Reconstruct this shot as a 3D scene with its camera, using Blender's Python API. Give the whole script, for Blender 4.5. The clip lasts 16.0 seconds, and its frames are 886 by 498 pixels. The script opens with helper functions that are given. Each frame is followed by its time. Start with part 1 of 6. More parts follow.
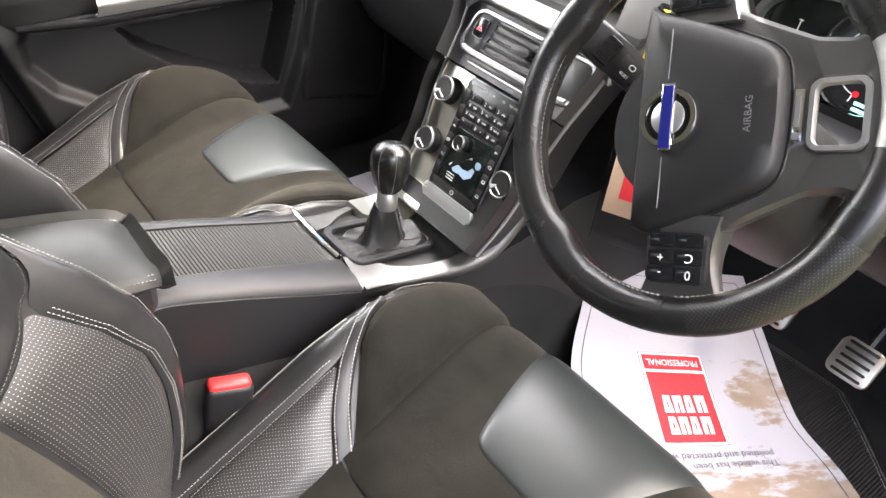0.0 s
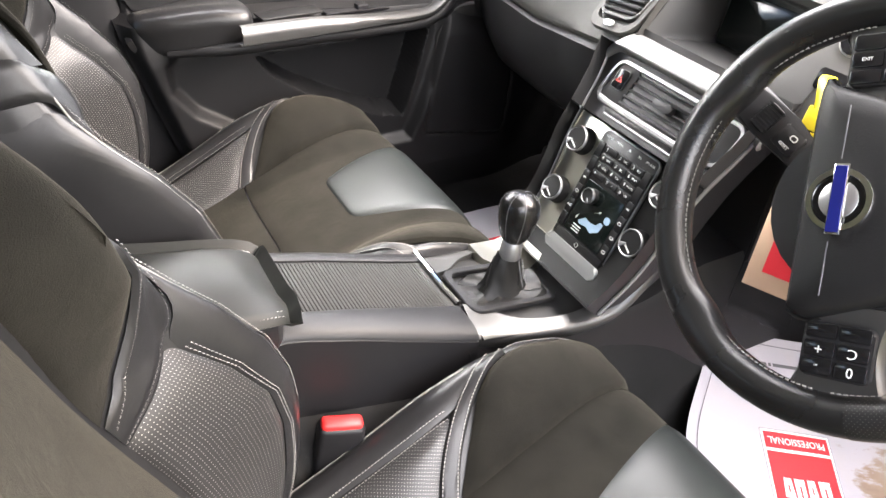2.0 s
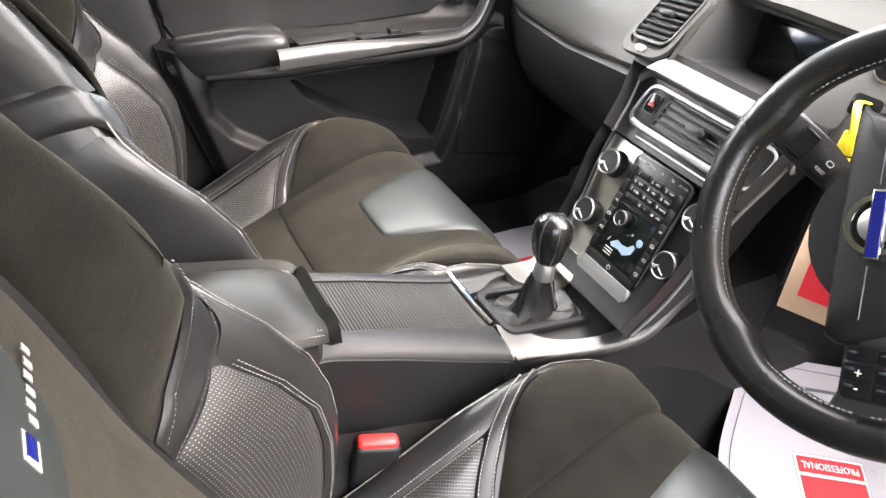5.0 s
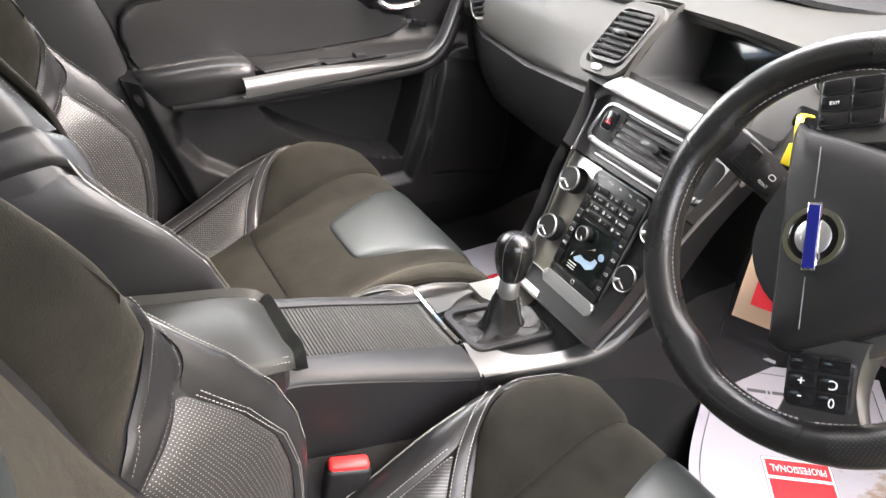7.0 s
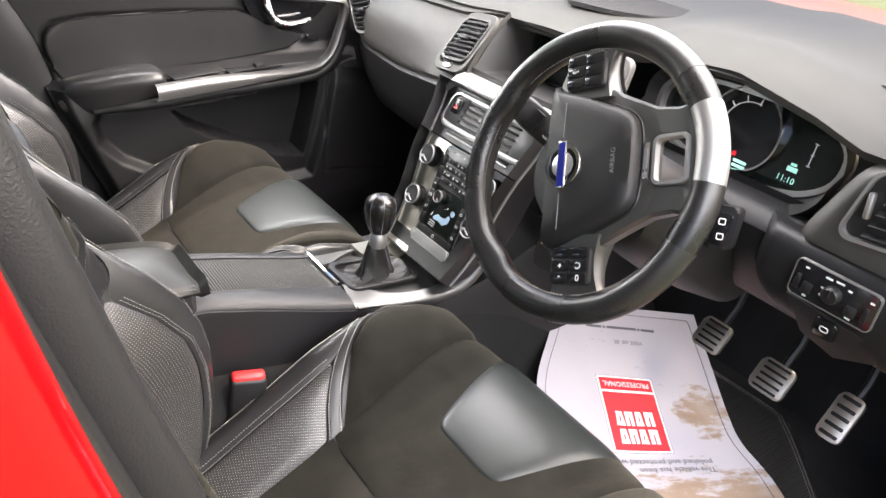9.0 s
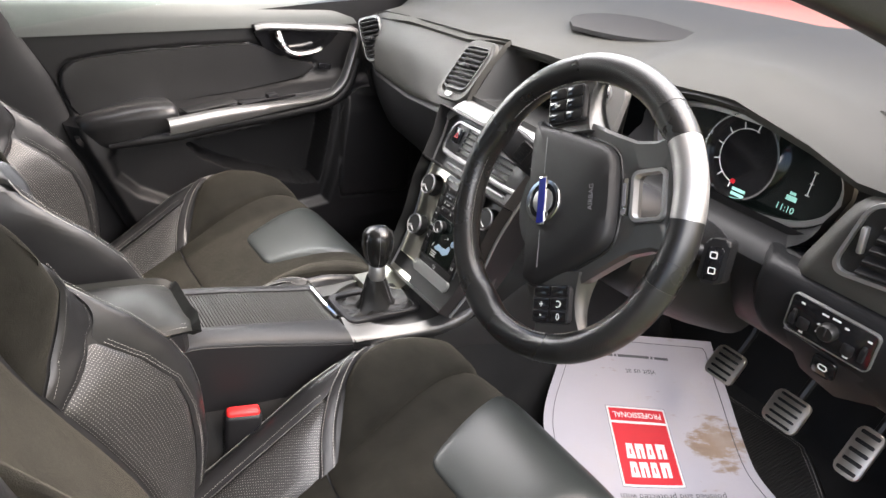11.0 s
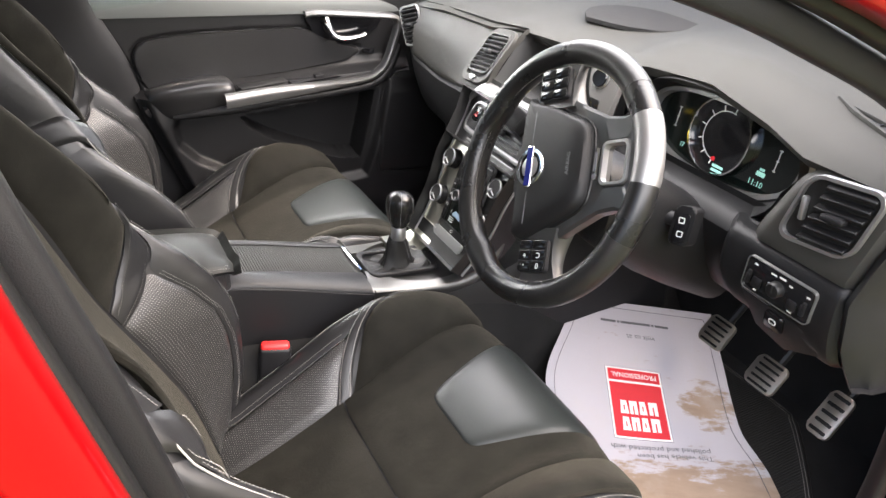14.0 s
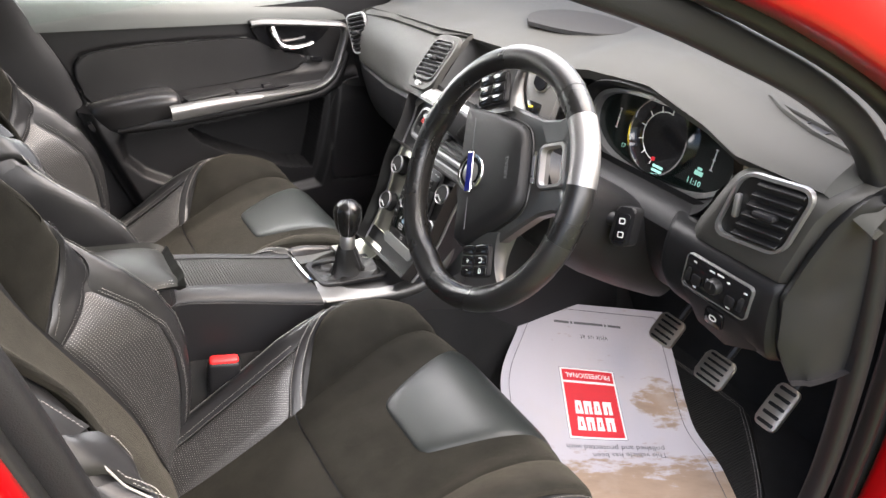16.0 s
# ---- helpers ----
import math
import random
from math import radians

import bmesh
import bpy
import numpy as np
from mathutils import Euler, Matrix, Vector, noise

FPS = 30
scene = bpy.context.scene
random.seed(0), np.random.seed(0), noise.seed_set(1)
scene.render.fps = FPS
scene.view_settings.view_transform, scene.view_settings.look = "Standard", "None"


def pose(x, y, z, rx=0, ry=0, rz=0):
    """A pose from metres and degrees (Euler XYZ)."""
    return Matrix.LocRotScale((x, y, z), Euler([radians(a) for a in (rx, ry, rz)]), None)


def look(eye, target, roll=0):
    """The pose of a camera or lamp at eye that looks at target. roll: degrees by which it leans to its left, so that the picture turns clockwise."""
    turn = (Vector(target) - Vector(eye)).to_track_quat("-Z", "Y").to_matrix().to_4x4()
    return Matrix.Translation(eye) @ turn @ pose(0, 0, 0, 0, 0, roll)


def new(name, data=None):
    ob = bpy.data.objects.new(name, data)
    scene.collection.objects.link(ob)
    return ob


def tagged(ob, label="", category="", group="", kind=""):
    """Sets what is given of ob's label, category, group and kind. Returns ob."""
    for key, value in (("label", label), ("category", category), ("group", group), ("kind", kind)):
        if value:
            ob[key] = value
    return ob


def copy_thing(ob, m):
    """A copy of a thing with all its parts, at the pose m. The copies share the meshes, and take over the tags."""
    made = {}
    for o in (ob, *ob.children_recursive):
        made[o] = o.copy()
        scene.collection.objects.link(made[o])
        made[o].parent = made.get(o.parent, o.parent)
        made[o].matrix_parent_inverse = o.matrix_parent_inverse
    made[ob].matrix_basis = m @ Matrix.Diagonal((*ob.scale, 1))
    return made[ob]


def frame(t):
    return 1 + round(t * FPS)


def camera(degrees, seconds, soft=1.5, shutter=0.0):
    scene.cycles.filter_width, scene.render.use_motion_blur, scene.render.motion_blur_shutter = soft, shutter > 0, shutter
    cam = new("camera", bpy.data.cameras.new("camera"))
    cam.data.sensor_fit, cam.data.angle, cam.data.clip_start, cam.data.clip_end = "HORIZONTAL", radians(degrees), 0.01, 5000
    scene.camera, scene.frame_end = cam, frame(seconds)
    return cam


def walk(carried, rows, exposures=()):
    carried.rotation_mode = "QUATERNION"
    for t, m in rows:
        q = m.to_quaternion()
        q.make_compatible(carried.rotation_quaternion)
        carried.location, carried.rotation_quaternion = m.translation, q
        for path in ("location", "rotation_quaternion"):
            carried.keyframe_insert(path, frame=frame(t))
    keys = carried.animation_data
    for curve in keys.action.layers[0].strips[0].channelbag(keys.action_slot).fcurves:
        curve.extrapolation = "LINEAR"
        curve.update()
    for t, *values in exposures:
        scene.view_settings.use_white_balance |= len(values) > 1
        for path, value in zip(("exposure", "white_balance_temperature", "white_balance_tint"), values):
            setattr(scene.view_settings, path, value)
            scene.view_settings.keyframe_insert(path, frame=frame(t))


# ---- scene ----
cam = camera(60.8, 16.0)
PATH = [
    (0, (-0.418, -0.327, 1.246), (0.642, 0.886, 0.061), 6.2),
    (0.5, (-0.426, -0.316, 1.249), (0.615, 0.924, 0.074), 6.2),
    (1, (-0.432, -0.306, 1.25), (0.57, 0.975, 0.085), 6.2),
    (1.5, (-0.435, -0.295, 1.254), (0.512, 1.033, 0.096), 6.1),
    (2, (-0.433, -0.275, 1.257), (0.441, 1.106, 0.105), 5.9),
    (2.5, (-0.435, -0.275, 1.263), (0.398, 1.136, 0.116), 5.5),
    (3, (-0.44, -0.27, 1.259), (0.388, 1.153, 0.123), 5.7),
    (5.3, (-0.455, -0.278, 1.269), (0.384, 1.156, 0.156), 5.0),
    (5.5, (-0.442, -0.289, 1.273), (0.396, 1.146, 0.16), 4.8),
    (6, (-0.455, -0.3, 1.276), (0.391, 1.135, 0.168), 4.3),
    (6.5, (-0.462, -0.284, 1.28), (0.398, 1.15, 0.183), 4.1),
    (7, (-0.436, -0.297, 1.287), (0.442, 1.137, 0.204), 3.7),
    (7.5, (-0.434, -0.316, 1.29), (0.519, 1.073, 0.212), 4.0),
    (8, (-0.464, -0.36, 1.303), (0.534, 1.006, 0.237), 5.4),
    (8.5, (-0.501, -0.511, 1.316), (0.525, 0.866, 0.291), 5.1),
    (8.7, (-0.507, -0.583, 1.328), (0.534, 0.788, 0.31), 4.4),
    (10.8, (-0.415, -0.586, 1.345), (0.571, 0.84, 0.348), 1.3),
    (11, (-0.419, -0.609, 1.359), (0.528, 0.849, 0.37), 1.4),
    (11.5, (-0.414, -0.734, 1.386), (0.443, 0.781, 0.401), 1.3),
    (12, (-0.433, -0.792, 1.393), (0.36, 0.75, 0.396), 1.2),
    (12.5, (-0.467, -0.786, 1.387), (0.241, 0.794, 0.385), 0.8),
    (13, (-0.452, -0.789, 1.394), (0.237, 0.801, 0.395), 0.1),
    (13.5, (-0.428, -0.791, 1.388), (0.334, 0.758, 0.378), 0.6),
    (14, (-0.431, -0.786, 1.396), (0.377, 0.737, 0.382), 1.1),
    (14.5, (-0.421, -0.802, 1.388), (0.424, 0.699, 0.373), 1.2),
    (15, (-0.405, -0.807, 1.397), (0.468, 0.679, 0.382), 1.1),
    (15.5, (-0.398, -0.808, 1.397), (0.488, 0.675, 0.388), 0.9),
    (16, (-0.4, -0.801, 1.398), (0.486, 0.686, 0.398), 0.7),
]
walk(cam, [(t, look(eye, target, roll)) for t, eye, target, roll in PATH], [(0.0, 2.6, 6900, 14), (8.0, 2.5, 6900, 14), (11.0, 1.95, 6900, 14), (16.0, 1.95, 6900, 14)])

# ---- world, sun ----
wd = bpy.data.worlds.new("sky_world")
scene.world = wd
wd.use_nodes = True
_n, _l = wd.node_tree.nodes, wd.node_tree.links
_sky = _n.new("ShaderNodeTexSky")
_sky.sky_type = "NISHITA"
_sky.sun_disc = False
_sky.sun_elevation = radians(48)
_sky.sun_rotation = radians(127)
_sky.dust_density = 4.0
_n["Background"].inputs["Strength"].default_value = 0.15
_l.new(_sky.outputs[0], _n["Background"].inputs["Color"])
sun = new("sun", bpy.data.lights.new("sun", "SUN"))
sun.data.energy = 0.5
sun.data.angle = radians(40)
sun.data.color = (1.0, 0.97, 0.92)
sun.matrix_world = look((2.4, -1.8, 5.0), (0.3, 0.3, 0.8))


def opening_light(name, eye, target, sx, sy, watts):
    """An added area lamp standing in for daylight at an opening of the car."""
    lamp = new(name, bpy.data.lights.new(name, "AREA"))
    lamp.data.shape, lamp.data.size, lamp.data.size_y, lamp.data.energy = "RECTANGLE", sx, sy, watts
    lamp.matrix_world = look(eye, target)
    return lamp


opening_light("windscreen_daylight", (0.42, 0.385, 1.36), (-0.05, 0.385, 0.55), 1.10, 0.40, 4.5)
opening_light("doorway_daylight", (-0.05, -1.25, 1.75), (0.05, 0.30, 0.70), 1.6, 0.9, 11.5)
opening_light("far_window_daylight", (0.0, 1.26, 1.25), (0.0, 0.40, 0.70), 0.9, 0.28, 3.2)

# ---- materials ----
def base_mat(name, color, rough=0.5, metal=0.0, spec=0.5, coat=0.0):
    m = bpy.data.materials.new(name)
    m.use_nodes = True
    b = m.node_tree.nodes["Principled BSDF"]
    b.inputs["Base Color"].default_value = (*color, 1)
    b.inputs["Roughness"].default_value = rough
    b.inputs["Metallic"].default_value = metal
    b.inputs["Specular IOR Level"].default_value = spec
    b.inputs["Coat Weight"].default_value = coat
    b.inputs["Coat Roughness"].default_value = 0.05
    return m


def grain(m, scale=400.0, bump=0.1, dist=0.0006, vary=0.25, vscale=9.0, rvary=0.12, kind="noise"):
    """Fine relief, a broad change of colour and a change of gloss."""
    nt = m.node_tree
    n, l = nt.nodes, nt.links
    b = n["Principled BSDF"]
    tc = n.new("ShaderNodeTexCoord")
    if kind == "cells":
        t = n.new("ShaderNodeTexVoronoi")
        t.feature = "DISTANCE_TO_EDGE"
        h = t.outputs["Distance"]
    else:
        t = n.new("ShaderNodeTexNoise")
        t.inputs["Detail"].default_value = 3.0
        h = t.outputs["Fac"]
    t.inputs["Scale"].default_value = scale
    l.new(tc.outputs["Object"], t.inputs["Vector"])
    bp = n.new("ShaderNodeBump")
    bp.inputs["Strength"].default_value = bump
    bp.inputs["Distance"].default_value = dist
    l.new(h, bp.inputs["Height"])
    l.new(bp.outputs[0], b.inputs["Normal"])
    t2 = n.new("ShaderNodeTexNoise")
    t2.inputs["Scale"].default_value = vscale
    t2.inputs["Detail"].default_value = 5.0
    l.new(tc.outputs["Object"], t2.inputs["Vector"])
    c = b.inputs["Base Color"].default_value[:3]
    mx = n.new("ShaderNodeMix")
    mx.data_type = "RGBA"
    mx.inputs[6].default_value = (*[v * (1 - vary) for v in c], 1)
    mx.inputs[7].default_value = (*[min(1, v * (1 + vary)) for v in c], 1)
    l.new(t2.outputs["Fac"], mx.inputs[0])
    l.new(mx.outputs[2], b.inputs["Base Color"])
    r = b.inputs["Roughness"].default_value
    mr = n.new("ShaderNodeMapRange")
    mr.inputs["To Min"].default_value = max(0.02, r - rvary)
    mr.inputs["To Max"].default_value = min(1, r + rvary)
    l.new(t2.outputs["Fac"], mr.inputs["Value"])
    l.new(mr.outputs[0], b.inputs["Roughness"])
    return m


def perforated(name="perforated_leather", color=(0.022, 0.022, 0.022), pitch=0.0040, size=0.14, hole_color=(0.27, 0.26, 0.25, 1)):
    """Black leather with rows of pale pin holes, laid out by the panel's own metres."""
    m = grain(base_mat(name, color, 0.36), 700, 0.15, 0.0004)
    nt = m.node_tree
    n, l = nt.nodes, nt.links
    b = n["Principled BSDF"]
    uv = n.new("ShaderNodeUVMap")
    uv.uv_map = "metres"
    sp = n.new("ShaderNodeSeparateXYZ")
    l.new(uv.outputs[0], sp.inputs[0])

    def op(kind, a, v=None):
        o = n.new("ShaderNodeMath")
        o.operation = kind
        for i, x in enumerate((a, v)):
            if x is None:
                continue
            if isinstance(x, (int, float)):
                o.inputs[i].default_value = x
            else:
                l.new(x, o.inputs[i])
        return o.outputs[0]
    u = op("DIVIDE", sp.outputs[0], pitch)
    v = op("DIVIDE", sp.outputs[1], pitch)
    row = op("MODULO", op("FLOOR", v), 2.0)
    u2 = op("ADD", u, op("MULTIPLY", row, 0.5))
    fu = op("SUBTRACT", op("FRACT", u2), 0.5)
    fv = op("SUBTRACT", op("FRACT", v), 0.5)
    d = op("SQRT", op("ADD", op("MULTIPLY", fu, fu), op("MULTIPLY", fv, fv)))
    hole = op("LESS_THAN", d, size)
    src = b.inputs["Base Color"].links[0].from_socket
    mx = n.new("ShaderNodeMix")
    mx.data_type = "RGBA"
    l.new(hole, mx.inputs[0])
    l.new(src, mx.inputs[6])
    mx.inputs[7].default_value = hole_color
    l.new(mx.outputs[2], b.inputs["Base Color"])
    return m


LEATHER = grain(base_mat("black_leather", (0.017, 0.017, 0.0178), 0.33), 900, 0.22, 0.0006, 0.25, 12, 0.08, "cells")


def creased(m, scale, strength):
    """Soft wrinkles below the fine grain."""
    n, l = m.node_tree.nodes, m.node_tree.links
    fine = n["Principled BSDF"].inputs["Normal"].links[0].from_node
    tc = n.new("ShaderNodeTexCoord")
    t = n.new("ShaderNodeTexNoise")
    t.inputs["Scale"].default_value = scale
    t.inputs["Detail"].default_value = 3.0
    t.inputs["Distortion"].default_value = 1.6
    l.new(tc.outputs["Object"], t.inputs["Vector"])
    bp = n.new("ShaderNodeBump")
    bp.inputs["Strength"].default_value = strength
    bp.inputs["Distance"].default_value = 0.004
    l.new(t.outputs["Fac"], bp.inputs["Height"])
    l.new(bp.outputs[0], fine.inputs["Normal"])
    return m


creased(LEATHER, 24, 0.13)
LEATHER_GREY = grain(base_mat("sheen_leather", (0.026, 0.030, 0.029), 0.38), 620, 0.25, 0.0004, 0.2, 8, 0.06, "cells")
SUEDE = grain(base_mat("dark_suede", (0.0125, 0.0119, 0.0098), 0.92, spec=0.12), 900, 0.6, 0.0010, 0.9, 17, 0.03)
SUEDE.node_tree.nodes["Principled BSDF"].inputs["Sheen Weight"].default_value = 0.18
SUEDE.node_tree.nodes["Principled BSDF"].inputs["Sheen Tint"].default_value = (0.55, 0.5, 0.4, 1)
creased(SUEDE, 26, 0.22)
PERF = perforated()
RIM_LEATHER = grain(base_mat("worn_rim_leather", (0.012, 0.012, 0.012), 0.28), 900, 0.2, 0.0005, 0.3, 14, 0.09, "cells")
GUNMETAL = grain(base_mat("dark_metallic_plastic", (0.13, 0.13, 0.128), 0.32, 0.8), 900, 0.03, 0.0002, 0.08, 9, 0.05)
# brushed silver with the far window's greenish reflection put into its colour
INLAY = grain(base_mat("olive_reflection_silver", (0.46, 0.45, 0.39), 0.32, 1.0), 300, 0.05, 0.0002, 0.1, 12, 0.05)
THREAD = base_mat("pale_thread", (0.33, 0.32, 0.30), 0.7)
PLASTIC = grain(base_mat("black_grained_plastic", (0.0105, 0.0104, 0.0115), 0.46, spec=0.40), 900, 0.4, 0.0006, 0.12, 6, 0.06)
PLASTIC_SOFT = grain(base_mat("soft_touch_plastic", (0.0095, 0.0095, 0.0102), 0.46, spec=0.30), 700, 0.4, 0.0007, 0.15, 5, 0.06)
DASH_PAD = grain(base_mat("grey_dash_pad", (0.034, 0.034, 0.030), 0.66, spec=0.35), 800, 0.5, 0.0008, 0.1, 5, 0.06)
GLOSS = base_mat("gloss_black_plastic", (0.008, 0.008, 0.009), 0.12)
SATIN = grain(base_mat("satin_silver_trim", (0.36, 0.36, 0.356), 0.42, 0.88), 600, 0.04, 0.0002, 0.06, 7, 0.06)
DULL_SATIN = grain(base_mat("dull_silver_trim", (0.155, 0.155, 0.153), 0.46, 0.9), 600, 0.04, 0.0002, 0.08, 7, 0.06)
CHROME = base_mat("bright_chrome", (0.8, 0.8, 0.8), 0.07, 1.0)
STEEL = grain(base_mat("brushed_pedal_steel", (0.62, 0.58, 0.52), 0.4, 1.0), 500, 0.1, 0.0003, 0.15, 20, 0.1)
RUBBER = grain(base_mat("black_rubber", (0.010, 0.010, 0.010), 0.42, spec=0.4), 300, 0.2, 0.0008, 0.25, 10, 0.08)
CARPET = grain(base_mat("black_carpet", (0.022, 0.022, 0.022), 0.95, spec=0.1), 1200, 0.8, 0.002, 0.4, 12, 0.04)
RED = grain(base_mat("red_car_paint", (0.31, 0.0012, 0.0025), 0.30, spec=0.25, coat=0.5), 900, 0.01, 0.0002, 0.06, 4, 0.05)
RED_PLASTIC = grain(base_mat("red_buckle_plastic", (0.75, 0.03, 0.03), 0.4), 500, 0.05, 0.0003, 0.1, 30, 0.06)
RIBBED = grain(base_mat("ribbed_mat_rubber", (0.018, 0.018, 0.018), 0.55), 300, 0.2, 0.0008, 0.3, 10, 0.08)
PAPER = base_mat("white_paper", (0.56, 0.54, 0.58), 0.75)
INK_RED = grain(base_mat("red_print", (0.68, 0.02, 0.035), 0.6), 300, 0.02, 0.0002, 0.08, 20, 0.05)
INK_GREY = base_mat("grey_print", (0.12, 0.12, 0.13), 0.7)
INK_WHITE = base_mat("white_print", (0.85, 0.84, 0.84), 0.65)
GLASS = base_mat("tinted_glass", (0.02, 0.022, 0.022), 0.04)
HEADLINER = grain(base_mat("grey_headliner", (0.35, 0.34, 0.32), 0.9), 600, 0.3, 0.0006, 0.08, 6, 0.03)
LEGEND = base_mat("white_legend", (0.75, 0.75, 0.73), 0.6)
BLUE = base_mat("blue_badge_enamel", (0.008, 0.012, 0.13), 0.2)
YELLOW = base_mat("yellow_plastic", (0.58, 0.46, 0.02), 0.4)
SHUTTER = grain(base_mat("ribbed_shutter_plastic", (0.026, 0.026, 0.024), 0.55, spec=0.3), 900, 0.3, 0.0004, 0.1, 8, 0.05)
BOWL = grain(base_mat("satin_dark_bowl", (0.030, 0.030, 0.030), 0.34), 900, 0.1, 0.0003, 0.12, 6, 0.05)
LEATHER_LID = grain(base_mat("lid_leather", (0.020, 0.021, 0.0195), 0.44, spec=0.22), 1100, 0.15, 0.0004, 0.2, 10, 0.06, "cells")
GLOSSY_FACE = grain(base_mat("black_face_plastic", (0.012, 0.012, 0.012), 0.34, spec=0.4), 900, 0.05, 0.0002, 0.1, 10, 0.05)
HOUSING = grain(base_mat("dark_grey_housing", (0.026, 0.026, 0.026), 0.42, spec=0.4), 900, 0.15, 0.0003, 0.1, 8, 0.05)
KEY = base_mat("black_key_plastic", (0.010, 0.010, 0.010), 0.38, spec=0.35)
SLAT = base_mat("satin_black_slat", (0.035, 0.035, 0.035), 0.32)
LIP = grain(base_mat("pale_silver_paint", (0.42, 0.43, 0.42), 0.36, 0.7), 600, 0.03, 0.0002, 0.06, 7, 0.05)
FASCIA_MAT = grain(base_mat("grey_fascia_plastic", (0.036, 0.0355, 0.032), 0.56, spec=0.4), 800, 0.5, 0.0008, 0.1, 5, 0.06)
HOOD = grain(base_mat("dark_grey_hood_plastic", (0.034, 0.034, 0.033), 0.5), 800, 0.4, 0.0006, 0.1, 5, 0.06)
SCREEN = base_mat("dark_screen", (0.006, 0.009, 0.008), 0.12)


# ---- shape helpers ----
def thing(name, label, category, group="", kind="", at=(0, 0, 0)):
    e = new(name)
    e.empty_display_size = 0.05
    e.matrix_basis = Matrix.Translation(at)
    return tagged(e, label, category, group, kind)


def part(name, bm, mat, parent=None, label="", smooth=True, m=None):
    """Links a bmesh, drawn in world metres, as one mesh object under its thing."""
    if m is not None:
        bm.transform(m)
    me = bpy.data.meshes.new(name)
    bm.normal_update()
    bm.to_mesh(me)
    bm.free()
    me.materials.append(mat)
    if smooth:
        me.shade_smooth()
        me.set_sharp_from_angle(angle=radians(38))
    ob = new(name, me)
    if parent is not None:
        bpy.context.view_layer.update()
        base = parent
        off = Matrix.Identity(4)
        while base is not None:
            off = base.matrix_basis @ off
            base = base.parent
        ob.parent = parent
        me.transform(off.inverted())
    if label:
        ob["label"] = label
    return ob


def grid(rows, wrap=False, cap=False, skirt=0.0, uv=None):
    """A sheet through rows of points; wrap joins each row's ends, cap closes first and last, skirt gives the border depth."""
    bm = bmesh.new()
    vs = [[bm.verts.new(p) for p in r] for r in rows]
    lay = bm.loops.layers.uv.new("metres") if uv else None
    n = len(rows[0])
    for i in range(len(rows) - 1):
        for j in range(n if wrap else n - 1):
            k = (j + 1) % n
            f = bm.faces.new((vs[i][j], vs[i][k], vs[i + 1][k], vs[i + 1][j]))
            if uv:
                for lp, (a, b) in zip(f.loops, ((i, j), (i, k), (i + 1, k), (i + 1, j))):
                    lp[lay].uv = uv[a][b]
    if cap and wrap:
        bm.faces.new(vs[0][::-1])
        bm.faces.new(vs[-1])
    if skirt:
        bm.normal_update()
        loop = vs[0] + [r[-1] for r in vs[1:]] + vs[-1][-2::-1] + [r[0] for r in vs[-2:0:-1]]
        low = [bm.verts.new(v.co - v.normal * skirt) for v in loop]
        for a in range(len(loop)):
            b = (a + 1) % len(loop)
            bm.faces.new((loop[b], loop[a], low[a], low[b]))
    return bm


def box(sx, sy, sz, m, bevel=0.003, seg=2):
    """A block with rounded edges, centred on the pose m (a place or a matrix)."""
    if not isinstance(m, Matrix):
        m = Matrix.Translation(m)
    bm = bmesh.new()
    bmesh.ops.create_cube(bm, size=1.0)
    bm.transform(Matrix.Diagonal((sx, sy, sz, 1)))
    if bevel:
        bmesh.ops.bevel(bm, geom=bm.edges[:], offset=min(bevel, 0.45 * min(sx, sy, sz)), segments=seg, affect="EDGES", profile=0.5)
    bm.transform(m)
    return bm


def prism(outline, depth, m, bevel=0.002, seg=2):
    """An outline in the xy plane, raised by depth along z with a rounded upper edge, at the pose m."""
    bm = bmesh.new()
    low = [bm.verts.new((x, y, 0)) for x, y in outline]
    top = [bm.verts.new((x, y, depth)) for x, y in outline]
    n = len(outline)
    bm.faces.new(low[::-1])
    f = bm.faces.new(top)
    for i in range(n):
        bm.faces.new((low[i], low[(i + 1) % n], top[(i + 1) % n], top[i]))
    if bevel:
        bmesh.ops.bevel(bm, geom=list(f.edges), offset=bevel, segments=seg, affect="EDGES", profile=0.5)
    bmesh.ops.recalc_face_normals(bm, faces=bm.faces[:])
    bm.transform(m)
    return bm


def rounded(w, h, r, seg=5, skew=0.0):
    """The outline of a rounded rectangle w by h."""
    out = []
    for cx, cy, a0 in ((w / 2 - r, h / 2 - r, 0), (-w / 2 + r, h / 2 - r, 90), (-w / 2 + r, -h / 2 + r, 180), (w / 2 - r, -h / 2 + r, 270)):
        for k in range(seg + 1):
            a = radians(a0 + 90 * k / seg)
            y = cy + r * math.sin(a)
            out.append((cx + r * math.cos(a) + skew * y, y))
    return out


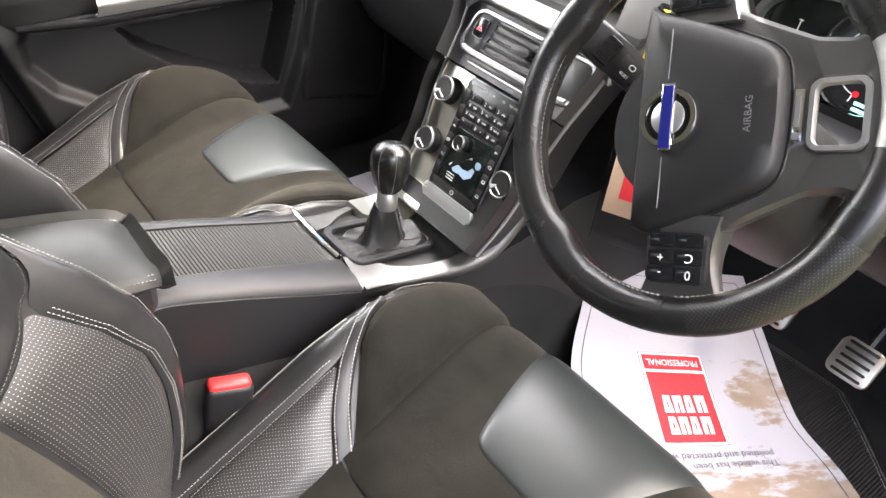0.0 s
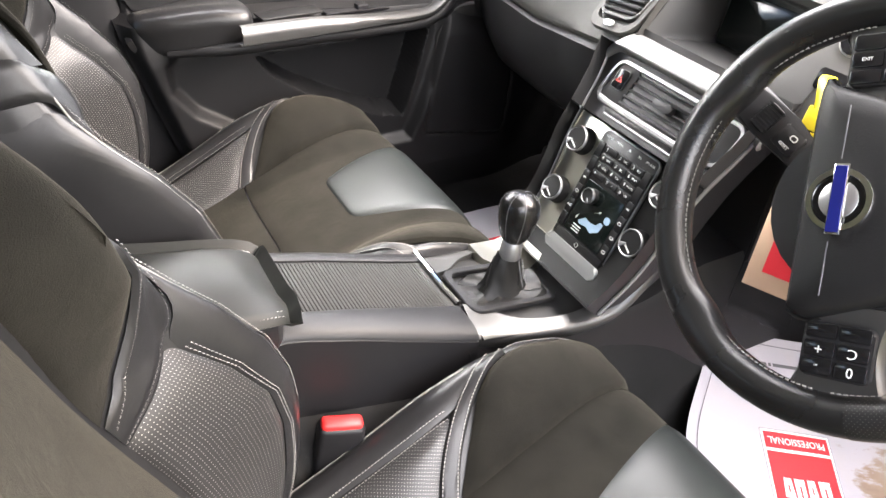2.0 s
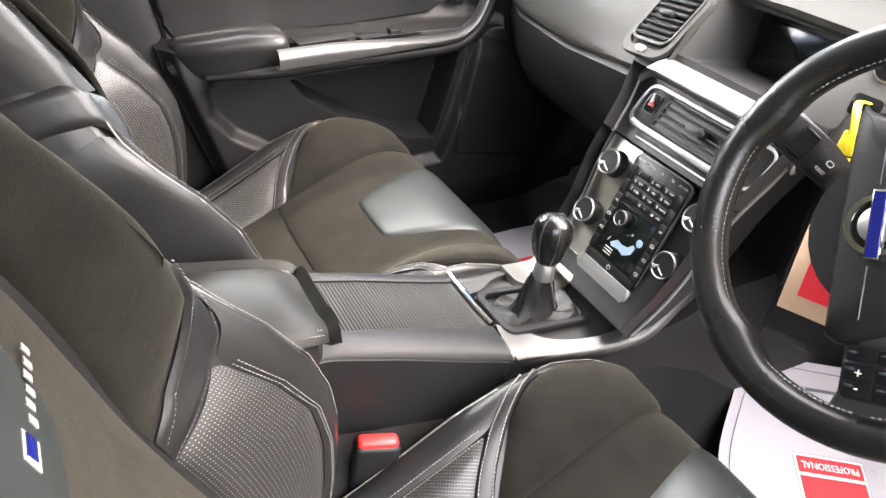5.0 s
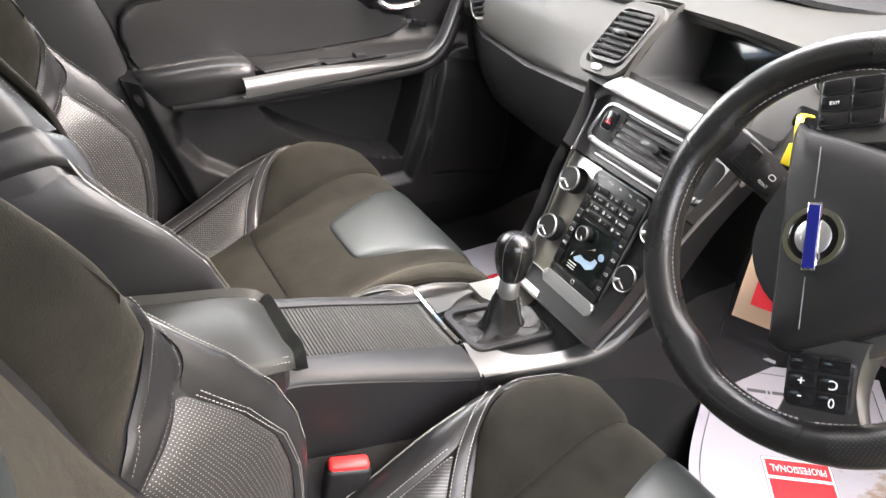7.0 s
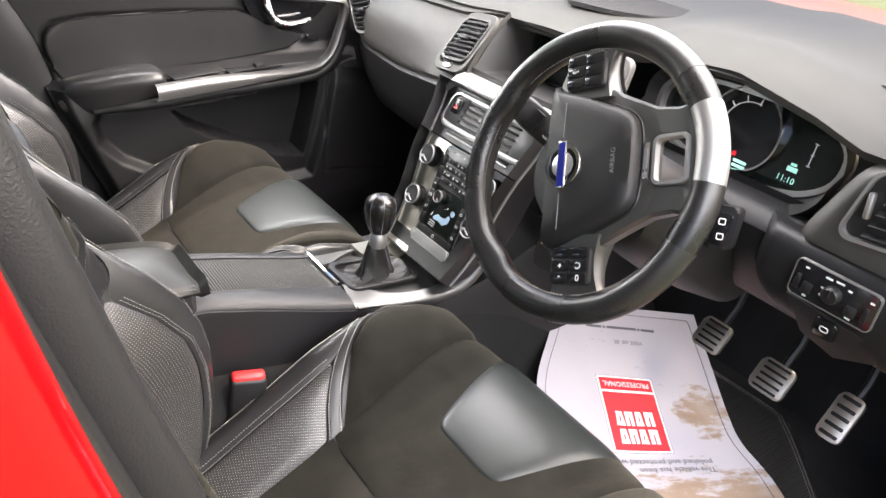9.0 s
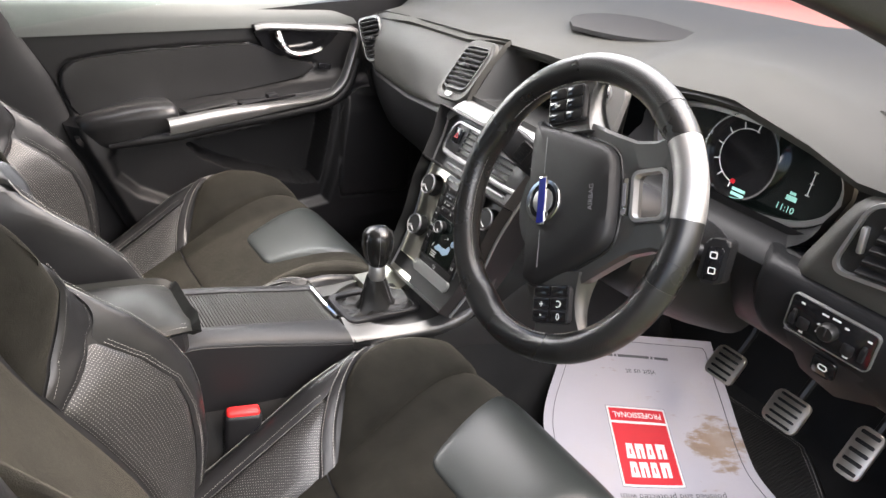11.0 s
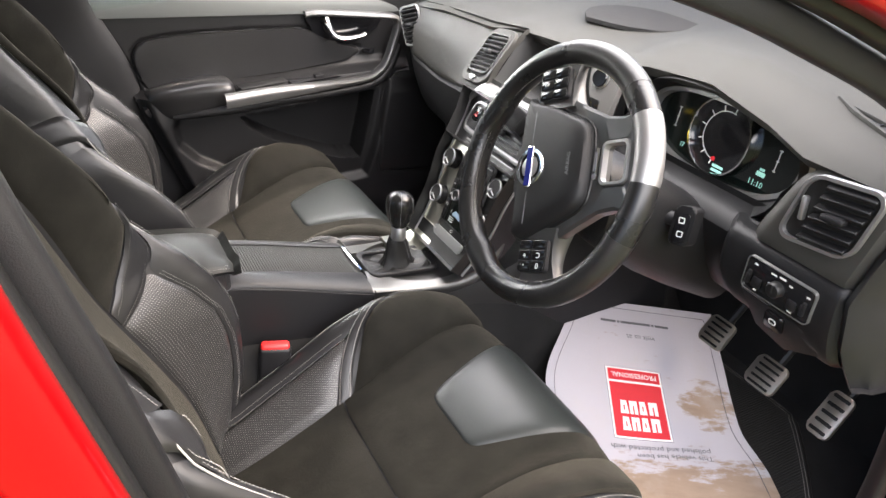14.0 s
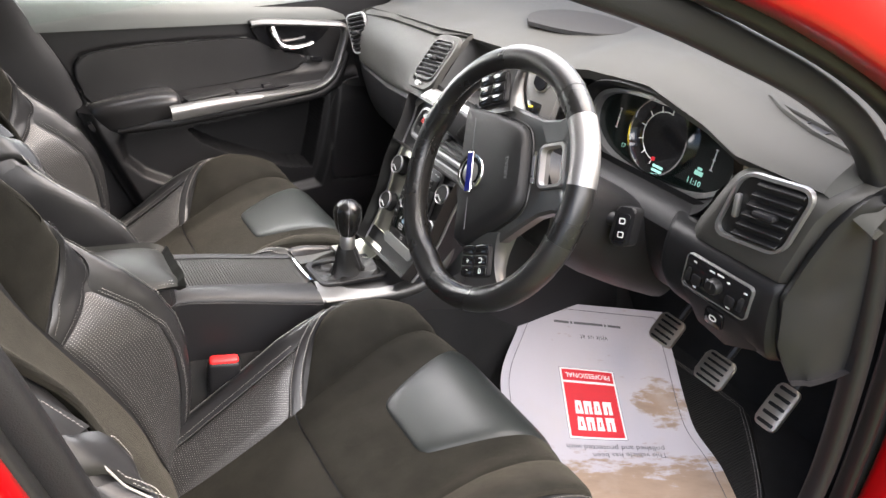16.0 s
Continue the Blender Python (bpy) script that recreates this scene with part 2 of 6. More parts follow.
def ring_plate(outer, inner, depth, m, bevel=0.0015):
    """A raised frame between two outlines with as many points each."""
    bm = bmesh.new()
    n = len(outer)
    rows = [[(x, y, 0) for x, y in outer], [(x, y, depth - bevel) for x, y in outer],
            [(x + (a - x) * 0.12, y + (b - y) * 0.12, depth) for (x, y), (a, b) in zip(outer, inner)],
            [(a + (x - a) * 0.12, b + (y - b) * 0.12, depth) for (x, y), (a, b) in zip(outer, inner)],
            [(a, b, depth - bevel) for a, b in inner], [(a, b, 0) for a, b in inner]]
    vs = [[bm.verts.new(p) for p in r] for r in rows]
    for i in range(len(rows) - 1):
        for j in range(n):
            k = (j + 1) % n
            bm.faces.new((vs[i][j], vs[i][k], vs[i + 1][k], vs[i + 1][j]))
    bmesh.ops.recalc_face_normals(bm, faces=bm.faces[:])
    bm.transform(m)
    return bm


def spline(pts, n):
    """n points evenly along a smooth curve through pts (any number of coordinates)."""
    p = np.array(pts, float)
    if len(p) < 3:
        return [tuple(p[0] + (p[-1] - p[0]) * k / (n - 1)) for k in range(n)]
    q = np.vstack([2 * p[0] - p[1], p, 2 * p[-1] - p[-2]])
    fine = []
    for i in range(1, len(q) - 2):
        for k in range(12):
            t = k / 12
            fine.append(0.5 * (2 * q[i] + (q[i + 1] - q[i - 1]) * t + (2 * q[i - 1] - 5 * q[i] + 4 * q[i + 1] - q[i + 2]) * t * t + (3 * q[i] - q[i - 1] - 3 * q[i + 1] + q[i + 2]) * t ** 3))
    fine = np.array(fine + [p[-1]])
    d = np.r_[0, np.cumsum(np.linalg.norm(np.diff(fine, axis=0), axis=1))]
    return [tuple(np.interp(x, d, fine[:, c]) for c in range(p.shape[1])) for x in np.linspace(0, d[-1], n)]


def tube(pts, radius, n=12, closed=False, cap=True, flat=1.0, up=(0, 0, 1)):
    """A round bar along pts; radius is a number or a list, flat squeezes it along up."""
    P = [Vector(p) for p in pts]
    rows = []
    for i, p in enumerate(P):
        a = P[(i - 1) % len(P)] if (i or closed) else p
        b = P[(i + 1) % len(P)] if (i < len(P) - 1 or closed) else p
        t = (b - a).normalized()
        s = t.cross(Vector(up))
        s = s.normalized() if s.length > 1e-4 else t.orthogonal().normalized()
        w = s.cross(t).normalized()
        r = radius[i] if isinstance(radius, (list, tuple)) else radius
        rows.append([p + s * (r * math.cos(2 * math.pi * k / n)) + w * (r * flat * math.sin(2 * math.pi * k / n)) for k in range(n)])
    if closed:
        rows.append(rows[0])
    bm = grid(rows, wrap=True, cap=cap and not closed)
    if closed:
        bmesh.ops.remove_doubles(bm, verts=bm.verts[:], dist=1e-6)
    bmesh.ops.recalc_face_normals(bm, faces=bm.faces[:])
    return bm


def lathe(profile, m, n=28):
    """A turned body: (radius, height) along z, at the pose m."""
    rows = [[(r * math.cos(2 * math.pi * k / n), r * math.sin(2 * math.pi * k / n), z) for k in range(n)] for r, z in profile if r > 0]
    bm = grid(rows, wrap=True, cap=True)
    bmesh.ops.recalc_face_normals(bm, faces=bm.faces[:])
    bm.transform(m)
    return bm


def join(*bms):
    out = bmesh.new()
    for b in bms:
        me = bpy.data.meshes.new("tmp")
        b.to_mesh(me)
        b.free()
        out.from_mesh(me)
        bpy.data.meshes.remove(me)
    return out


def writing(text, size, m, depth=0.0004, align="CENTER", width=1.0, bold=0.0):
    """Letters in the built-in font as a mesh, flat in the xy plane of m."""
    cu = bpy.data.curves.new("text", "FONT")
    cu.body, cu.size, cu.align_x, cu.align_y, cu.extrude, cu.resolution_u = text, size, align, "CENTER", depth, 2
    cu.offset = bold
    ob = new("text", cu)
    bpy.context.view_layer.update()
    me = bpy.data.meshes.new_from_object(ob)
    bpy.data.objects.remove(ob)
    bm = bmesh.new()
    bm.from_mesh(me)
    bpy.data.meshes.remove(me)
    bm.transform(m @ Matrix.Diagonal((width, 1, 1, 1)))
    return bm


def axes(o, x, z):
    """The pose with its origin at o, its x along x and its z as near z as can be."""
    x = Vector(x).normalized()
    z = Vector(z)
    z = (z - x * z.dot(x)).normalized()
    y = z.cross(x)
    return Matrix(((x.x, y.x, z.x, o[0]), (x.y, y.y, z.y, o[1]), (x.z, y.z, z.z, o[2]), (0, 0, 0, 1)))


def smooth(a, b, x):
    t = min(1, max(0, (x - a) / (b - a)))
    return t * t * (3 - 2 * t)


def dashes(path, normal_of, pitch=0.0046, size=0.0030, r=0.0006):
    """Stitches along a path: short raised bars joined in one mesh."""
    P = [Vector(p) for p in path]
    d = [0.0]
    for a, b in zip(P, P[1:]):
        d.append(d[-1] + (b - a).length)
    verts, faces = [], []
    s = pitch * 0.5
    i = 0
    while s < d[-1]:
        while d[i + 1] < s:
            i += 1
        a, b = P[i], P[i + 1]
        c = a.lerp(b, (s - d[i]) / max(1e-9, d[i + 1] - d[i]))
        t = (b - a).normalized()
        nn = Vector(normal_of(c)) if callable(normal_of) else Vector(normal_of)
        w = t.cross(nn).normalized()
        nn = w.cross(t)
        k = len(verts)
        for e, lift in ((-0.5, -0.4), (-0.3, 0.9), (0.3, 0.9), (0.5, -0.4)):
            for sd in (-1, 1):
                verts.append(c + t * (e * size) + w * (sd * r) + nn * (lift * r))
        for q in range(3):
            faces.append((k + 2 * q, k + 2 * q + 2, k + 2 * q + 3, k + 2 * q + 1))
        s += pitch
    me = bpy.data.meshes.new("st")
    me.from_pydata([tuple(v) for v in verts], [], faces)
    bm = bmesh.new()
    bm.from_mesh(me)
    bpy.data.meshes.remove(me)
    bmesh.ops.recalc_face_normals(bm, faces=bm.faces[:])
    return bm

# ---- setting: ground, car shell ----
def ground_material():
    m = grain(base_mat("grassy_ground", (0.12, 0.135, 0.055), 0.9), 40, 0.5, 0.03, 0.5, 1.2, 0.05)
    return m


bm = bmesh.new()
bmesh.ops.create_grid(bm, x_segments=2, y_segments=2, size=1500)
tagged(part("ground", bm, ground_material()), "open ground of green and yellowing grass", "ground", kind="structure")

FLOOR_Z = 0.285
floor_rows = []
for y in np.linspace(-0.375, 1.225, 32):
    tun = 0.30 * math.exp(-((y - 0.385) / 0.13) ** 4)
    row = []
    for x, z in spline([(-1.1, 0.30), (-0.6, FLOOR_Z), (0.2, FLOOR_Z), (0.60, FLOOR_Z), (0.79, FLOOR_Z + 0.002), (0.86, 0.34), (0.94, 0.55), (0.98, 0.95)], 24):
        row.append((x, y, max(z, FLOOR_Z + tun * smooth(1.2, 0.9, x)) if x < 0.75 else z))
    floor_rows.append(row)
tagged(part("floor", grid(floor_rows, skirt=0.03), CARPET), "black carpet on the car's floor and footwell bulkhead", "floor", kind="structure")

# roof, with its lining, carried by the pillars
ROOF_Y = (-0.27, 1.04)
roof_rows = []
for y in np.linspace(*ROOF_Y, 14):
    k = (y - 0.385) / 0.655
    roof_rows.append([(x, y, z - 0.09 * k * k) for x, z in spline([(0.18, 1.43), (-0.1, 1.47), (-0.6, 1.485), (-1.3, 1.44), (-1.7, 1.36)], 16)])
tagged(part("ceiling", grid([[(a, b, c) for a, b, c in r] for r in roof_rows], skirt=0.02), HEADLINER), "pale grey cloth lining under the car's roof", "ceiling", kind="structure")
tagged(part("roof_panel", grid([[(a, b, c + 0.03) for a, b, c in r] for r in roof_rows], skirt=0.028), RED), "red painted steel roof of the car", "car roof", kind="structure")
# rear bulkhead and far pillars that close the cabin
tagged(part("wall_rear", box(0.06, 1.44, 0.75, (-1.62, 0.375, 0.66), 0.02), CARPET), "dark trim closing the cabin behind", "trim", kind="structure")
for yk, nm in ((1.215, "wall_far"), (-0.385, "wall_near")):
    x0, x1 = (-1.6, 1.02) if yk > 0 else (0.62, 1.02)
    z1 = 0.88 if yk > 0 else 0.95
    tagged(part(nm, box(x1 - x0, 0.02, z1 - 0.27, ((x0 + x1) / 2, yk, (z1 + 0.27) / 2), 0.006), CARPET), "black lined inner body side", "side panel", kind="structure")

# ---- seats ----
CL = spline([(-0.44, 0.398), (-0.30, 0.438), (-0.20, 0.473), (-0.10, 0.512), (0.0, 0.547), (0.07, 0.562), (0.13, 0.566), (0.172, 0.556), (0.203, 0.520), (0.222, 0.465), (0.235, 0.41), (0.242, 0.345)], 140)
_d = [0.0]
for (a, b), (c, d) in zip(CL, CL[1:]):
    _d.append(_d[-1] + math.hypot(c - a, d - b))
CL_0 = float(np.interp(0.0, [p[0] for p in CL[:80]], _d[:80]))
CL_L = [v - CL_0 for v in _d]
RISE = [(-0.45, 0.040), (-0.30, 0.048), (-0.20, 0.064), (-0.10, 0.082), (-0.03, 0.084), (0.04, 0.072), (0.10, 0.048), (0.15, 0.022), (0.19, 0.006), (0.24, 0.0)]


def cushion(w, l):
    """A point of the cushion: w metres across from its middle, l metres forward along its line."""
    x, z = np.interp(l, CL_L, [p[0] for p in CL]), np.interp(l, CL_L, [p[1] for p in CL])
    a = abs(w)
    big = float(np.interp(l, [r[0] for r in RISE], [r[1] for r in RISE]))
    up = big * smooth(0.120, 0.252, a)
    y, drop = a, 0.0
    if a > 0.250:
        k = (a - 0.250) / 0.14
        ang = min(k * 1.9, 1.0) * math.pi / 2
        y = 0.250 + 0.030 * math.sin(ang) + 0.004 * max(0, k - 0.5)
        drop = 0.034 * (1 - math.cos(ang)) + max(0, k - 0.35) * 0.17
    fr = smooth(0.14, 0.26, l)
    x -= (0.030 * smooth(0.13, 0.25, a) + drop * 0.25) * fr
    return Vector((x, math.copysign(y, w), z + up - drop * (1 - 0.75 * fr * (z < 0.5))))


BL = spline([(-0.318, 0.43), (-0.337, 0.50), (-0.358, 0.59), (-0.390, 0.67), (-0.420, 0.735), (-0.438, 0.776), (-0.457, 0.824), (-0.476, 0.88), (-0.502, 0.967), (-0.535, 1.04), (-0.570, 1.10), (-0.622, 1.18)], 120)
_d = [0.0]
for (a, b), (c, d) in zip(BL, BL[1:]):
    _d.append(_d[-1] + math.hypot(c - a, d - b))
BL_L = [v - 0.05 for v in _d]
REC = radians(26)


# how far the wing's seam and the wing's ridge stand out before the middle, by height
WING_Z = (0.40, 0.459, 0.50, 0.55, 0.605, 0.655, 0.705, 0.752, 0.805, 0.845, 0.887, 0.97, 1.045, 1.20)
WING_SEAM = (0.015, 0.028, 0.048, 0.069, 0.089, 0.108, 0.118, 0.105, 0.072, 0.078, 0.090, 0.080, 0.063, 0.05)
WING_RIDGE = (0.030, 0.046, 0.064, 0.086, 0.106, 0.128, 0.142, 0.144, 0.126, 0.102, 0.080, 0.062, 0.050, 0.04)


def up(z):
    """How far along the backrest's line a height lies."""
    return float(np.interp(z, [p[1] for p in BL], BL_L))


def backrest(w, l):
    """A point of the backrest: w metres across, l metres up along its line."""
    a = abs(w)
    x, z = np.interp(l, BL_L, [p[0] for p in BL]), np.interp(l, BL_L, [p[1] for p in BL])
    s1, s2 = np.interp(z, WING_Z, WING_SEAM), np.interp(z, WING_Z, WING_RIDGE)
    t = min(1, max(0, (a - 0.184) / 0.056))
    low = 1 - smooth(0.78, 0.90, z)
    out = s1 * (low * t ** 1.15 + (1 - low) * math.sin(t * math.pi / 2) ** 1.3)
    out += 0.014 * math.sin(math.pi * min(1, max(0, l) / 0.4)) * (1 - smooth(0.0, 0.17, a))
    y, drop = a, 0.0
    if a > 0.240:
        out = s1 + (s2 - s1) * math.sin(min(1, (a - 0.240) / 0.024) * math.pi / 2)
    if a > 0.258:
        k = (a - 0.258) / 0.12
        ang = min(k * 1.9, 1.0) * math.pi / 2
        y = 0.258 + 0.018 * math.sin(ang)
        drop = 0.026 * (1 - math.cos(ang)) + max(0, k - 0.35) * 0.26
    y *= 1 - 0.10 * smooth(0.40, 0.54, l) - 0.08 * smooth(0.5, 0.72, l)
    return Vector((x + out - drop - 0.05 * smooth(0.70, 0.82, l), math.copysign(y, w), z - 0.3 * drop))


def off_face(fn, w, l):
    """The direction off a seat face at (w, l)."""
    p = fn(w, l)
    nn = (fn(w, l + 1e-3) - p).cross(fn(w + 1e-3, l) - p)
    return (nn if fn is cushion else -nn).normalized()


def panel(fn, low, high, n=16, m=10, puff=0.004, edge=0.0035, skirt=0.012, lift=0.0, power=6, ends=(1, 1, 1, 1)):
    """An upholstery panel between two lines of (w, l) on a seat face, swelling between sunken edges."""
    A, B = spline(low, n), spline(high, n)
    rows, uv = [], []
    for j in range(m):
        t = j / (m - 1)
        row = []
        for i in range(n):
            s = i / (n - 1)
            w, l = A[i][0] + (B[i][0] - A[i][0]) * t, A[i][1] + (B[i][1] - A[i][1]) * t
            p = fn(w, l)
            nn = off_face(fn, w, l)
            ks = abs(2 * s - 1) ** power * (ends[0] if s < 0.5 else ends[1])
            kt = abs(2 * t - 1) ** power * (ends[2] if t < 0.5 else ends[3])
            h = (1 - ks) * (1 - kt)
            row.append(p + nn * (lift + puff * h - edge * (1 - h)))
        rows.append(row)
    us = [0.0]
    for i in range(n - 1):
        us.append(us[-1] + (rows[m // 2][i + 1] - rows[m // 2][i]).length)
    for j in range(m):
        uv.append([(sum((rows[k + 1][i] - rows[k][i]).length for k in range(j)), us[i]) for i in range(n)])
    bm = grid(rows, uv=uv)
    bmesh.ops.recalc_face_normals(bm, faces=bm.faces[:])
    mid = rows[m // 2][n // 2]
    A0, B0 = spline(low, n)[n // 2], spline(high, n)[n // 2]
    w, l = (A0[0] + B0[0]) / 2, (A0[1] + B0[1]) / 2
    nn = off_face(fn, w, l)
    bm.normal_update()
    bm.faces.ensure_lookup_table()
    f = min(bm.faces, key=lambda q: (q.calc_center_median() - mid).length)
    if f.normal.dot(nn) < 0:
        bmesh.ops.reverse_faces(bm, faces=bm.faces[:])
    bm.normal_update()
    edges = [e for e in bm.edges if e.is_boundary]
    vn = {v: v.normal.copy() for e in edges for v in e.verts}
    low_v = {v: bm.verts.new(v.co - q * skirt) for v, q in vn.items()}
    for e in edges:
        lp = e.link_loops[0]
        a, b = lp.vert, lp.link_loop_next.vert
        bm.faces.new((b, a, low_v[a], low_v[b]))
    return bm


def seam(fn, pts, off=0.0035, n=120):
    out = []
    for w, l in spline(pts, n):
        p = fn(w, l)
        out.append(p + off_face(fn, w, l) * off)
    return out


def mirror(pts, s):
    return [(w * s, l) for w, l in pts]


def make_seat(name, label):
    seat = thing(name, label, "car seat", "front seats")
    # cushion
    core = grid([[cushion(w, l) - Vector((0, 0, 0.012)) for w in np.linspace(-0.37, 0.37, 41)] for l in np.linspace(-0.42, 0.36, 36)], skirt=0.02)
    part("cushion_core", core, LEATHER, seat)
    side_in = [(0.044, 0.002), (0.068, 0.008), (0.080, 0.026), (0.105, 0.09), (0.132, 0.17), (0.146, 0.24), (0.150, 0.32)]
    side_out = [(0.155, -0.125), (0.158, -0.06), (0.166, 0.02), (0.178, 0.09), (0.188, 0.15), (0.196, 0.20), (0.20, 0.32)]
    top_out = [(0.230, -0.046), (0.257, -0.004), (0.272, 0.04), (0.275, 0.10), (0.275, 0.16), (0.274, 0.22), (0.273, 0.32)]
    part("centre_panel", panel(cushion, mirror(side_out, -1), side_out, 40, 40, 0.002, 0.006, power=18), SUEDE, seat, "dark suede")
    part("insert", panel(cushion, mirror(side_in, -1), side_in, 40, 26, 0.0065, 0.005, lift=0.0010, power=10), LEATHER_GREY, seat, "smooth sheen leather insert")
    part("rear_panel", panel(cushion, [(-0.15, -0.40), (-0.152, -0.25), (-0.155, -0.128)], [(0.15, -0.40), (0.152, -0.25), (0.155, -0.128)], 16, 24, 0.004, 0.003, power=8), SUEDE, seat, "dark suede")
    for s in (1, -1):
        part("thigh_bolster", panel(cushion, mirror([(0.155, -0.106)] + side_out[1:], s), mirror(top_out, s), 34, 18, 0.005, 0.005, power=10), SUEDE, seat, "dark suede")
        band_in = [(0.152, -0.138), (0.190, -0.118), (0.224, -0.086), (0.250, -0.048), (0.272, -0.022), (0.300, -0.005)]
        band_out = [(0.154, -0.110), (0.192, -0.087), (0.228, -0.050), (0.256, -0.008), (0.278, 0.018), (0.304, 0.035)]
        part("bolster_band", panel(cushion, mirror(band_in, s), mirror(band_out, s), 26, 7, 0.0025, 0.003, lift=0.001), LEATHER, seat, "black leather strip")
        part("perforated_panel", panel(cushion, mirror([(0.148, -0.36), (0.150, -0.25), (0.152, -0.142)], s), mirror([(0.215, -0.37), (0.222, -0.25), (0.223, -0.090)], s), 24, 10, 0.004, 0.003), PERF, seat, "perforated black leather")
        outer = [(0.218, -0.38), (0.226, -0.25), (0.227, -0.09), (0.254, -0.03), (0.274, 0.02), (0.278, 0.08), (0.278, 0.15), (0.278, 0.32)]
        part("outer_bolster", panel(cushion, mirror(outer, s), mirror([(0.36, l) for _, l in outer], s), 40, 14, 0.003, 0.002, power=8), LEATHER, seat, "black leather")
        for off in (-0.004, 0.0045):
            part("stitching", dashes(seam(cushion, mirror([(w + off, l) for w, l in outer[:3]], s)), (0, 0, 1)), THREAD, seat, "pale stitching", smooth=False)
            part("stitching", dashes(seam(cushion, mirror([(w, l + 0.014 + off * 2.4) for w, l in band_in], s), 0.004), (0, 0, 1)), THREAD, seat, "pale stitching", smooth=False)
        part("stitching", dashes(seam(cushion, mirror([(w + 0.006, l) for w, l in outer[4:]], s)), (0, 0, 1)), THREAD, seat, "pale stitching", smooth=False)
        part("piping", tube(seam(cushion, mirror([(0.282, -0.33), (0.280, -0.2), (0.278, -0.10), (0.276, -0.045)], s), 0.002, 40), 0.0017, 6), THREAD, seat, "pale piping")
    # backrest
    bcore = grid([[backrest(w, l) - Vector((math.cos(REC), 0, math.sin(REC))) * 0.007 for w in np.linspace(-0.385, 0.385, 61)] for l in np.linspace(-0.04, 0.80, 44)], skirt=0.02)
    part("backrest_core", bcore, LEATHER, seat)
    ls = (-0.03, 0.2, 0.4, 0.6, 0.80)
    part("centre_panel", panel(backrest, [(-0.184, l) for l in ls], [(0.184, l) for l in ls], 44, 26, 0.004, 0.004, power=10), SUEDE, seat, "dark suede")
    ui = [(0.060, 0.476), (0.098, 0.505), (0.116, 0.56), (0.124, 0.64), (0.128, 0.76)]
    part("upper_insert", panel(backrest, [(-w, l) for w, l in ui], ui, 26, 20, 0.004, 0.003, 0.006, lift=0.004), LEATHER_GREY, seat, "smooth dark leather insert")
    for s in (1, -1):
        band_low = [(w, up(z)) for w, z in ((0.187, 0.750), (0.213, 0.774), (0.240, 0.806), (0.252, 0.850), (0.262, 0.892), (0.30, 0.915), (0.38, 0.93))]
        band_top = [(w, up(z)) for w, z in ((0.187, 0.777), (0.206, 0.802), (0.224, 0.842), (0.232, 0.884), (0.240, 0.926), (0.29, 0.955), (0.38, 0.965))]
        part("perforated_panel", panel(backrest, mirror([(0.187, -0.03), (0.213, -0.03), (0.2395, -0.03)], s), mirror([(w, l - 0.003) for w, l in band_low[:3]], s), 26, 40, 0.003, 0.003, power=10), PERF, seat, "perforated black leather")
        edge_b = [(0.2402, -0.03), (0.2402, 0.10), (0.2402, 0.20), (0.2402, 0.30), (0.2405, up(0.80)), (0.256, up(0.85)), (0.266, up(0.892))]
        part("outer_bolster", panel(backrest, mirror(edge_b, s), mirror([(0.38, l) for l in (-0.03, 0.10, 0.20, 0.30, 0.36, 0.43, 0.48)], s), 44, 34, 0.003, 0.002, power=10), LEATHER, seat, "creased black leather")
        part("seam_band", panel(backrest, mirror(band_low, s), mirror(band_top, s), 44, 9, 0.002, 0.003, lift=0.0015), LEATHER, seat, "black leather strip")
        part("shoulder_bolster", panel(backrest, mirror([(w - 0.001, l + 0.003) for w, l in band_top[:5]], s), mirror([(0.187, 0.80), (0.205, 0.80), (0.225, 0.80), (0.245, 0.80), (0.262, 0.80)], s), 30, 30, 0.004, 0.003, power=10), SUEDE, seat, "dark suede")
        part("shoulder_side", panel(backrest, mirror([(0.243, up(0.935)), (0.255, 0.56), (0.262, 0.66), (0.265, 0.80)], s), mirror([(0.38, up(0.97)), (0.38, 0.60), (0.37, 0.68), (0.36, 0.80)], s), 26, 14, 0.003, 0.002), LEATHER, seat, "black leather")
        runs = [
            (mirror([(w - 0.001, l + 0.006) for w, l in band_low[:5]], s), 0.0045),
            (mirror([(w + 0.001, l - 0.006) for w, l in band_top[:5]], s), 0.0045),
            (mirror([(0.2412, l) for l in (0.03, 0.10, 0.20, 0.30, up(0.795))], s), 0.006),
            (mirror([(0.2432, l) for l in (0.03, 0.10, 0.20, 0.30, up(0.795))], s), 0.006),
            (mirror([(0.268, 0.19), (0.268, 0.22), (0.268, 0.30), (0.267, 0.36), (0.266, 0.43)], s), 0.005),
            (mirror([(0.252, up(0.94)), (0.262, 0.56), (0.270, 0.66), (0.272, 0.80)], s), 0.006),
        ]
        for pts, off in runs if s > 0 else runs[:2] + runs[4:]:
            part("stitching", dashes(seam(backrest, pts, off, 160), (1, 0, 0.4)), THREAD, seat, "pale stitching", smooth=False)
        part("piping", tube(seam(backrest, mirror([(0.276, 0.235 if s < 0 else 0.10), (0.276, 0.245 if s < 0 else 0.15), (0.276, 0.27), (0.275, 0.34), (0.273, 0.42), (0.270, 0.47)], s), 0.002, 60), 0.0011, 6), THREAD, seat, "pale piping")
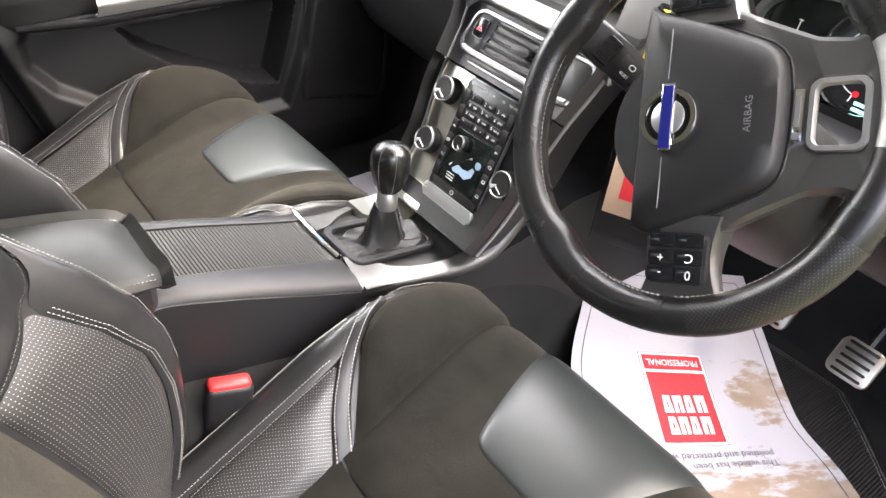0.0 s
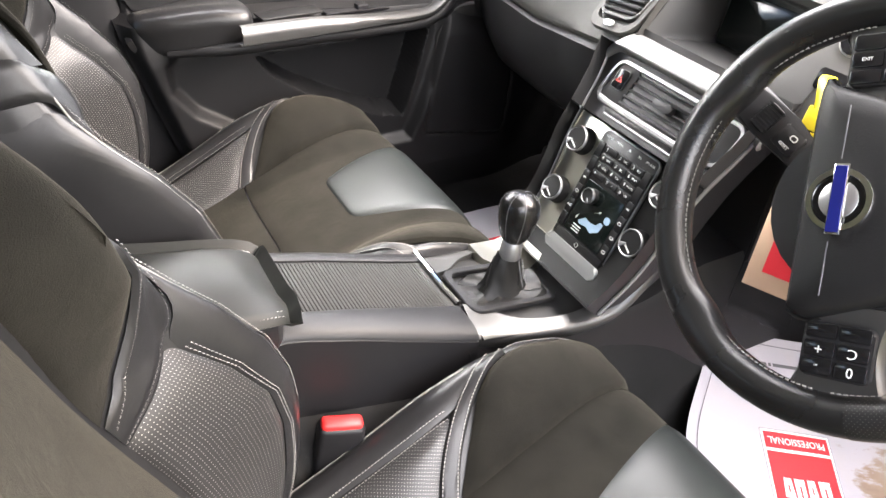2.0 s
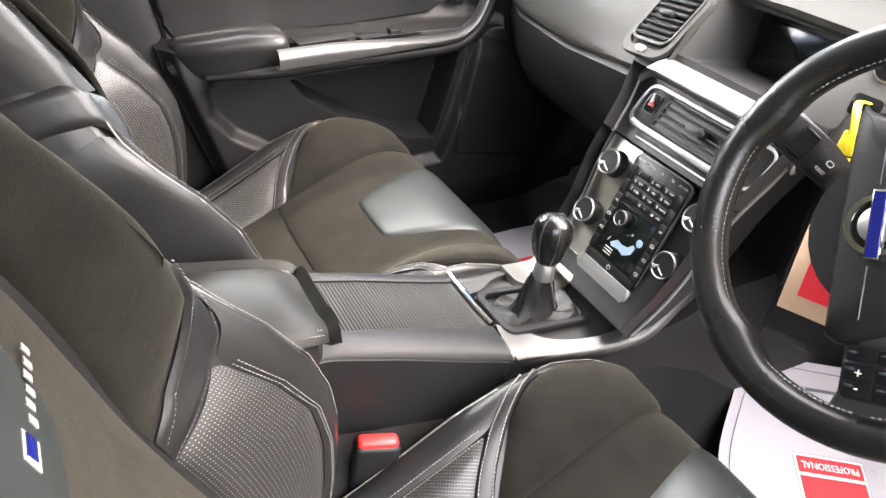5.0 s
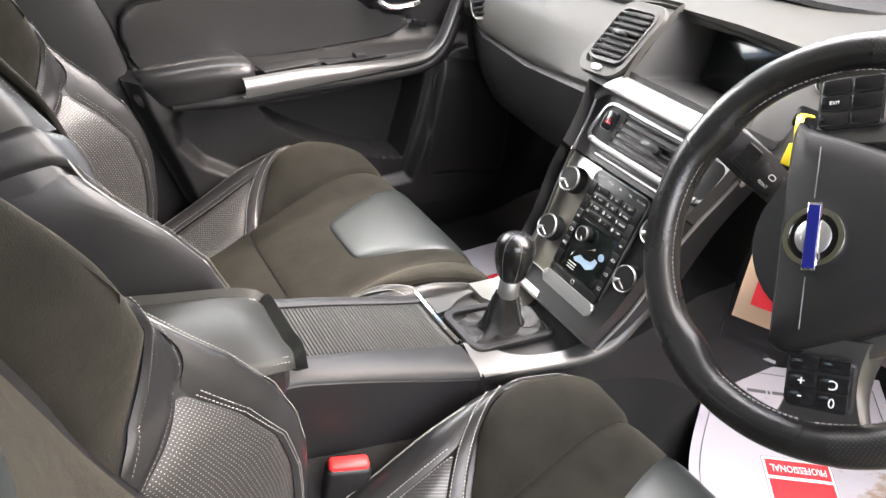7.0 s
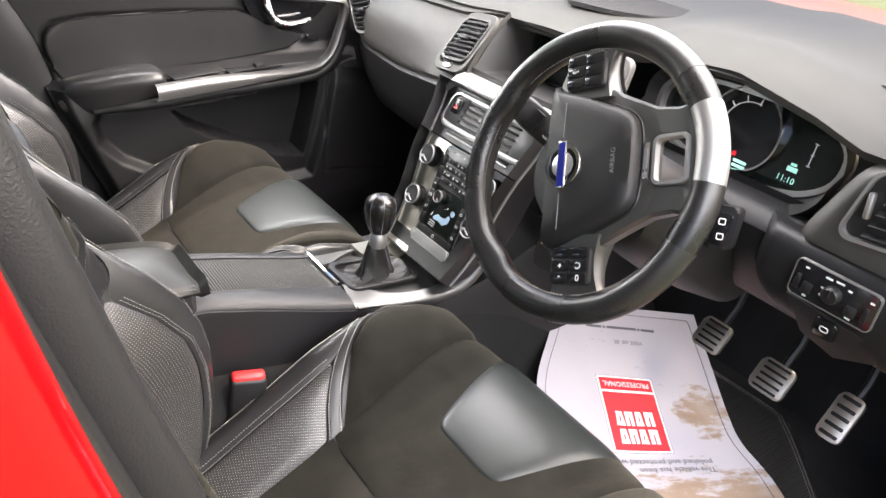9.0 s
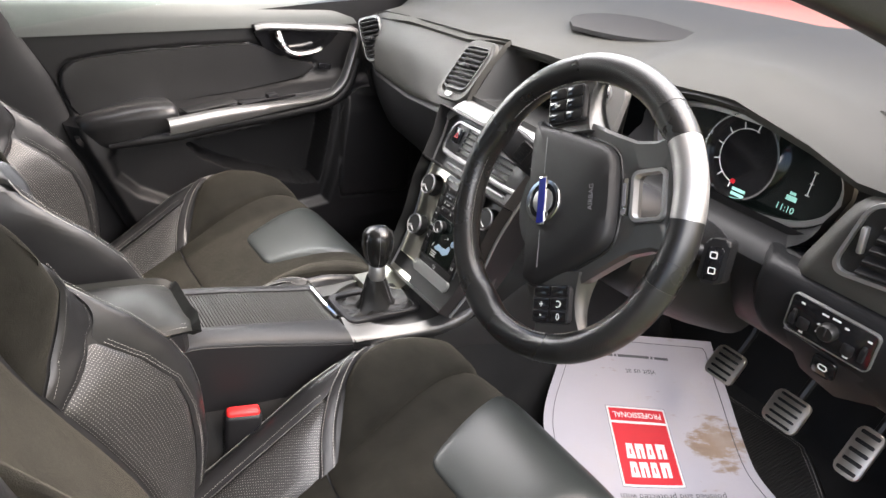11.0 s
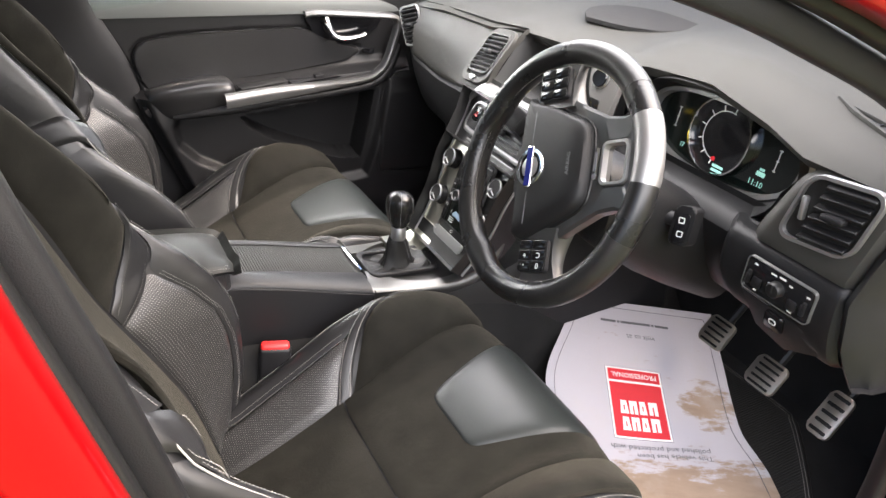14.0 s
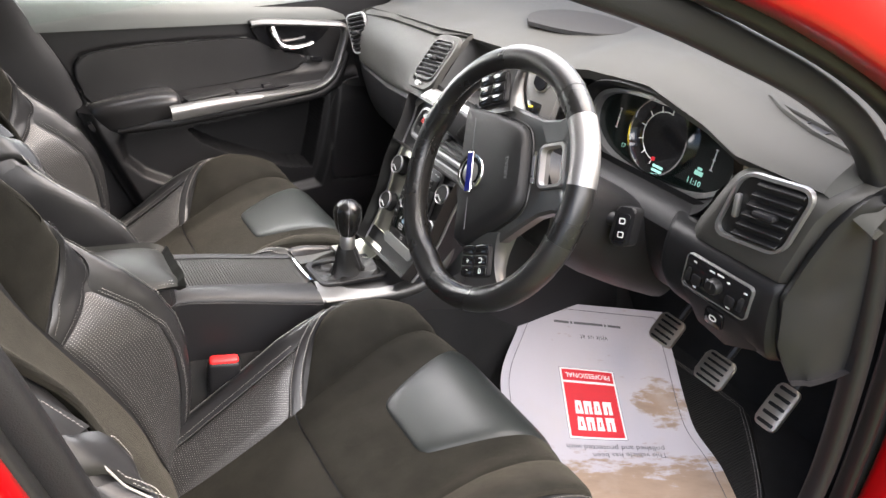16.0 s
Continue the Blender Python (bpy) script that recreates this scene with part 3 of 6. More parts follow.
    # embroidered mark: an emblem and a row of plain bars
    def sewn(w0, l0, ww, hh, lift):
        return panel(backrest, [(w0 - ww / 2, l0 - hh / 2), (w0 - ww / 2, l0 + hh / 2)], [(w0 + ww / 2, l0 - hh / 2), (w0 + ww / 2, l0 + hh / 2)], 4, 4, 0.0006, 0.0, 0.001, lift=lift)
    em = part("embroidery", sewn(0.020, 0.525, 0.022, 0.014, 0.0085), THREAD, seat, "pale embroidered emblem")
    part("emblem_fill", sewn(0.021, 0.526, 0.016, 0.008, 0.0095), BLUE, em, "blue thread")
    for k in range(6):
        part("embroidered_bar", sewn(0.046 + 0.0125 * k, 0.521 + 0.001 * (k % 2), 0.0062, 0.0075, 0.0085), THREAD, seat, "pale embroidered bar")
    # back shell, base and runners
    shell = []
    for l in np.linspace(-0.02, 0.78, 14):
        c = backrest(0, l) + Vector((-0.075, 0, -0.055))
        y = 0.285 * (1 - 0.20 * smooth(0.38, 0.66, l))
        shell.append([c + Vector((-0.045 * math.cos(a), y * math.sin(a), -0.02 * math.cos(a))) for a in np.linspace(-math.pi / 2, math.pi / 2, 15)])
    part("back_shell", grid(shell, skirt=0.01), PLASTIC, seat, "black plastic shell")
    part("base", box(0.50, 0.44, 0.08, pose(-0.10, 0, 0.385, 0, -12, 0), 0.02), PLASTIC, seat)
    for s in (1, -1):
        part("runner", box(0.52, 0.04, 0.06, (-0.08, s * 0.2, 0.318), 0.006), RUBBER, seat)
    hr = []
    for z, k in ((0, 0.0), (0.004, 0.75), (0.03, 0.98), (0.09, 1.0), (0.15, 0.92), (0.175, 0.7), (0.185, 0.0)):
        hr.append([Vector((-0.72 - z * 0.45 + k * 0.05 * math.cos(a) * abs(math.cos(a)) ** -0.4 if abs(math.cos(a)) > 1e-6 else -0.72 - z * 0.45, k * 0.13 * math.copysign(abs(math.sin(a)) ** 0.6, math.sin(a)), 1.17 + z)) for a in np.linspace(0.01, 2 * math.pi + 0.01, 25)[:-1]])
    part("headrest", grid(hr, wrap=True), LEATHER, seat, "black leather headrest")
    return seat


driver_seat = make_seat("driver_seat", "black leather and dark suede sports seat beside the open door")
passenger_seat = copy_thing(driver_seat, Matrix.Translation((0, 0.775, 0)))
passenger_seat.name = "passenger_seat"
tagged(passenger_seat, "black leather and dark suede sports seat beside the closed door")

# ---- centre console ----
CY = 0.385
KY = 0.407
console = thing("centre_console", "black plastic console between the seats with silver gear surround", "console", at=(0, KY, 0.3))
TOPZ = [(-0.66, 0.690), (-0.238, 0.690), (-0.22, 0.687), (-0.15, 0.669), (-0.05, 0.639), (0.0, 0.625), (0.06, 0.610), (0.12, 0.600), (0.20, 0.596), (0.30, 0.62), (0.44, 0.70), (0.7, 0.72)]


def ctop(x):
    return float(np.interp(x, [a for a, _ in TOPZ], [b for _, b in TOPZ]))


# body: side, shoulder and a flat rail on either hand of the recess for the shutter
def console_section(x):
    """The body's outline across at x: the near side draws in towards the rear."""
    zt, g = ctop(x), 0.306 + 0.106 * max(0, -x)
    near = [(g - 0.022, 0.29), (g - 0.012, 0.45), (g - 0.003, zt - 0.060), (g + 0.0005, zt - 0.0175), (g + 0.0025, zt - 0.0155), (g, zt - 0.0135), (g + 0.0015, zt - 0.0095), (g + 0.008, zt - 0.0045), (g + 0.018, zt - 0.001), (g + 0.026, zt)]
    far = [(0.361, zt + 0.001), (0.364, zt - 0.0005), (0.3645, zt - 0.007), (0.4695, zt - 0.007), (0.470, zt - 0.0005), (0.473, zt + 0.001), (0.486, zt), (0.494, zt - 0.004), (0.499, zt - 0.015), (0.503, zt - 0.05), (0.510, 0.45), (0.512, 0.29)]
    return near + far


rows = []
for x in list(np.linspace(-0.64, -0.24, 8)) + list(np.linspace(-0.225, 0.004, 24)):
    rows.append([(x, y, z) for y, z in console_section(max(x, -0.26))] if x < -0.26 else [(x, y, z) for y, z in console_section(x)])
bm = grid(rows)
bmesh.ops.recalc_face_normals(bm, faces=bm.faces[:])
part("body", bm, PLASTIC, console)
rows = []
for x, d in spline([(0.0, 0.0), (0.10, 0.0), (0.22, 0.004), (0.34, 0.012), (0.46, 0.03), (0.7, 0.04)], 40):
    zt = min(ctop(x) - 0.030, 0.60 + 0.2 * max(0, x - 0.2))
    rows.append([(x, y, z) for y, z in ((0.284 - d, 0.29), (0.294 - d, 0.45), (0.303 - d, zt - 0.02), (0.310 - d, zt), (0.40, zt + 0.004), (0.50 + d, zt), (0.508 + d, zt - 0.02), (0.512 + d, 0.45), (0.512 + d, 0.29))])
bm = grid(rows)
bmesh.ops.recalc_face_normals(bm, faces=bm.faces[:])
part("tunnel_side", bm, PLASTIC, console, "black lower console side")
part("side_joint", tube([(0.010 - 0.020 * t, 0.2925 + 0.0105 * t, 0.43 + 0.165 * t) for t in (0, 0.5, 1)], 0.0012, 6), RUBBER, console)
# ribbed sliding shutter
SLOPE = math.degrees(math.atan2(ctop(-0.22) - ctop(0.0), 0.22))
part("shutter_bed", grid([[(x, y, ctop(x) - 0.0062) for y in (0.366, 0.468)] for x in np.linspace(-0.236, -0.002, 8)]), PLASTIC, console)
for k in range(49):
    x = -0.2460 + k * 0.0049
    part("slat", box(0.0046, 0.1035, 0.0040, pose(x, KY + 0.010, ctop(x) - 0.0042, 0, SLOPE, 0), 0.0009, 1), SHUTTER, console)
part("shutter_end", box(0.012, 0.1035, 0.005, pose(-0.0045, KY + 0.010, ctop(-0.0045) - 0.0040, 0, SLOPE, 0), 0.0015), SHUTTER, console)
# armrest
arm = thing("armrest", "padded black leather armrest lid with pale stitched edges", "armrest", at=(-0.38, 0.38, 0.66))
ARM = [(-0.66, 0.098, 0.757), (-0.5, 0.096, 0.752), (-0.40, 0.089, 0.747), (-0.35, 0.082, 0.742), (-0.30, 0.076, 0.737), (-0.262, 0.072, 0.731), (-0.244, 0.069, 0.726), (-0.236, 0.066, 0.719)]
AY = 0.382


def lid_x(x, w):
    """The lid's front edge draws back beside the latch on the far side."""
    return x - 0.003 * smooth(-0.30, -0.240, x) * smooth(-0.62, -0.25, w) * (1 - smooth(0.55, 0.9, w)) - 0.004 * smooth(-0.28, -0.236, x) * smooth(0.6, 1, abs(w))


rows = []
for x, half, zt in spline(ARM, 40):
    rows.append([(lid_x(x, w), AY + half * w, zt + 0.014 * (1 - w * w) * smooth(-0.225, -0.285, x) - 0.008 * smooth(0.88, 1.0, abs(w))) for w in np.linspace(-1, 1, 33)])
part("lid", grid(rows, skirt=0.016), LEATHER_LID, arm, "padded black leather lid")
rows = []
for x, half, zt in spline([(-0.66, 0.094, 0.722), (-0.45, 0.092, 0.716), (-0.35, 0.085, 0.710), (-0.30, 0.079, 0.706), (-0.268, 0.075, 0.703), (-0.252, 0.069, 0.702), (-0.246, 0.058, 0.701)], 26):
    rows.append([(x, AY + half * c, zt + 0.023 * s) for c, s in ((0.80, -1.0), (0.94, -0.7), (1.0, -0.1), (1.0, 0.8), (0.9, 1.0), (-0.9, 1.0), (-1.0, 0.8), (-1.0, -0.1), (-0.94, -0.7), (-0.80, -1.0))])
bm = grid(rows, skirt=0.01)
bmesh.ops.recalc_face_normals(bm, faces=bm.faces[:])
part("tray", bm, LEATHER, arm, "black leather armrest base")
part("latch", box(0.006, 0.072, 0.015, pose(-0.2400, 0.415, 0.709, 0, 24, 5), 0.003), SATIN, arm, "silver latch strip")
for s in (1, -1):
    for d in (0.0, 0.006):
        edge = [(x, AY + s * (half - 0.006 - d), zt - 0.0018 + d * 0.45) for x, half, zt in spline(ARM[:7], 110)]
        part("stitching", dashes(edge, (0, 0, 1)), THREAD, arm, smooth=False)

# gear surround: chrome strip, dark bowl, and a silver band that sweeps up on either hand of the stack
part("cross_strip", tube([(0.006, 0.366, 0.6255), (0.003, 0.400, 0.6275), (0.003, 0.460, 0.6275), (0.006, 0.492, 0.6245)], 0.0042, 8), CHROME, console, "bright chrome strip")
bowl = []
for x, z in spline([(0.008, 0.617), (0.05, 0.609), (0.10, 0.600), (0.16, 0.597), (0.19, 0.606), (0.210, 0.628), (0.222, 0.655), (0.236, 0.690)], 28):
    bowl.append([(x, 0.400 + 0.096 * w, z - 0.009 * w ** 4) for w in np.linspace(-1, 1, 15)])
part("gear_bowl", grid(bowl, skirt=0.004), BOWL, console, "smooth dark bowl round the gear lever")
OUT = [(0.000, 0.309, 0.6145), (0.05, 0.303, 0.603), (0.11, 0.296, 0.595), (0.17, 0.289, 0.594), (0.212, 0.283, 0.604), (0.246, 0.281, 0.634), (0.272, 0.280, 0.682), (0.318, 0.277, 0.765), (0.368, 0.275, 0.850)]
INN = [(0.010, 0.364, 0.6235), (0.036, 0.354, 0.6165), (0.075, 0.326, 0.6070), (0.135, 0.312, 0.6010), (0.192, 0.310, 0.608), (0.228, 0.310, 0.640), (0.256, 0.309, 0.688), (0.302, 0.306, 0.772), (0.352, 0.304, 0.857)]
for s in (1, -1):
    A, B = spline(OUT, 60), spline(INN, 60)
    rows = []
    for k in range(60):
        a, b = Vector(A[k]), Vector(B[k])
        a2, b2 = Vector(A[max(k - 1, 0)]), Vector(A[min(k + 1, 59)])
        t = (b2 - a2).normalized()
        n = Vector((-t.z, 0, t.x))
        h = 0.021 - 0.007 * smooth(0.15, 0.6, k / 59)
        row = [a - n * h + Vector((0, 0.004, 0)), a - n * h * 0.55, a - n * 0.003 + Vector((0, -0.0005, 0)), a.lerp(b, 0.05) + n * 0.0008, a.lerp(b, 0.14) + n * 0.0016, a.lerp(b, 0.5) + n * 0.002, b + n * 0.001, b - n * 0.008]
        rows.append([(p.x, p.y if s > 0 else 0.800 - p.y, p.z) for p in row])
    bm = grid(rows)
    bmesh.ops.recalc_face_normals(bm, faces=bm.faces[:])
    part("silver_band", bm, DULL_SATIN, console, "satin silver trim band")
rows = []
for x, z, y0, y1 in ((0.226, 0.672, 0.441, 0.494), (0.213, 0.648, 0.438, 0.494), (0.198, 0.624, 0.430, 0.495), (0.176, 0.608, 0.418, 0.496), (0.150, 0.603, 0.410, 0.496), (0.124, 0.605, 0.424, 0.496), (0.104, 0.607, 0.456, 0.496)):
    rows.append([(x - 0.004, y0 + (y1 - y0) * t, z + 0.004) for t in np.linspace(0, 1, 8)])
part("silver_flow", grid(rows, skirt=0.014), INLAY, console, "brushed silver flowing off the stack")

# gear lever
lever = thing("gear_lever", "black leather gear knob with silver collar and stitched gaiter", "gear lever", at=(0.075, 0.39, 0.61))
G = Vector((0.086, 0.386, 0.606))
rows = []
for k, (r, z) in enumerate([(0.056, 0.004), (0.052, 0.009), (0.042, 0.006), (0.030, 0.006), (0.0245, 0.016), (0.0215, 0.034), (0.0190, 0.050), (0.0165, 0.060), (0.0140, 0.068)]):
    amp = 0.10 if 2 <= k <= 6 else 0.03
    rows.append([(G.x + 0.004 * k / 8 + r * 1.12 * math.copysign(abs(math.cos(a)) ** (0.5 + k * 0.06), math.cos(a)) * (1 + amp * math.sin(5 * a + 0.7 * k)), G.y + r * 0.72 * math.copysign(abs(math.sin(a)) ** (0.5 + k * 0.06), math.sin(a)) * (1 + amp * math.sin(6 * a + 1.3 * k)), G.z + z + 0.003 * math.sin(7 * a + k) * (k > 0)) for a in np.linspace(0, 2 * math.pi, 49)[:-1]])
part("gaiter", grid(rows, wrap=True), grain(base_mat("dull_gaiter_leather", (0.008, 0.008, 0.008), 0.42, spec=0.4), 700, 0.4, 0.0008, 0.3, 16, 0.08, "cells"), lever, "soft creased black leather gaiter")
for d in (-0.003, 0.003):
    part("stitching", dashes([(G.x + 0.012 + 0.012 * (1 - t) + d, G.y - 0.0225 + 0.006 * t, G.z + 0.016 + 0.05 * t) for t in np.linspace(0, 1, 24)], (0, -1, 0)), INK_GREY, lever, smooth=False)
part("gaiter_frame", ring_plate(rounded(0.146, 0.098, 0.018), rounded(0.124, 0.078, 0.014), 0.007, pose(0.088, 0.391, 0.6085, 0, 7, 0)), PLASTIC, lever)
TL = axes((G.x + 0.003, 0.381, 0.668), (1, 0, -0.10), (0.10, 0.06, 1))
part("collar", lathe([(0.0, 0), (0.0135, 0.0), (0.0150, 0.003), (0.0142, 0.024), (0.012, 0.028), (0, 0.028)], TL), SATIN, lever, "bright metal collar")
KNOB = [(0.0135, 0.026), (0.0178, 0.031), (0.0222, 0.042), (0.0258, 0.056), (0.0270, 0.068), (0.0262, 0.080), (0.0225, 0.089), (0.014, 0.0945), (0.006, 0.096)]
part("knob", lathe([(0.0, 0.026)] + KNOB + [(0, 0.0962)], TL), grain(base_mat("polished_knob_leather", (0.008, 0.008, 0.008), 0.20), 260, 0.35, 0.0012, 0.2, 20, 0.06, "cells"), lever, "ball-shaped dimpled leather knob")
for a in (150, 200, 250, 310, 20):
    ca, sa = math.cos(radians(a)), math.sin(radians(a))
    part("stitching", dashes([TL @ Vector((ca * (r + 0.0006), sa * (r + 0.0006), z)) for r, z in spline(KNOB, 40)], (0, 0, 1), r=0.0004), INK_GREY, lever, "grey stitching", smooth=False)

# ---- centre stack ----
stack = thing("centre_stack", "slim control stack in brushed silver and black with knobs and keypad", "control panel", at=(0.3, CY, 0.62))
SX = [(0.60, 0.165), (0.64, 0.200), (0.70, 0.235), (0.771, 0.264), (0.80, 0.283), (0.848, 0.315), (0.893, 0.337), (0.92, 0.352)]
SH = [(0.60, 0.100), (0.67, 0.112), (0.73, 0.117), (0.80, 0.127), (0.84, 0.135), (0.88, 0.144), (0.90, 0.148)]


def sx(z):
    return float(np.interp(z, [a for a, _ in SX], [b for _, b in SX]))


def sh(z):
    return float(np.interp(z, [a for a, _ in SH], [b for _, b in SH]))


def stack_sheet(z0, z1, w0, w1, lift, n=14, m=9, skirt=0.004, wide=None):
    """A sheet over the stack's face between two heights and two shares of its half width."""
    rows = []
    for z in np.linspace(z0, z1, n):
        h = wide or sh(z)
        rows.append([(sx(z) - 0.86 * lift, CY + h * w, z + 0.5 * lift) for w in np.linspace(w0, w1, m)])
    bm = grid(rows, skirt=skirt)
    return bm


def on_stack(y, z, lift=0.0):
    """A pose lying on the stack's face: x to the driver's side, y up the face, z off it."""
    e = 0.01
    d = Vector((sx(z + e) - sx(z - e), 0, 2 * e)).normalized()
    nrm = Vector((-d.z, 0, d.x))
    return axes(Vector((sx(z), CY + y, z)) + nrm * lift, (0, -1, 0), nrm)


# silver on the far half only; the driver's half has its dark reflection painted black
part("face_plate", stack_sheet(0.612, 0.7985, -1, 1, 0.0, 18, 17, 0.03), GLOSSY_FACE, stack, "black face plate, driver's half standing in for silver's dark reflection")
part("silver_inlay", stack_sheet(0.640, 0.7985, 0.42, 0.94, 0.002, 16, 6, 0.003), INLAY, stack, "brushed silver inlay")
part("vent_housing", stack_sheet(0.8005, 0.888, -1, 1, 0.0, 12, 21, 0.03), HOUSING, stack, "dark grey upper housing")
# bright bar over the top, rounded down at its ends
rows = []
for y in np.linspace(-0.150, 0.150, 50):
    k = smooth(0.112, 0.150, abs(y))
    row = []
    for x, z in spline([(0.332, 0.882), (0.3290, 0.888), (0.3325, 0.898), (0.3405, 0.9050), (0.350, 0.9075), (0.356, 0.9075), (0.360, 0.9040)], 14):
        row.append((x - 0.012 * k * k, CY + y, z - 0.022 * k * k))
    rows.append(row)
bm = grid(rows, skirt=0.006)
bmesh.ops.recalc_face_normals(bm, faces=bm.faces[:])
part("top_trim", bm, SATIN, stack, "satin silver top edge")
for s in (1, -1):
    part("edge_trim", tube(spline([(sx(z) - 0.0015, CY + s * (sh(z) + 0.001), z) for z in (0.615, 0.66, 0.70, 0.75, 0.80, 0.84, 0.866, 0.876)], 34), 0.0030, 8), SATIN, stack, "thin silver edge")
    # the wall behind the edge closes the stack's side
    part("side_wall", grid([[(sx(z) + 0.004 + d, CY + s * (sh(z) - 0.001 - 0.10 * d), z) for d in (0, 0.03, 0.08)] for z in np.linspace(0.615, 0.868, 16)]), PLASTIC, stack, "black side wall")
VO = on_stack(-0.004, 0.847, 0.001)
part("vent_surround", ring_plate(rounded(0.244, 0.066, 0.018, skew=0.12), rounded(0.233, 0.055, 0.013, skew=0.12), 0.006, VO), SATIN, stack, "satin silver vent frame")
part("vent_lip", tube([VO @ Vector((x, -0.0315 + (0.002 if abs(x) > 0.1 else 0), 0.004)) for x in np.linspace(-0.112, 0.104, 12)], 0.0052, 8), SATIN, stack, "thick silver vent lip")
part("vent_cavity", prism(rounded(0.148, 0.054, 0.006, skew=0.12), 0.0012, VO @ pose(0, 0, -0.0002), 0), RUBBER, stack)
for s in (1, -1):
    part("side_blank", prism(rounded(0.042, 0.055, 0.008, skew=0.12), 0.003, VO @ pose(s * 0.0945, 0, 0), 0.001), HOUSING, stack, "dark blank beside the vent")
for k in range(5):
    y = -0.0215 + k * 0.0108
    part("slat", box(0.146, 0.0026, 0.010, VO @ pose(0.12 * y, y, 0.003, 14), 0.0010, 1), SLAT, stack)
part("vent_tab", prism(rounded(0.036, 0.013, 0.006), 0.010, VO @ pose(0.0, 0.002, 0.006), 0.003), PLASTIC, stack, "black vent tab")
part("tray_slot", prism(rounded(0.176, 0.0085, 0.003), 0.0015, on_stack(0.0, 0.8150, 0.0005), 0.0005), RUBBER, stack, "narrow dark slot")
part("slot_lip", tube([on_stack(y, 0.8085, 0.003).translation for y in np.linspace(-0.090, 0.084, 8)], 0.0018, 8), SATIN, stack, "thin silver line")
hz = part("hazard_button", prism(rounded(0.022, 0.028, 0.005), 0.004, on_stack(0.092, 0.8520, 0.003), 0.001), GLOSS, stack, "black hazard button")
part("button_rim", ring_plate(rounded(0.0235, 0.0295, 0.0055), rounded(0.021, 0.027, 0.0045), 0.0035, on_stack(0.092, 0.8520, 0.003)), SLAT, hz)
tri = [(0, 0.006), (-0.006, -0.0045), (0.006, -0.0045)]
part("triangle", ring_plate(tri, [(x * 0.55, y * 0.55) for x, y in tri], 0.0008, on_stack(0.092, 0.8520, 0.0072), 0.0001), RED_PLASTIC, hz, "red warning triangle", smooth=False)

# keypad with screen
KP = on_stack(-0.003, 0.7225, 0.002)
kp = part("keypad_frame", prism(rounded(0.113, 0.172, 0.010), 0.005, KP, 0.002), SATIN, stack, "silver keypad frame")
part("keypad_face", prism(rounded(0.109, 0.168, 0.008), 0.0025, KP @ pose(0, 0, 0.0038), 0.001), GLOSSY_FACE, stack, "black keypad face")
SMALL = ("", "ABC", "DEF", "GHI", "JKL", "MNO", "PQRS", "TUV", "WXYZ", "", "+", "OFF")
for r in range(4):
    for c in range(3):
        at = KP @ pose(-0.0275 + c * 0.0275, 0.0605 - r * 0.0126, 0.006)
        key = part("key", prism(rounded(0.0262, 0.0098, 0.002, 3), 0.0022, at, 0.0008), KEY, stack, "black number key")
        part("digit", writing("123456789*0#"[r * 3 + c], 0.0072, at @ pose(-0.0065, 0, 0.0023), 0.0001), LEGEND, key, smooth=False)
        if SMALL[r * 3 + c]:
            part("letters", writing(SMALL[r * 3 + c], 0.0042, at @ pose(0.0045, 0, 0.0023), 0.0001), LEGEND, key, smooth=False)
for c, w in ((-0.042, "RADIO"), (-0.0205, "MEDIA"), (0.021, "TEL"), (0.042, "MY CAR")):
    part("legend", writing(w, 0.0046, KP @ pose(c, 0.0762, 0.0064), 0.0001), LEGEND, stack, "white printed word", smooth=False)
part("eject_mark", prism([(-0.003, -0.001), (0.003, -0.001), (0, 0.0025)], 0.0003, KP @ pose(0.0, 0.0762, 0.0063), 0), LEGEND, stack, smooth=False)
for s in (1, -1):
    for k in range(6):
        key = part("side_key", prism(rounded(0.0125, 0.0215, 0.002, 3), 0.002, KP @ pose(s * 0.0475, 0.056 - k * 0.0228, 0.006), 0.0007), KEY, stack, "black side key")
        at = KP @ pose(s * 0.0475, 0.056 - k * 0.0228, 0.0082)
        if (s, k) == (-1, 4):
            part("word", writing("AC", 0.0065, at, 0.0001), LEGEND, key, smooth=False)
        elif k == 2 or (s, k) == (1, 2):
            for d in (-0.0015, 0.0015):
                part("mark", prism([(d * s - 0.0012 * s, 0.0016), (d * s - 0.0012 * s, -0.0016), (d * s + 0.0012 * s, 0)][::s], 0.0003, at, 0), LEGEND, key, smooth=False)
        elif k > 2 and k < 5 + s:
            part("mark", ring_plate(rounded(0.0066, 0.0044, 0.0015), rounded(0.0048, 0.0028, 0.0009), 0.0003, at, 0.0001), LEGEND, key, smooth=False)
part("climate_screen", prism(rounded(0.078, 0.080, 0.003, 3), 0.001, KP @ pose(0, -0.0275, 0.006), 0.0004), SCREEN, stack, "dark climate display")
ICE = base_mat("pale_blue_symbol", (0.30, 0.42, 0.55), 0.5)
fig = join(prism([(-0.024, -0.009), (-0.020, -0.013), (-0.006, -0.011), (0.006, -0.014), (0.018, -0.006), (0.020, 0.006), (0.014, 0.008), (0.008, 0.000), (-0.004, -0.002), (-0.014, 0.000)], 0.0003, KP @ pose(0.004, -0.036, 0.0071), 0),
           prism(rounded(0.011, 0.011, 0.005), 0.0003, KP @ pose(0.026, -0.021, 0.0071), 0))
part("seat_symbol", fig, ICE, stack, "pale blue air-flow symbol", smooth=False)
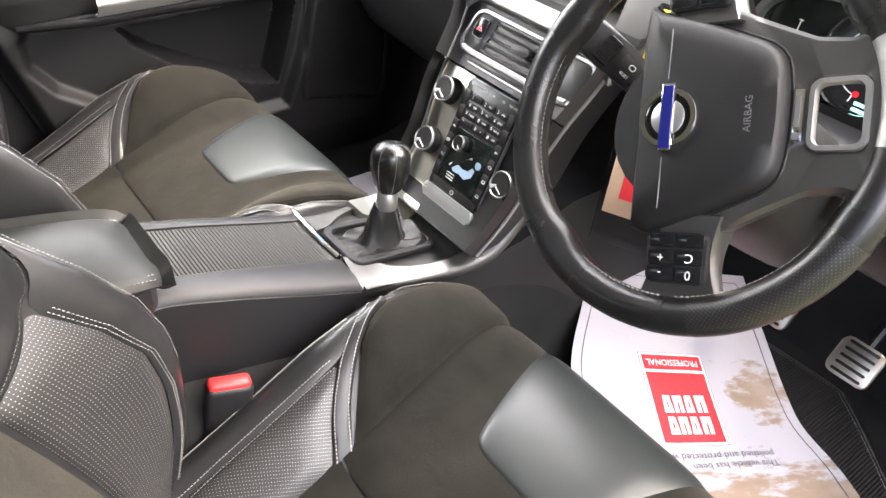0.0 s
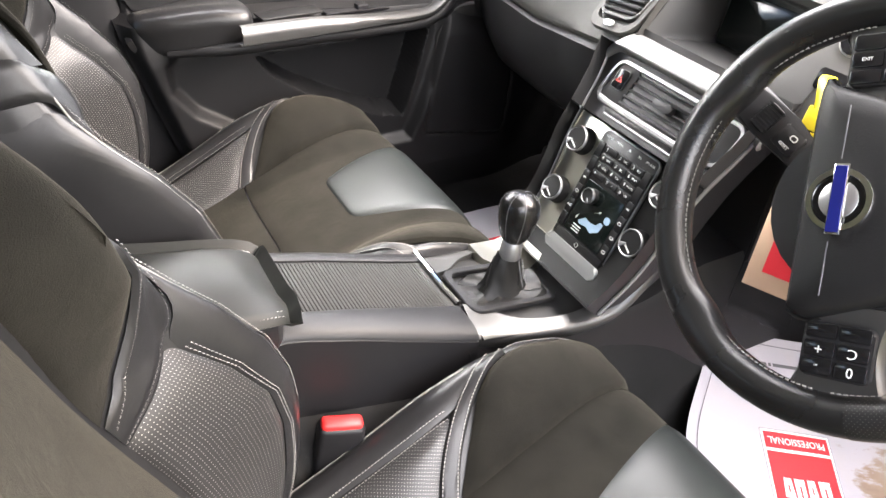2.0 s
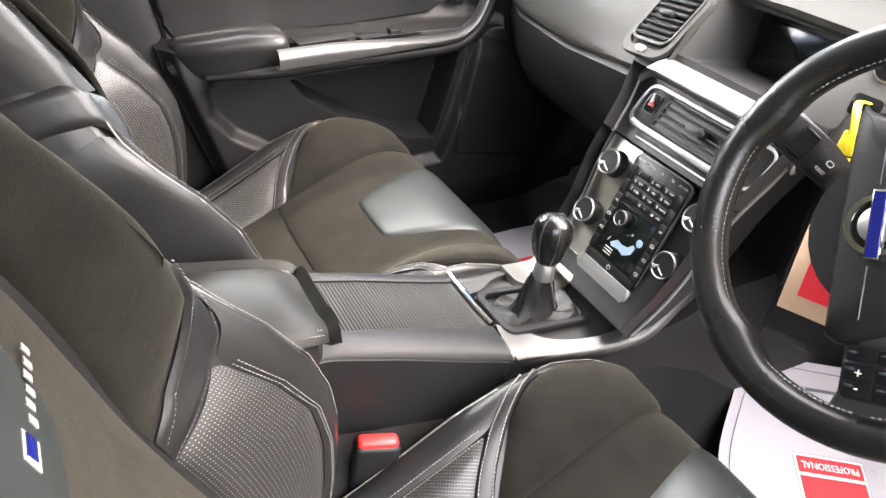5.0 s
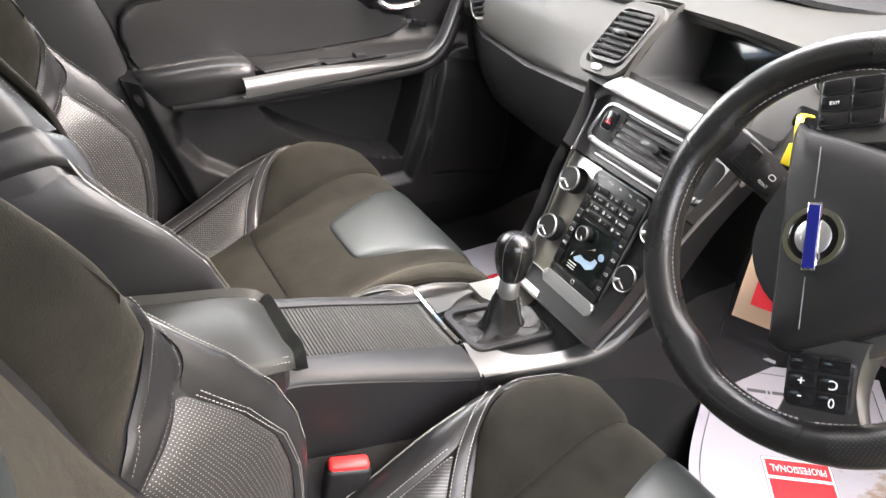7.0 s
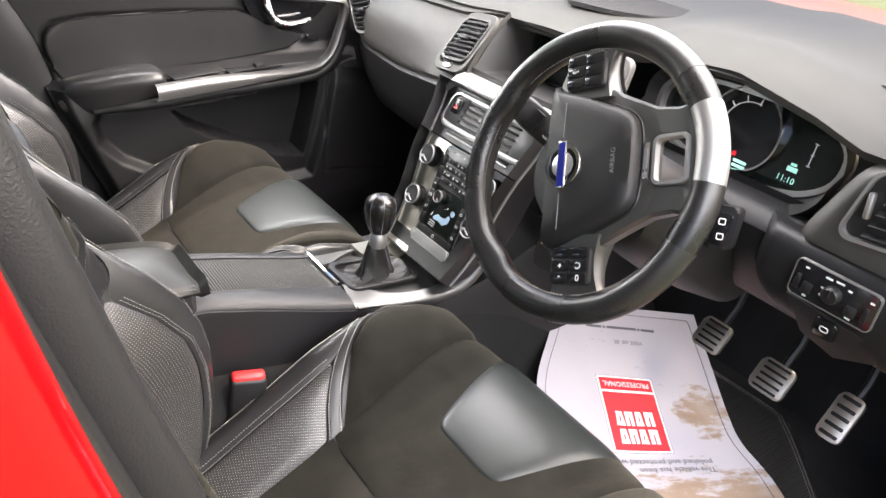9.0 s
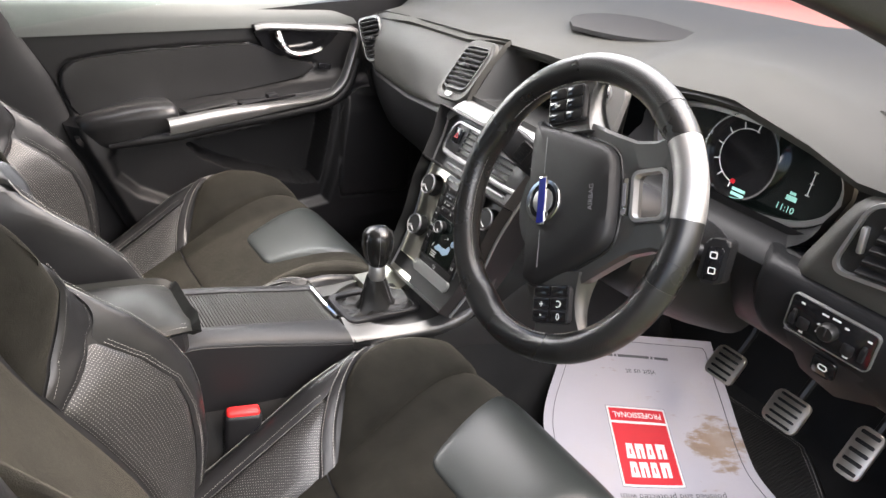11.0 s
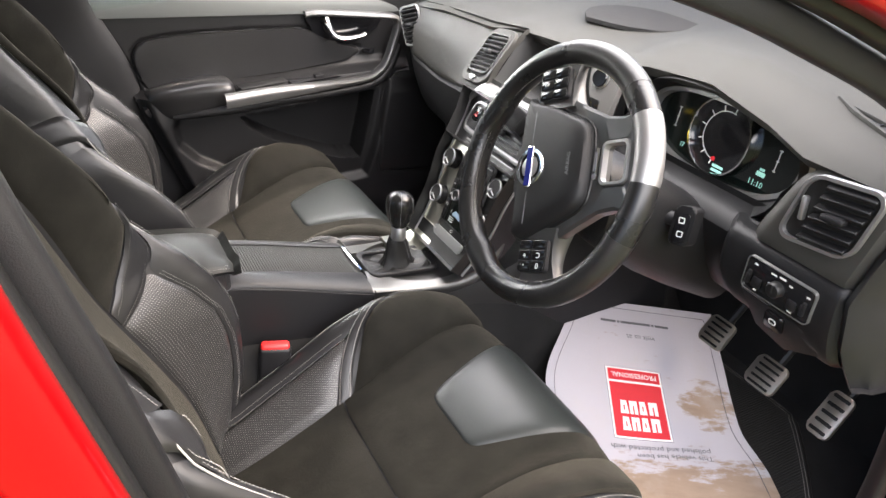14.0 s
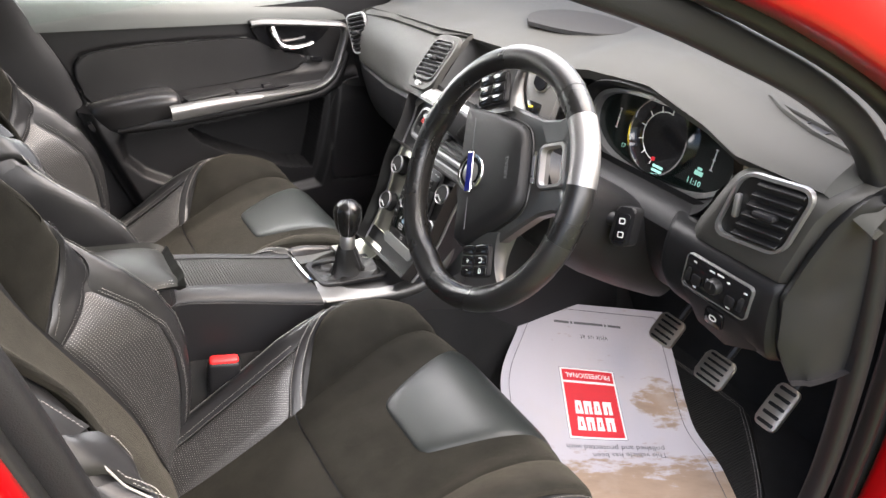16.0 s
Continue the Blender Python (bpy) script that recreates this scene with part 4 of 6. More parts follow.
part("flow_arrows", join(prism([(0, 0), (0.010, 0.006), (0.009, 0.0075), (0.013, 0.0085), (0.0115, 0.0045), (0.0105, 0.0058)], 0.0003, KP @ pose(-0.002, -0.024, 0.0071), 0), prism([(0, 0), (0.003, 0.009), (-0.001, 0.004)], 0.0003, KP @ pose(-0.026, -0.046, 0.0071), 0)), LEGEND, stack, smooth=False)
part("level_bars", join(*[box(0.016, 0.0012, 0.0003, KP @ pose(-0.017, -0.0535 - k * 0.0042, 0.0072), 0) for k in range(3)]), LEGEND, stack, smooth=False)
part("lower_key", prism(rounded(0.105, 0.0135, 0.003), 0.002, KP @ pose(0, -0.0765, 0.006), 0.0007), KEY, stack)
part("power_mark", ring_plate(rounded(0.007, 0.007, 0.0034), rounded(0.0055, 0.0055, 0.0027), 0.0003, KP @ pose(0, -0.0765, 0.0081), 0.0001), LEGEND, stack, smooth=False)
part("keypad_lip", prism(rounded(0.115, 0.021, 0.007), 0.010, KP @ pose(0, -0.0935, 0.0015), 0.004, 3), LIP, stack, "pale silver lip")


def knob(y, z, r, parent, name="rotary_knob", pointer=35):
    """A rubber-sided knob with a bright rim, a black face and a wedge pointer."""
    m = on_stack(y, z, 0.0015)
    k = part(name, lathe([(0, 0), (r * 1.05, 0), (r * 1.05, 0.003), (r * 1.0, 0.005), (r * 0.98, 0.016), (r * 0.94, 0.018), (0, 0.018)], m, 36), RUBBER, parent, "black rotary knob")
    part("bezel", lathe([(r * 0.84, 0.0165), (r * 0.985, 0.0160), (r * 0.99, 0.0188), (r * 0.93, 0.0203), (r * 0.83, 0.0178)], m, 36), SATIN, k, "bright thin rim")
    part("face", lathe([(0, 0.0172), (r * 0.86, 0.0172), (r * 0.84, 0.0192), (0, 0.0195)], m, 36), KEY, k)
    part("pointer", prism([(-r * 0.86, r * 0.20), (-r * 0.86, -r * 0.20), (-r * 0.34, -r * 0.05), (-r * 0.28, 0), (-r * 0.34, r * 0.05)], 0.0018, m @ pose(0, 0, 0.0188, 0, 0, pointer), 0.0006), SATIN, k, "silver pointer")
    if name == "rotary_knob":
        part("face_mark", box(r * 0.7, r * 0.10, 0.0003, m @ pose(r * 0.05, -r * 0.45, 0.0196, 0, 0, -25), 0), LEGEND, k, smooth=False)
    return k


for y, z in ((0.084, 0.768), (0.082, 0.694), (-0.092, 0.772), (-0.088, 0.703)):
    knob(y, z, 0.0195, stack)
knob(0.014, 0.7175, 0.0115, stack, "small_knob", 120)

# ---- steering wheel ----
WL = radians(26)
WC = Vector((0.167, 0.02, 0.942))
WM = axes(WC, (0, -1, 0), (-math.cos(WL), 0, math.sin(WL))) @ pose(0, 0, 0, 0, 0, 117.5)
wheel = thing("steering_wheel", "black leather steering wheel with silver spoke, turned to one side", "steering wheel", at=WC)
RM = 0.1765
PERF_RIM = perforated("perforated_rim_leather", (0.012, 0.012, 0.012), 0.0042, 0.13, (0.10, 0.10, 0.095, 1))


def rim(a0, a1, n, r_of, bumps=0.0):
    rows = []
    for a in np.linspace(a0, a1, n):
        t = radians(a)
        tr = r_of(a)
        grip = 0.006 * (math.exp(-((a - 132) / 9) ** 2) + math.exp(-((a - 48) / 9) ** 2)) + 0.004 * (math.exp(-((a + 60) / 8) ** 2) + math.exp(-((a - 240) / 8) ** 2))
        c = Vector((math.cos(t), math.sin(t), 0))
        rows.append([c * (RM + (tr + (grip if math.cos(b) < 0 else 0)) * math.cos(b)) + Vector((0, 0, 1)) * (tr * 1.12 * math.sin(b)) for b in np.linspace(0, 2 * math.pi, 19)[:-1]])
    n = len(rows[0])
    uv = [[(RM * radians(a0 + (a1 - a0) * i / (len(rows) - 1)), 0.115 * (1 - abs(2 * j / n - 1))) for j in range(n)] for i in range(len(rows))]
    bm = grid(rows, wrap=True, cap=True, uv=uv)
    bmesh.ops.recalc_face_normals(bm, faces=bm.faces[:])
    return bm


part("rim", rim(-71, 261, 130, lambda a: 0.0182), RIM_LEATHER, wheel, "black leather rim", m=WM)
part("rim_insert", rim(-99.5, -70, 20, lambda a: 0.0184), SATIN, wheel, "bright satin silver rim section", m=WM)
for a0, a1 in ((-56, -8), (188, 236)):
    part("perforated_grip", rim(a0, a1, 40, lambda a: 0.0187), PERF_RIM, wheel, "finely perforated leather grip", m=WM)
for a0, a1 in ((-54, -2), (2, 46), (50, 130), (134, 178), (182, 234)):
    st = [(math.cos(radians(a)) * (RM - 0.0178), math.sin(radians(a)) * (RM - 0.0178), 0.006) for a in np.linspace(a0, a1, 60)]
    bmst = dashes(st, (0, 0, 1), 0.0052, 0.0036, 0.0007)
    part("stitching", bmst, THREAD, wheel, smooth=False, m=WM)
# centre cover
mod = [(-0.092, 0.034), (0.092, 0.034), (0.098, 0.020), (0.094, 0.004), (0.086, -0.020), (0.066, -0.066), (0.056, -0.083), (0.040, -0.092), (0, -0.095), (-0.040, -0.092), (-0.056, -0.083), (-0.066, -0.066), (-0.086, -0.020), (-0.094, 0.004), (-0.098, 0.020)]
rows = []
for k, (sc, z) in enumerate(((1.04, -0.004), (1.03, 0.018), (1.0, 0.026), (0.94, 0.031), (0.75, 0.034), (0.45, 0.036), (0.0, 0.0365))):
    rows.append([(x * sc, (y + 0.03) * sc - 0.03, z) for x, y in spline(mod + [mod[0]], 61)[:-1]])
bm = grid(rows, wrap=True)
bmesh.ops.remove_doubles(bm, verts=bm.verts[:], dist=1e-5)
bmesh.ops.recalc_face_normals(bm, faces=bm.faces[:])
part("centre_cover", bm, grain(base_mat("matt_cover_plastic", (0.010, 0.010, 0.0105), 0.5, spec=0.3), 700, 0.3, 0.0005, 0.15, 5, 0.05), wheel, "matt black centre cover", m=WM)
for s in (1, -1):
    part("cover_line", box(0.046, 0.0012, 0.0008, (s * 0.058, 0.004, 0.0353), 0.0003, 1), INK_GREY, wheel, smooth=False, m=WM)
part("cover_seam", tube([(x * 1.045, (y + 0.03) * 1.045 - 0.03, 0.015) for x, y in spline(mod + [mod[0]], 60)[:-1]], 0.0018, 6, closed=True), RUBBER, wheel, m=WM)
part("word_mark", writing("AIRBAG", 0.009, pose(0, -0.070, 0.0353), 0.0001), INK_GREY, wheel, "moulded word", smooth=False, m=WM)
# badge: plain ring and bar
part("badge_ring", ring_plate(rounded(0.054, 0.054, 0.0268, 9), rounded(0.042, 0.042, 0.0208, 9), 0.004, pose(0, 0.0, 0.0355), 0.0015), CHROME, wheel, "chrome badge ring", m=WM)
part("badge_disc", prism(rounded(0.044, 0.044, 0.0218, 9), 0.002, pose(0, 0, 0.0352), 0.0005), GLOSS, wheel, m=WM)
part("badge_bar", box(0.060, 0.0125, 0.004, (0, 0, 0.0395), 0.001), CHROME, wheel, m=WM)
part("badge_enamel", box(0.056, 0.0105, 0.001, (0, 0, 0.0417), 0.0004, 1), BLUE, wheel, "blue enamel bar", m=WM)
part("badge_core", lathe([(0, 0.037), (0.014, 0.037), (0.016, 0.0385), (0.0145, 0.0395), (0, 0.0395)], Matrix.Identity(4)), SATIN, wheel, m=WM)
# spokes
for s in (1, -1):
    arm_rows = []
    for k in np.linspace(0, 1, 12):
        x = s * (0.085 + 0.082 * k)
        yc, hw = -0.012 + 0.004 * k, 0.040 - 0.010 * math.sin(math.pi * k) + 0.004 * k
        arm_rows.append([(x, yc + hw * c, -0.002 + (0.016 * (1 - k) + 0.006) * q) for c, q in ((-1, -0.6), (-1.02, 0.2), (-0.9, 0.9), (0, 1.05), (0.9, 0.9), (1.02, 0.2), (1, -0.6))])
    bm = grid(arm_rows, skirt=0.004)
    bmesh.ops.recalc_face_normals(bm, faces=bm.faces[:])
    part("spoke", bm, GUNMETAL, wheel, m=WM)
    sw = part("switch_pack", prism(rounded(0.046, 0.056, 0.006), 0.007, pose(s * 0.124, -0.012, 0.016), 0.002), PLASTIC, wheel, "black switch pack", m=WM)
    for r in range(2):
        for c in range(3):
            part("button", prism(rounded(0.0135 if c else 0.012, 0.025, 0.002, 3), 0.002, pose(s * (0.1085 + c * 0.0150), -0.0255 + r * 0.027, 0.0225), 0.0008), GLOSS, sw, "black button", m=WM)
    marks = ("+", "-", "C", "0") if s < 0 else ("EXIT", "", "", "")
    for k, tx in enumerate(marks):
        if tx:
            part("mark", writing(tx, 0.012 if s < 0 else 0.0045, pose(s * (0.1385 if k % 2 else 0.1235), (-0.0255 if k > 1 else 0.0015) * 1.0, 0.0247, 0, 0, 90 if s < 0 else -90), 0.0001), LEGEND, sw, "white symbol", smooth=False, m=WM)
# dark metallic lower spoke with a window
SPOKE = [(-0.100, -0.018), (-0.060, -0.060), (0.060, -0.060), (0.100, -0.018), (0.104, -0.034), (0.082, -0.078), (0.066, -0.112), (0.062, -0.140), (0.072, -0.172), (-0.072, -0.172), (-0.062, -0.140), (-0.066, -0.112), (-0.082, -0.078), (-0.104, -0.034)]


def cast(poly, cx, cy, ang):
    """Where a ray from (cx, cy) leaves an outline."""
    ux, uy, best = math.cos(ang), math.sin(ang), 0.0
    for (x0, y0), (x1, y1) in zip(poly, poly[1:] + poly[:1]):
        dx, dy = x1 - x0, y1 - y0
        det = ux * -dy + dx * uy
        if abs(det) > 1e-9:
            t = ((x0 - cx) * -dy + dx * (y0 - cy)) / det
            k = (ux * (y0 - cy) - uy * (x0 - cx)) / det
            if t > 0 and 0 <= k <= 1:
                best = max(best, t)
    return cx + ux * best, cy + uy * best


angs = np.linspace(0, 2 * math.pi, 97)[:-1]
so = [cast(SPOKE, 0, -0.134, a) for a in angs]
si = [cast(rounded(0.056, 0.042, 0.008), 0, 0, a) for a in angs]
si = [(x, y - 0.134) for x, y in si]
part("lower_spoke", ring_plate(so, si, 0.017, pose(0, 0, -0.003), 0.004), GUNMETAL, wheel, "dark metallic lower spoke", m=WM)
part("window_frame", ring_plate(rounded(0.060, 0.046, 0.010), rounded(0.050, 0.036, 0.007), 0.010, pose(0, -0.134, 0.008), 0.002), SATIN, wheel, "bright silver window frame", m=WM)
part("plate", box(0.044, 0.009, 0.003, (0, -0.1035, 0.0165), 0.001), CHROME, wheel, "small metal name plate", m=WM)
part("plate_bar", box(0.006, 0.006, 0.001, (-0.017, -0.1035, 0.0183), 0), INK_GREY, wheel, smooth=False, m=WM)
part("plate_bar", box(0.026, 0.004, 0.001, (0.003, -0.1035, 0.0183), 0), INK_GREY, wheel, smooth=False, m=WM)
part("hub", lathe([(0, -0.06), (0.055, -0.06), (0.07, -0.02), (0.075, 0.0), (0, 0.0)], WM), PLASTIC, wheel)
# column cowl
cowl = thing("steering_column", "black plastic steering column cowl behind the wheel", "steering column", at=(0.33, 0.02, 0.85))
AX = Vector((math.cos(WL), 0, -math.sin(WL)))
rows = []
for d, w, hup, hdn in ((0.050, 0.060, 0.050, 0.060), (0.06, 0.078, 0.066, 0.078), (0.10, 0.088, 0.074, 0.095), (0.18, 0.092, 0.068, 0.115), (0.26, 0.095, 0.056, 0.125), (0.36, 0.10, 0.05, 0.13)):
    c = WC + AX * d
    rows.append([(c.x, c.y + w * math.copysign(abs(math.sin(a)) ** 0.7, math.sin(a)), c.z + (hup if math.cos(a) > 0 else hdn) * math.copysign(abs(math.cos(a)) ** 0.7, math.cos(a))) for a in np.linspace(0, 2 * math.pi, 33)[:-1]])
bm = grid(rows, wrap=True, cap=True)
bmesh.ops.recalc_face_normals(bm, faces=bm.faces[:])
part("cowl", bm, PLASTIC_SOFT, cowl)

# stalks on the column
ls = thing("indicator_stalk", "black plastic stalk with thumb wheel and reset button", "stalk", at=(0.23, 0.16, 0.94))
SM = axes((0.222, 0.163, 0.947), (0.10, -1, -0.36), (-0.80, -0.05, 0.60))
part("body", prism([(-0.062, -0.014), (-0.058, 0.016), (-0.030, 0.021), (0.020, 0.020), (0.058, 0.014), (0.085, 0.010), (0.085, -0.012), (0.058, -0.016), (0.0, -0.020), (-0.045, -0.020)], 0.020, SM @ pose(0, 0, -0.010), 0.005, 3), PLASTIC, ls, "black stalk body")
tw = part("thumb_wheel", box(0.020, 0.030, 0.012, SM @ pose(-0.004, 0.0, 0.008), 0.004), RUBBER, ls, "ribbed thumb wheel")
for k in range(8):
    part("rib", box(0.021, 0.0016, 0.003, SM @ pose(-0.004, -0.0125 + 0.0036 * k, 0.0135), 0), PLASTIC, tw)
rb = part("reset_button", prism(rounded(0.026, 0.024, 0.003), 0.004, SM @ pose(0.028, -0.001, 0.009), 0.001), PLASTIC, ls, "black reset button")
part("word", writing("RESET", 0.0045, SM @ pose(0.029, -0.008, 0.0132), 0.0001), LEGEND, rb, "white word", smooth=False)
part("arrow", ring_plate(rounded(0.008, 0.006, 0.0025), rounded(0.006, 0.004, 0.0018), 0.0003, SM @ pose(0.031, 0.003, 0.0132), 0.0001), LEGEND, rb, smooth=False)
for x in (0.0555, 0.068):
    part("symbol", prism(rounded(0.007, 0.005, 0.002), 0.0004, SM @ pose(x, 0.004, 0.0100), 0), LEGEND, ls, "pale printed symbol", smooth=False)
ws = thing("wiper_stalk", "black wiper stalk with a two-button end block", "stalk", at=(0.326, -0.05, 0.874))
part("arm", tube([(0.322, -0.020, 0.874), (0.324, -0.052, 0.876), (0.328, -0.076, 0.877), (0.332, -0.090, 0.877)], [0.017, 0.015, 0.010, 0.010], 14), PLASTIC, ws, "black stalk arm")
WB = axes((0.330, -0.099, 0.876), (0.25, -1, 0.20), (-0.92, -0.22, 0.30))
part("end_block", prism(rounded(0.034, 0.058, 0.008, skew=0.12), 0.022, WB @ pose(0, 0, -0.012), 0.004, 3), PLASTIC_SOFT, ws, "rounded end block")
part("button_plate", prism(rounded(0.022, 0.044, 0.005, skew=0.12), 0.002, WB @ pose(0, -0.003, 0.0098), 0.001), GLOSS, ws, "black button plate")
for y in (0.008, -0.012):
    part("symbol", ring_plate(rounded(0.010, 0.009, 0.002), rounded(0.007, 0.006, 0.001), 0.0004, WB @ pose(0, y, 0.0118), 0.0001), LEGEND, ws, "white wiper symbol", smooth=False)
# grey panel with the ignition slot, key and yellow tag
ig = thing("ignition_panel", "grained grey dash panel with ignition slot and start button", "dash panel", at=(0.40, 0.25, 0.94))
IM = axes((0.405, 0.232, 0.948), (0.10, -1, 0), (-0.93, -0.10, 0.36))
part("plate", prism(rounded(0.110, 0.130, 0.016), 0.014, IM, 0.004, 3), base_mat("grey_panel_plastic", (0.085, 0.083, 0.080), 0.5), ig, "grained grey plate")
part("slot", prism(rounded(0.036, 0.026, 0.004), 0.003, IM @ pose(0.010, -0.008, 0.0125), 0.001), GLOSS, ig, "dark key slot")
sb = part("start_button", lathe([(0, 0), (0.016, 0), (0.017, 0.004), (0.015, 0.008), (0, 0.0085)], IM @ pose(0.012, 0.042, 0.013)), GLOSS, ig, "round start button")
part("ring", lathe([(0.0165, 0.0), (0.0185, 0.0), (0.0185, 0.004), (0.0165, 0.005)], IM @ pose(0.012, 0.042, 0.013)), SATIN, sb, "silver ring")
kt = thing("key_tag", "yellow plastic key tag hanging from the ignition slot", "key tag", at=(0.36, 0.20, 0.95))
part("strap", tube(spline([(0.380, 0.212, 0.955), (0.352, 0.207, 0.962), (0.335, 0.195, 0.955), (0.330, 0.188, 0.938), (0.326, 0.184, 0.915)], 24), 0.0045, 10, flat=0.4), YELLOW, kt, "bent yellow strap")
part("tab", box(0.005, 0.019, 0.026, pose(0.326, 0.186, 0.925, 0, 18, 12), 0.003), YELLOW, kt, "yellow plastic tab")
part("loop", tube(spline([(0.326, 0.180, 0.910), (0.318, 0.176, 0.885), (0.312, 0.170, 0.868), (0.310, 0.160, 0.862)], 16), 0.004, 8, flat=0.5), YELLOW, kt)
# clear bag with a card, hanging below the column
bag = thing("bagged_tag", "clear plastic bag holding a beige card with red print", "tag", at=(0.25, 0.11, 0.81))
BM = axes((0.258, 0.118, 0.800), (0.30, -1, 0.10), (-0.90, -0.28, 0.34)) @ Matrix.Scale(0.92, 4)
FILM = base_mat("clear_film", (0.95, 0.95, 0.95), 0.06)
FILM.node_tree.nodes["Principled BSDF"].inputs["Transmission Weight"].default_value = 1.0
FILM.node_tree.nodes["Principled BSDF"].inputs["IOR"].default_value = 1.12
rows = []
for y in np.linspace(-0.085, 0.085, 24):
    rows.append([BM @ Vector((x, y, 0.004 + 0.0025 * noise.noise((x * 60, y * 90, 2)) + 0.002 * math.sin(y * 420) * smooth(-0.055, -0.075, y))) for x in np.linspace(-0.038, 0.038, 12)])
film = part("bag", grid(rows, skirt=0.0015), FILM, bag, "crinkled clear film")
film.visible_shadow = False
part("card", box(0.064, 0.108, 0.0012, BM @ pose(0, 0.006, 0), 0.0004), base_mat("beige_card", (0.52, 0.36, 0.25), 0.7), bag, "beige card")
part("print_block", box(0.044, 0.060, 0.0006, BM @ pose(0.008, 0.004, 0.001), 0), INK_RED, bag, "red printed block", smooth=False)
part("string", tube([BM @ Vector((0, 0.080, 0.002)), (0.272, 0.075, 0.90), (0.28, 0.06, 0.93)], 0.0012, 6), RUBBER, bag)

# ---- dashboard ----
dash = thing("dashboard", "grey and black soft-grained dashboard across the whole car", "dashboard", at=(0.6, CY, 0.6))


def blend(y, table):
    """Interpolates rows of (y, values...) smoothly over y."""
    ys = [r[0] for r in table]
    return [float(np.interp(y, ys, [r[i] for r in table])) for i in range(1, len(table[0]))]


# top pad: (y, x of lip, z of lip, x mid, z mid, x rear edge)
TOP = [(-0.385, 0.440, 0.975, 0.52, 1.005, 0.62), (-0.34, 0.402, 1.018, 0.50, 1.033, 0.70), (-0.20, 0.405, 1.012, 0.52, 1.040, 0.80), (-0.12, 0.43, 1.022, 0.54, 1.046, 0.85), (0.02, 0.452, 1.036, 0.56, 1.052, 0.92),
       (0.17, 0.455, 1.020, 0.56, 1.046, 0.96), (0.24, 0.445, 1.004, 0.56, 1.036, 0.97), (0.40, 0.440, 1.004, 0.56, 1.030, 0.98), (0.54, 0.432, 0.998, 0.56, 1.027, 0.97), (0.62, 0.418, 0.985, 0.55, 1.022, 0.95), (0.85, 0.425, 0.975, 0.54, 1.012, 0.85), (1.00, 0.44, 0.955, 0.54, 0.995, 0.74), (1.10, 0.47, 0.93, 0.55, 0.97, 0.66)]
rows = []
for y in np.linspace(-0.385, 1.10, 90):
    xl, zl, xm, zm, xr = blend(y, TOP)
    hump = 1 - smooth(0.15, 0.30, y)
    pts = spline([(xl + 0.012, zl - 0.016), (xl, zl - 0.006), (xl + 0.010, zl + 0.005), (xl + 0.036, zl + 0.012 + 0.008 * hump), (xl + 0.078, zl + 0.018 + 0.016 * hump), (xm + 0.03, zm + 0.010 * hump), ((xm + xr) / 2, zm + 0.004), (xr, zm - 0.004), (xr + 0.06, zm - 0.02)], 26)
    rows.append([(x, y, z) for x, z in pts])
part("top_pad", grid(rows, skirt=0.012), DASH_PAD, dash, "grey soft-grained top pad")
# passenger fascia, grey, leaning down from the pad to its lower edge: (y, top, middle, low, bottom as x and z)
FASCIA = [(0.500, 0.430, 1.000, 0.384, 0.946, 0.352, 0.895, 0.344, 0.878), (0.62, 0.424, 0.988, 0.388, 0.938, 0.362, 0.888, 0.352, 0.866), (0.80, 0.425, 0.976, 0.396, 0.920, 0.384, 0.862, 0.386, 0.836),
          (1.00, 0.440, 0.955, 0.414, 0.900, 0.410, 0.848, 0.416, 0.828), (1.10, 0.470, 0.930, 0.452, 0.892, 0.444, 0.856, 0.450, 0.838)]
rows = []
for y in np.linspace(0.500, 1.09, 44):
    xa, za, xb, zb, xc, zc, xd, zd = blend(y, FASCIA)
    rows.append([(x, y, z) for x, z in spline([(xa + 0.014, za - 0.002), (xa, za - 0.010), (xb, zb), (xc, zc), (xd, zd), (xd + 0.010, zd - 0.007)], 22)])
part("passenger_fascia", grid(rows, skirt=0.012), FASCIA_MAT, dash, "grey soft-grained passenger fascia")
# glovebox and lower dash, black
rows = []
for y in np.linspace(0.49, 1.09, 28):
    xa, za, xb, zb, xc, zc, xd, zd = blend(y, FASCIA)
    rows.append([(x, y, z) for x, z in spline([(xd + 0.020, zd + 0.002), (xd + 0.004, zd - 0.008), (xd + 0.006, zd - 0.045), (xd + 0.026, zd - 0.115), (xd + 0.07, zd - 0.175), (xd + 0.16, 0.64), (0.75, 0.64)], 20)])
part("glovebox", grid(rows, skirt=0.012), PLASTIC_SOFT, dash, "black glovebox front")
part("glovebox_catch", box(0.010, 0.040, 0.010, (0.374, 0.655, 0.812), 0.004), GLOSS, dash, "small dark glovebox catch")
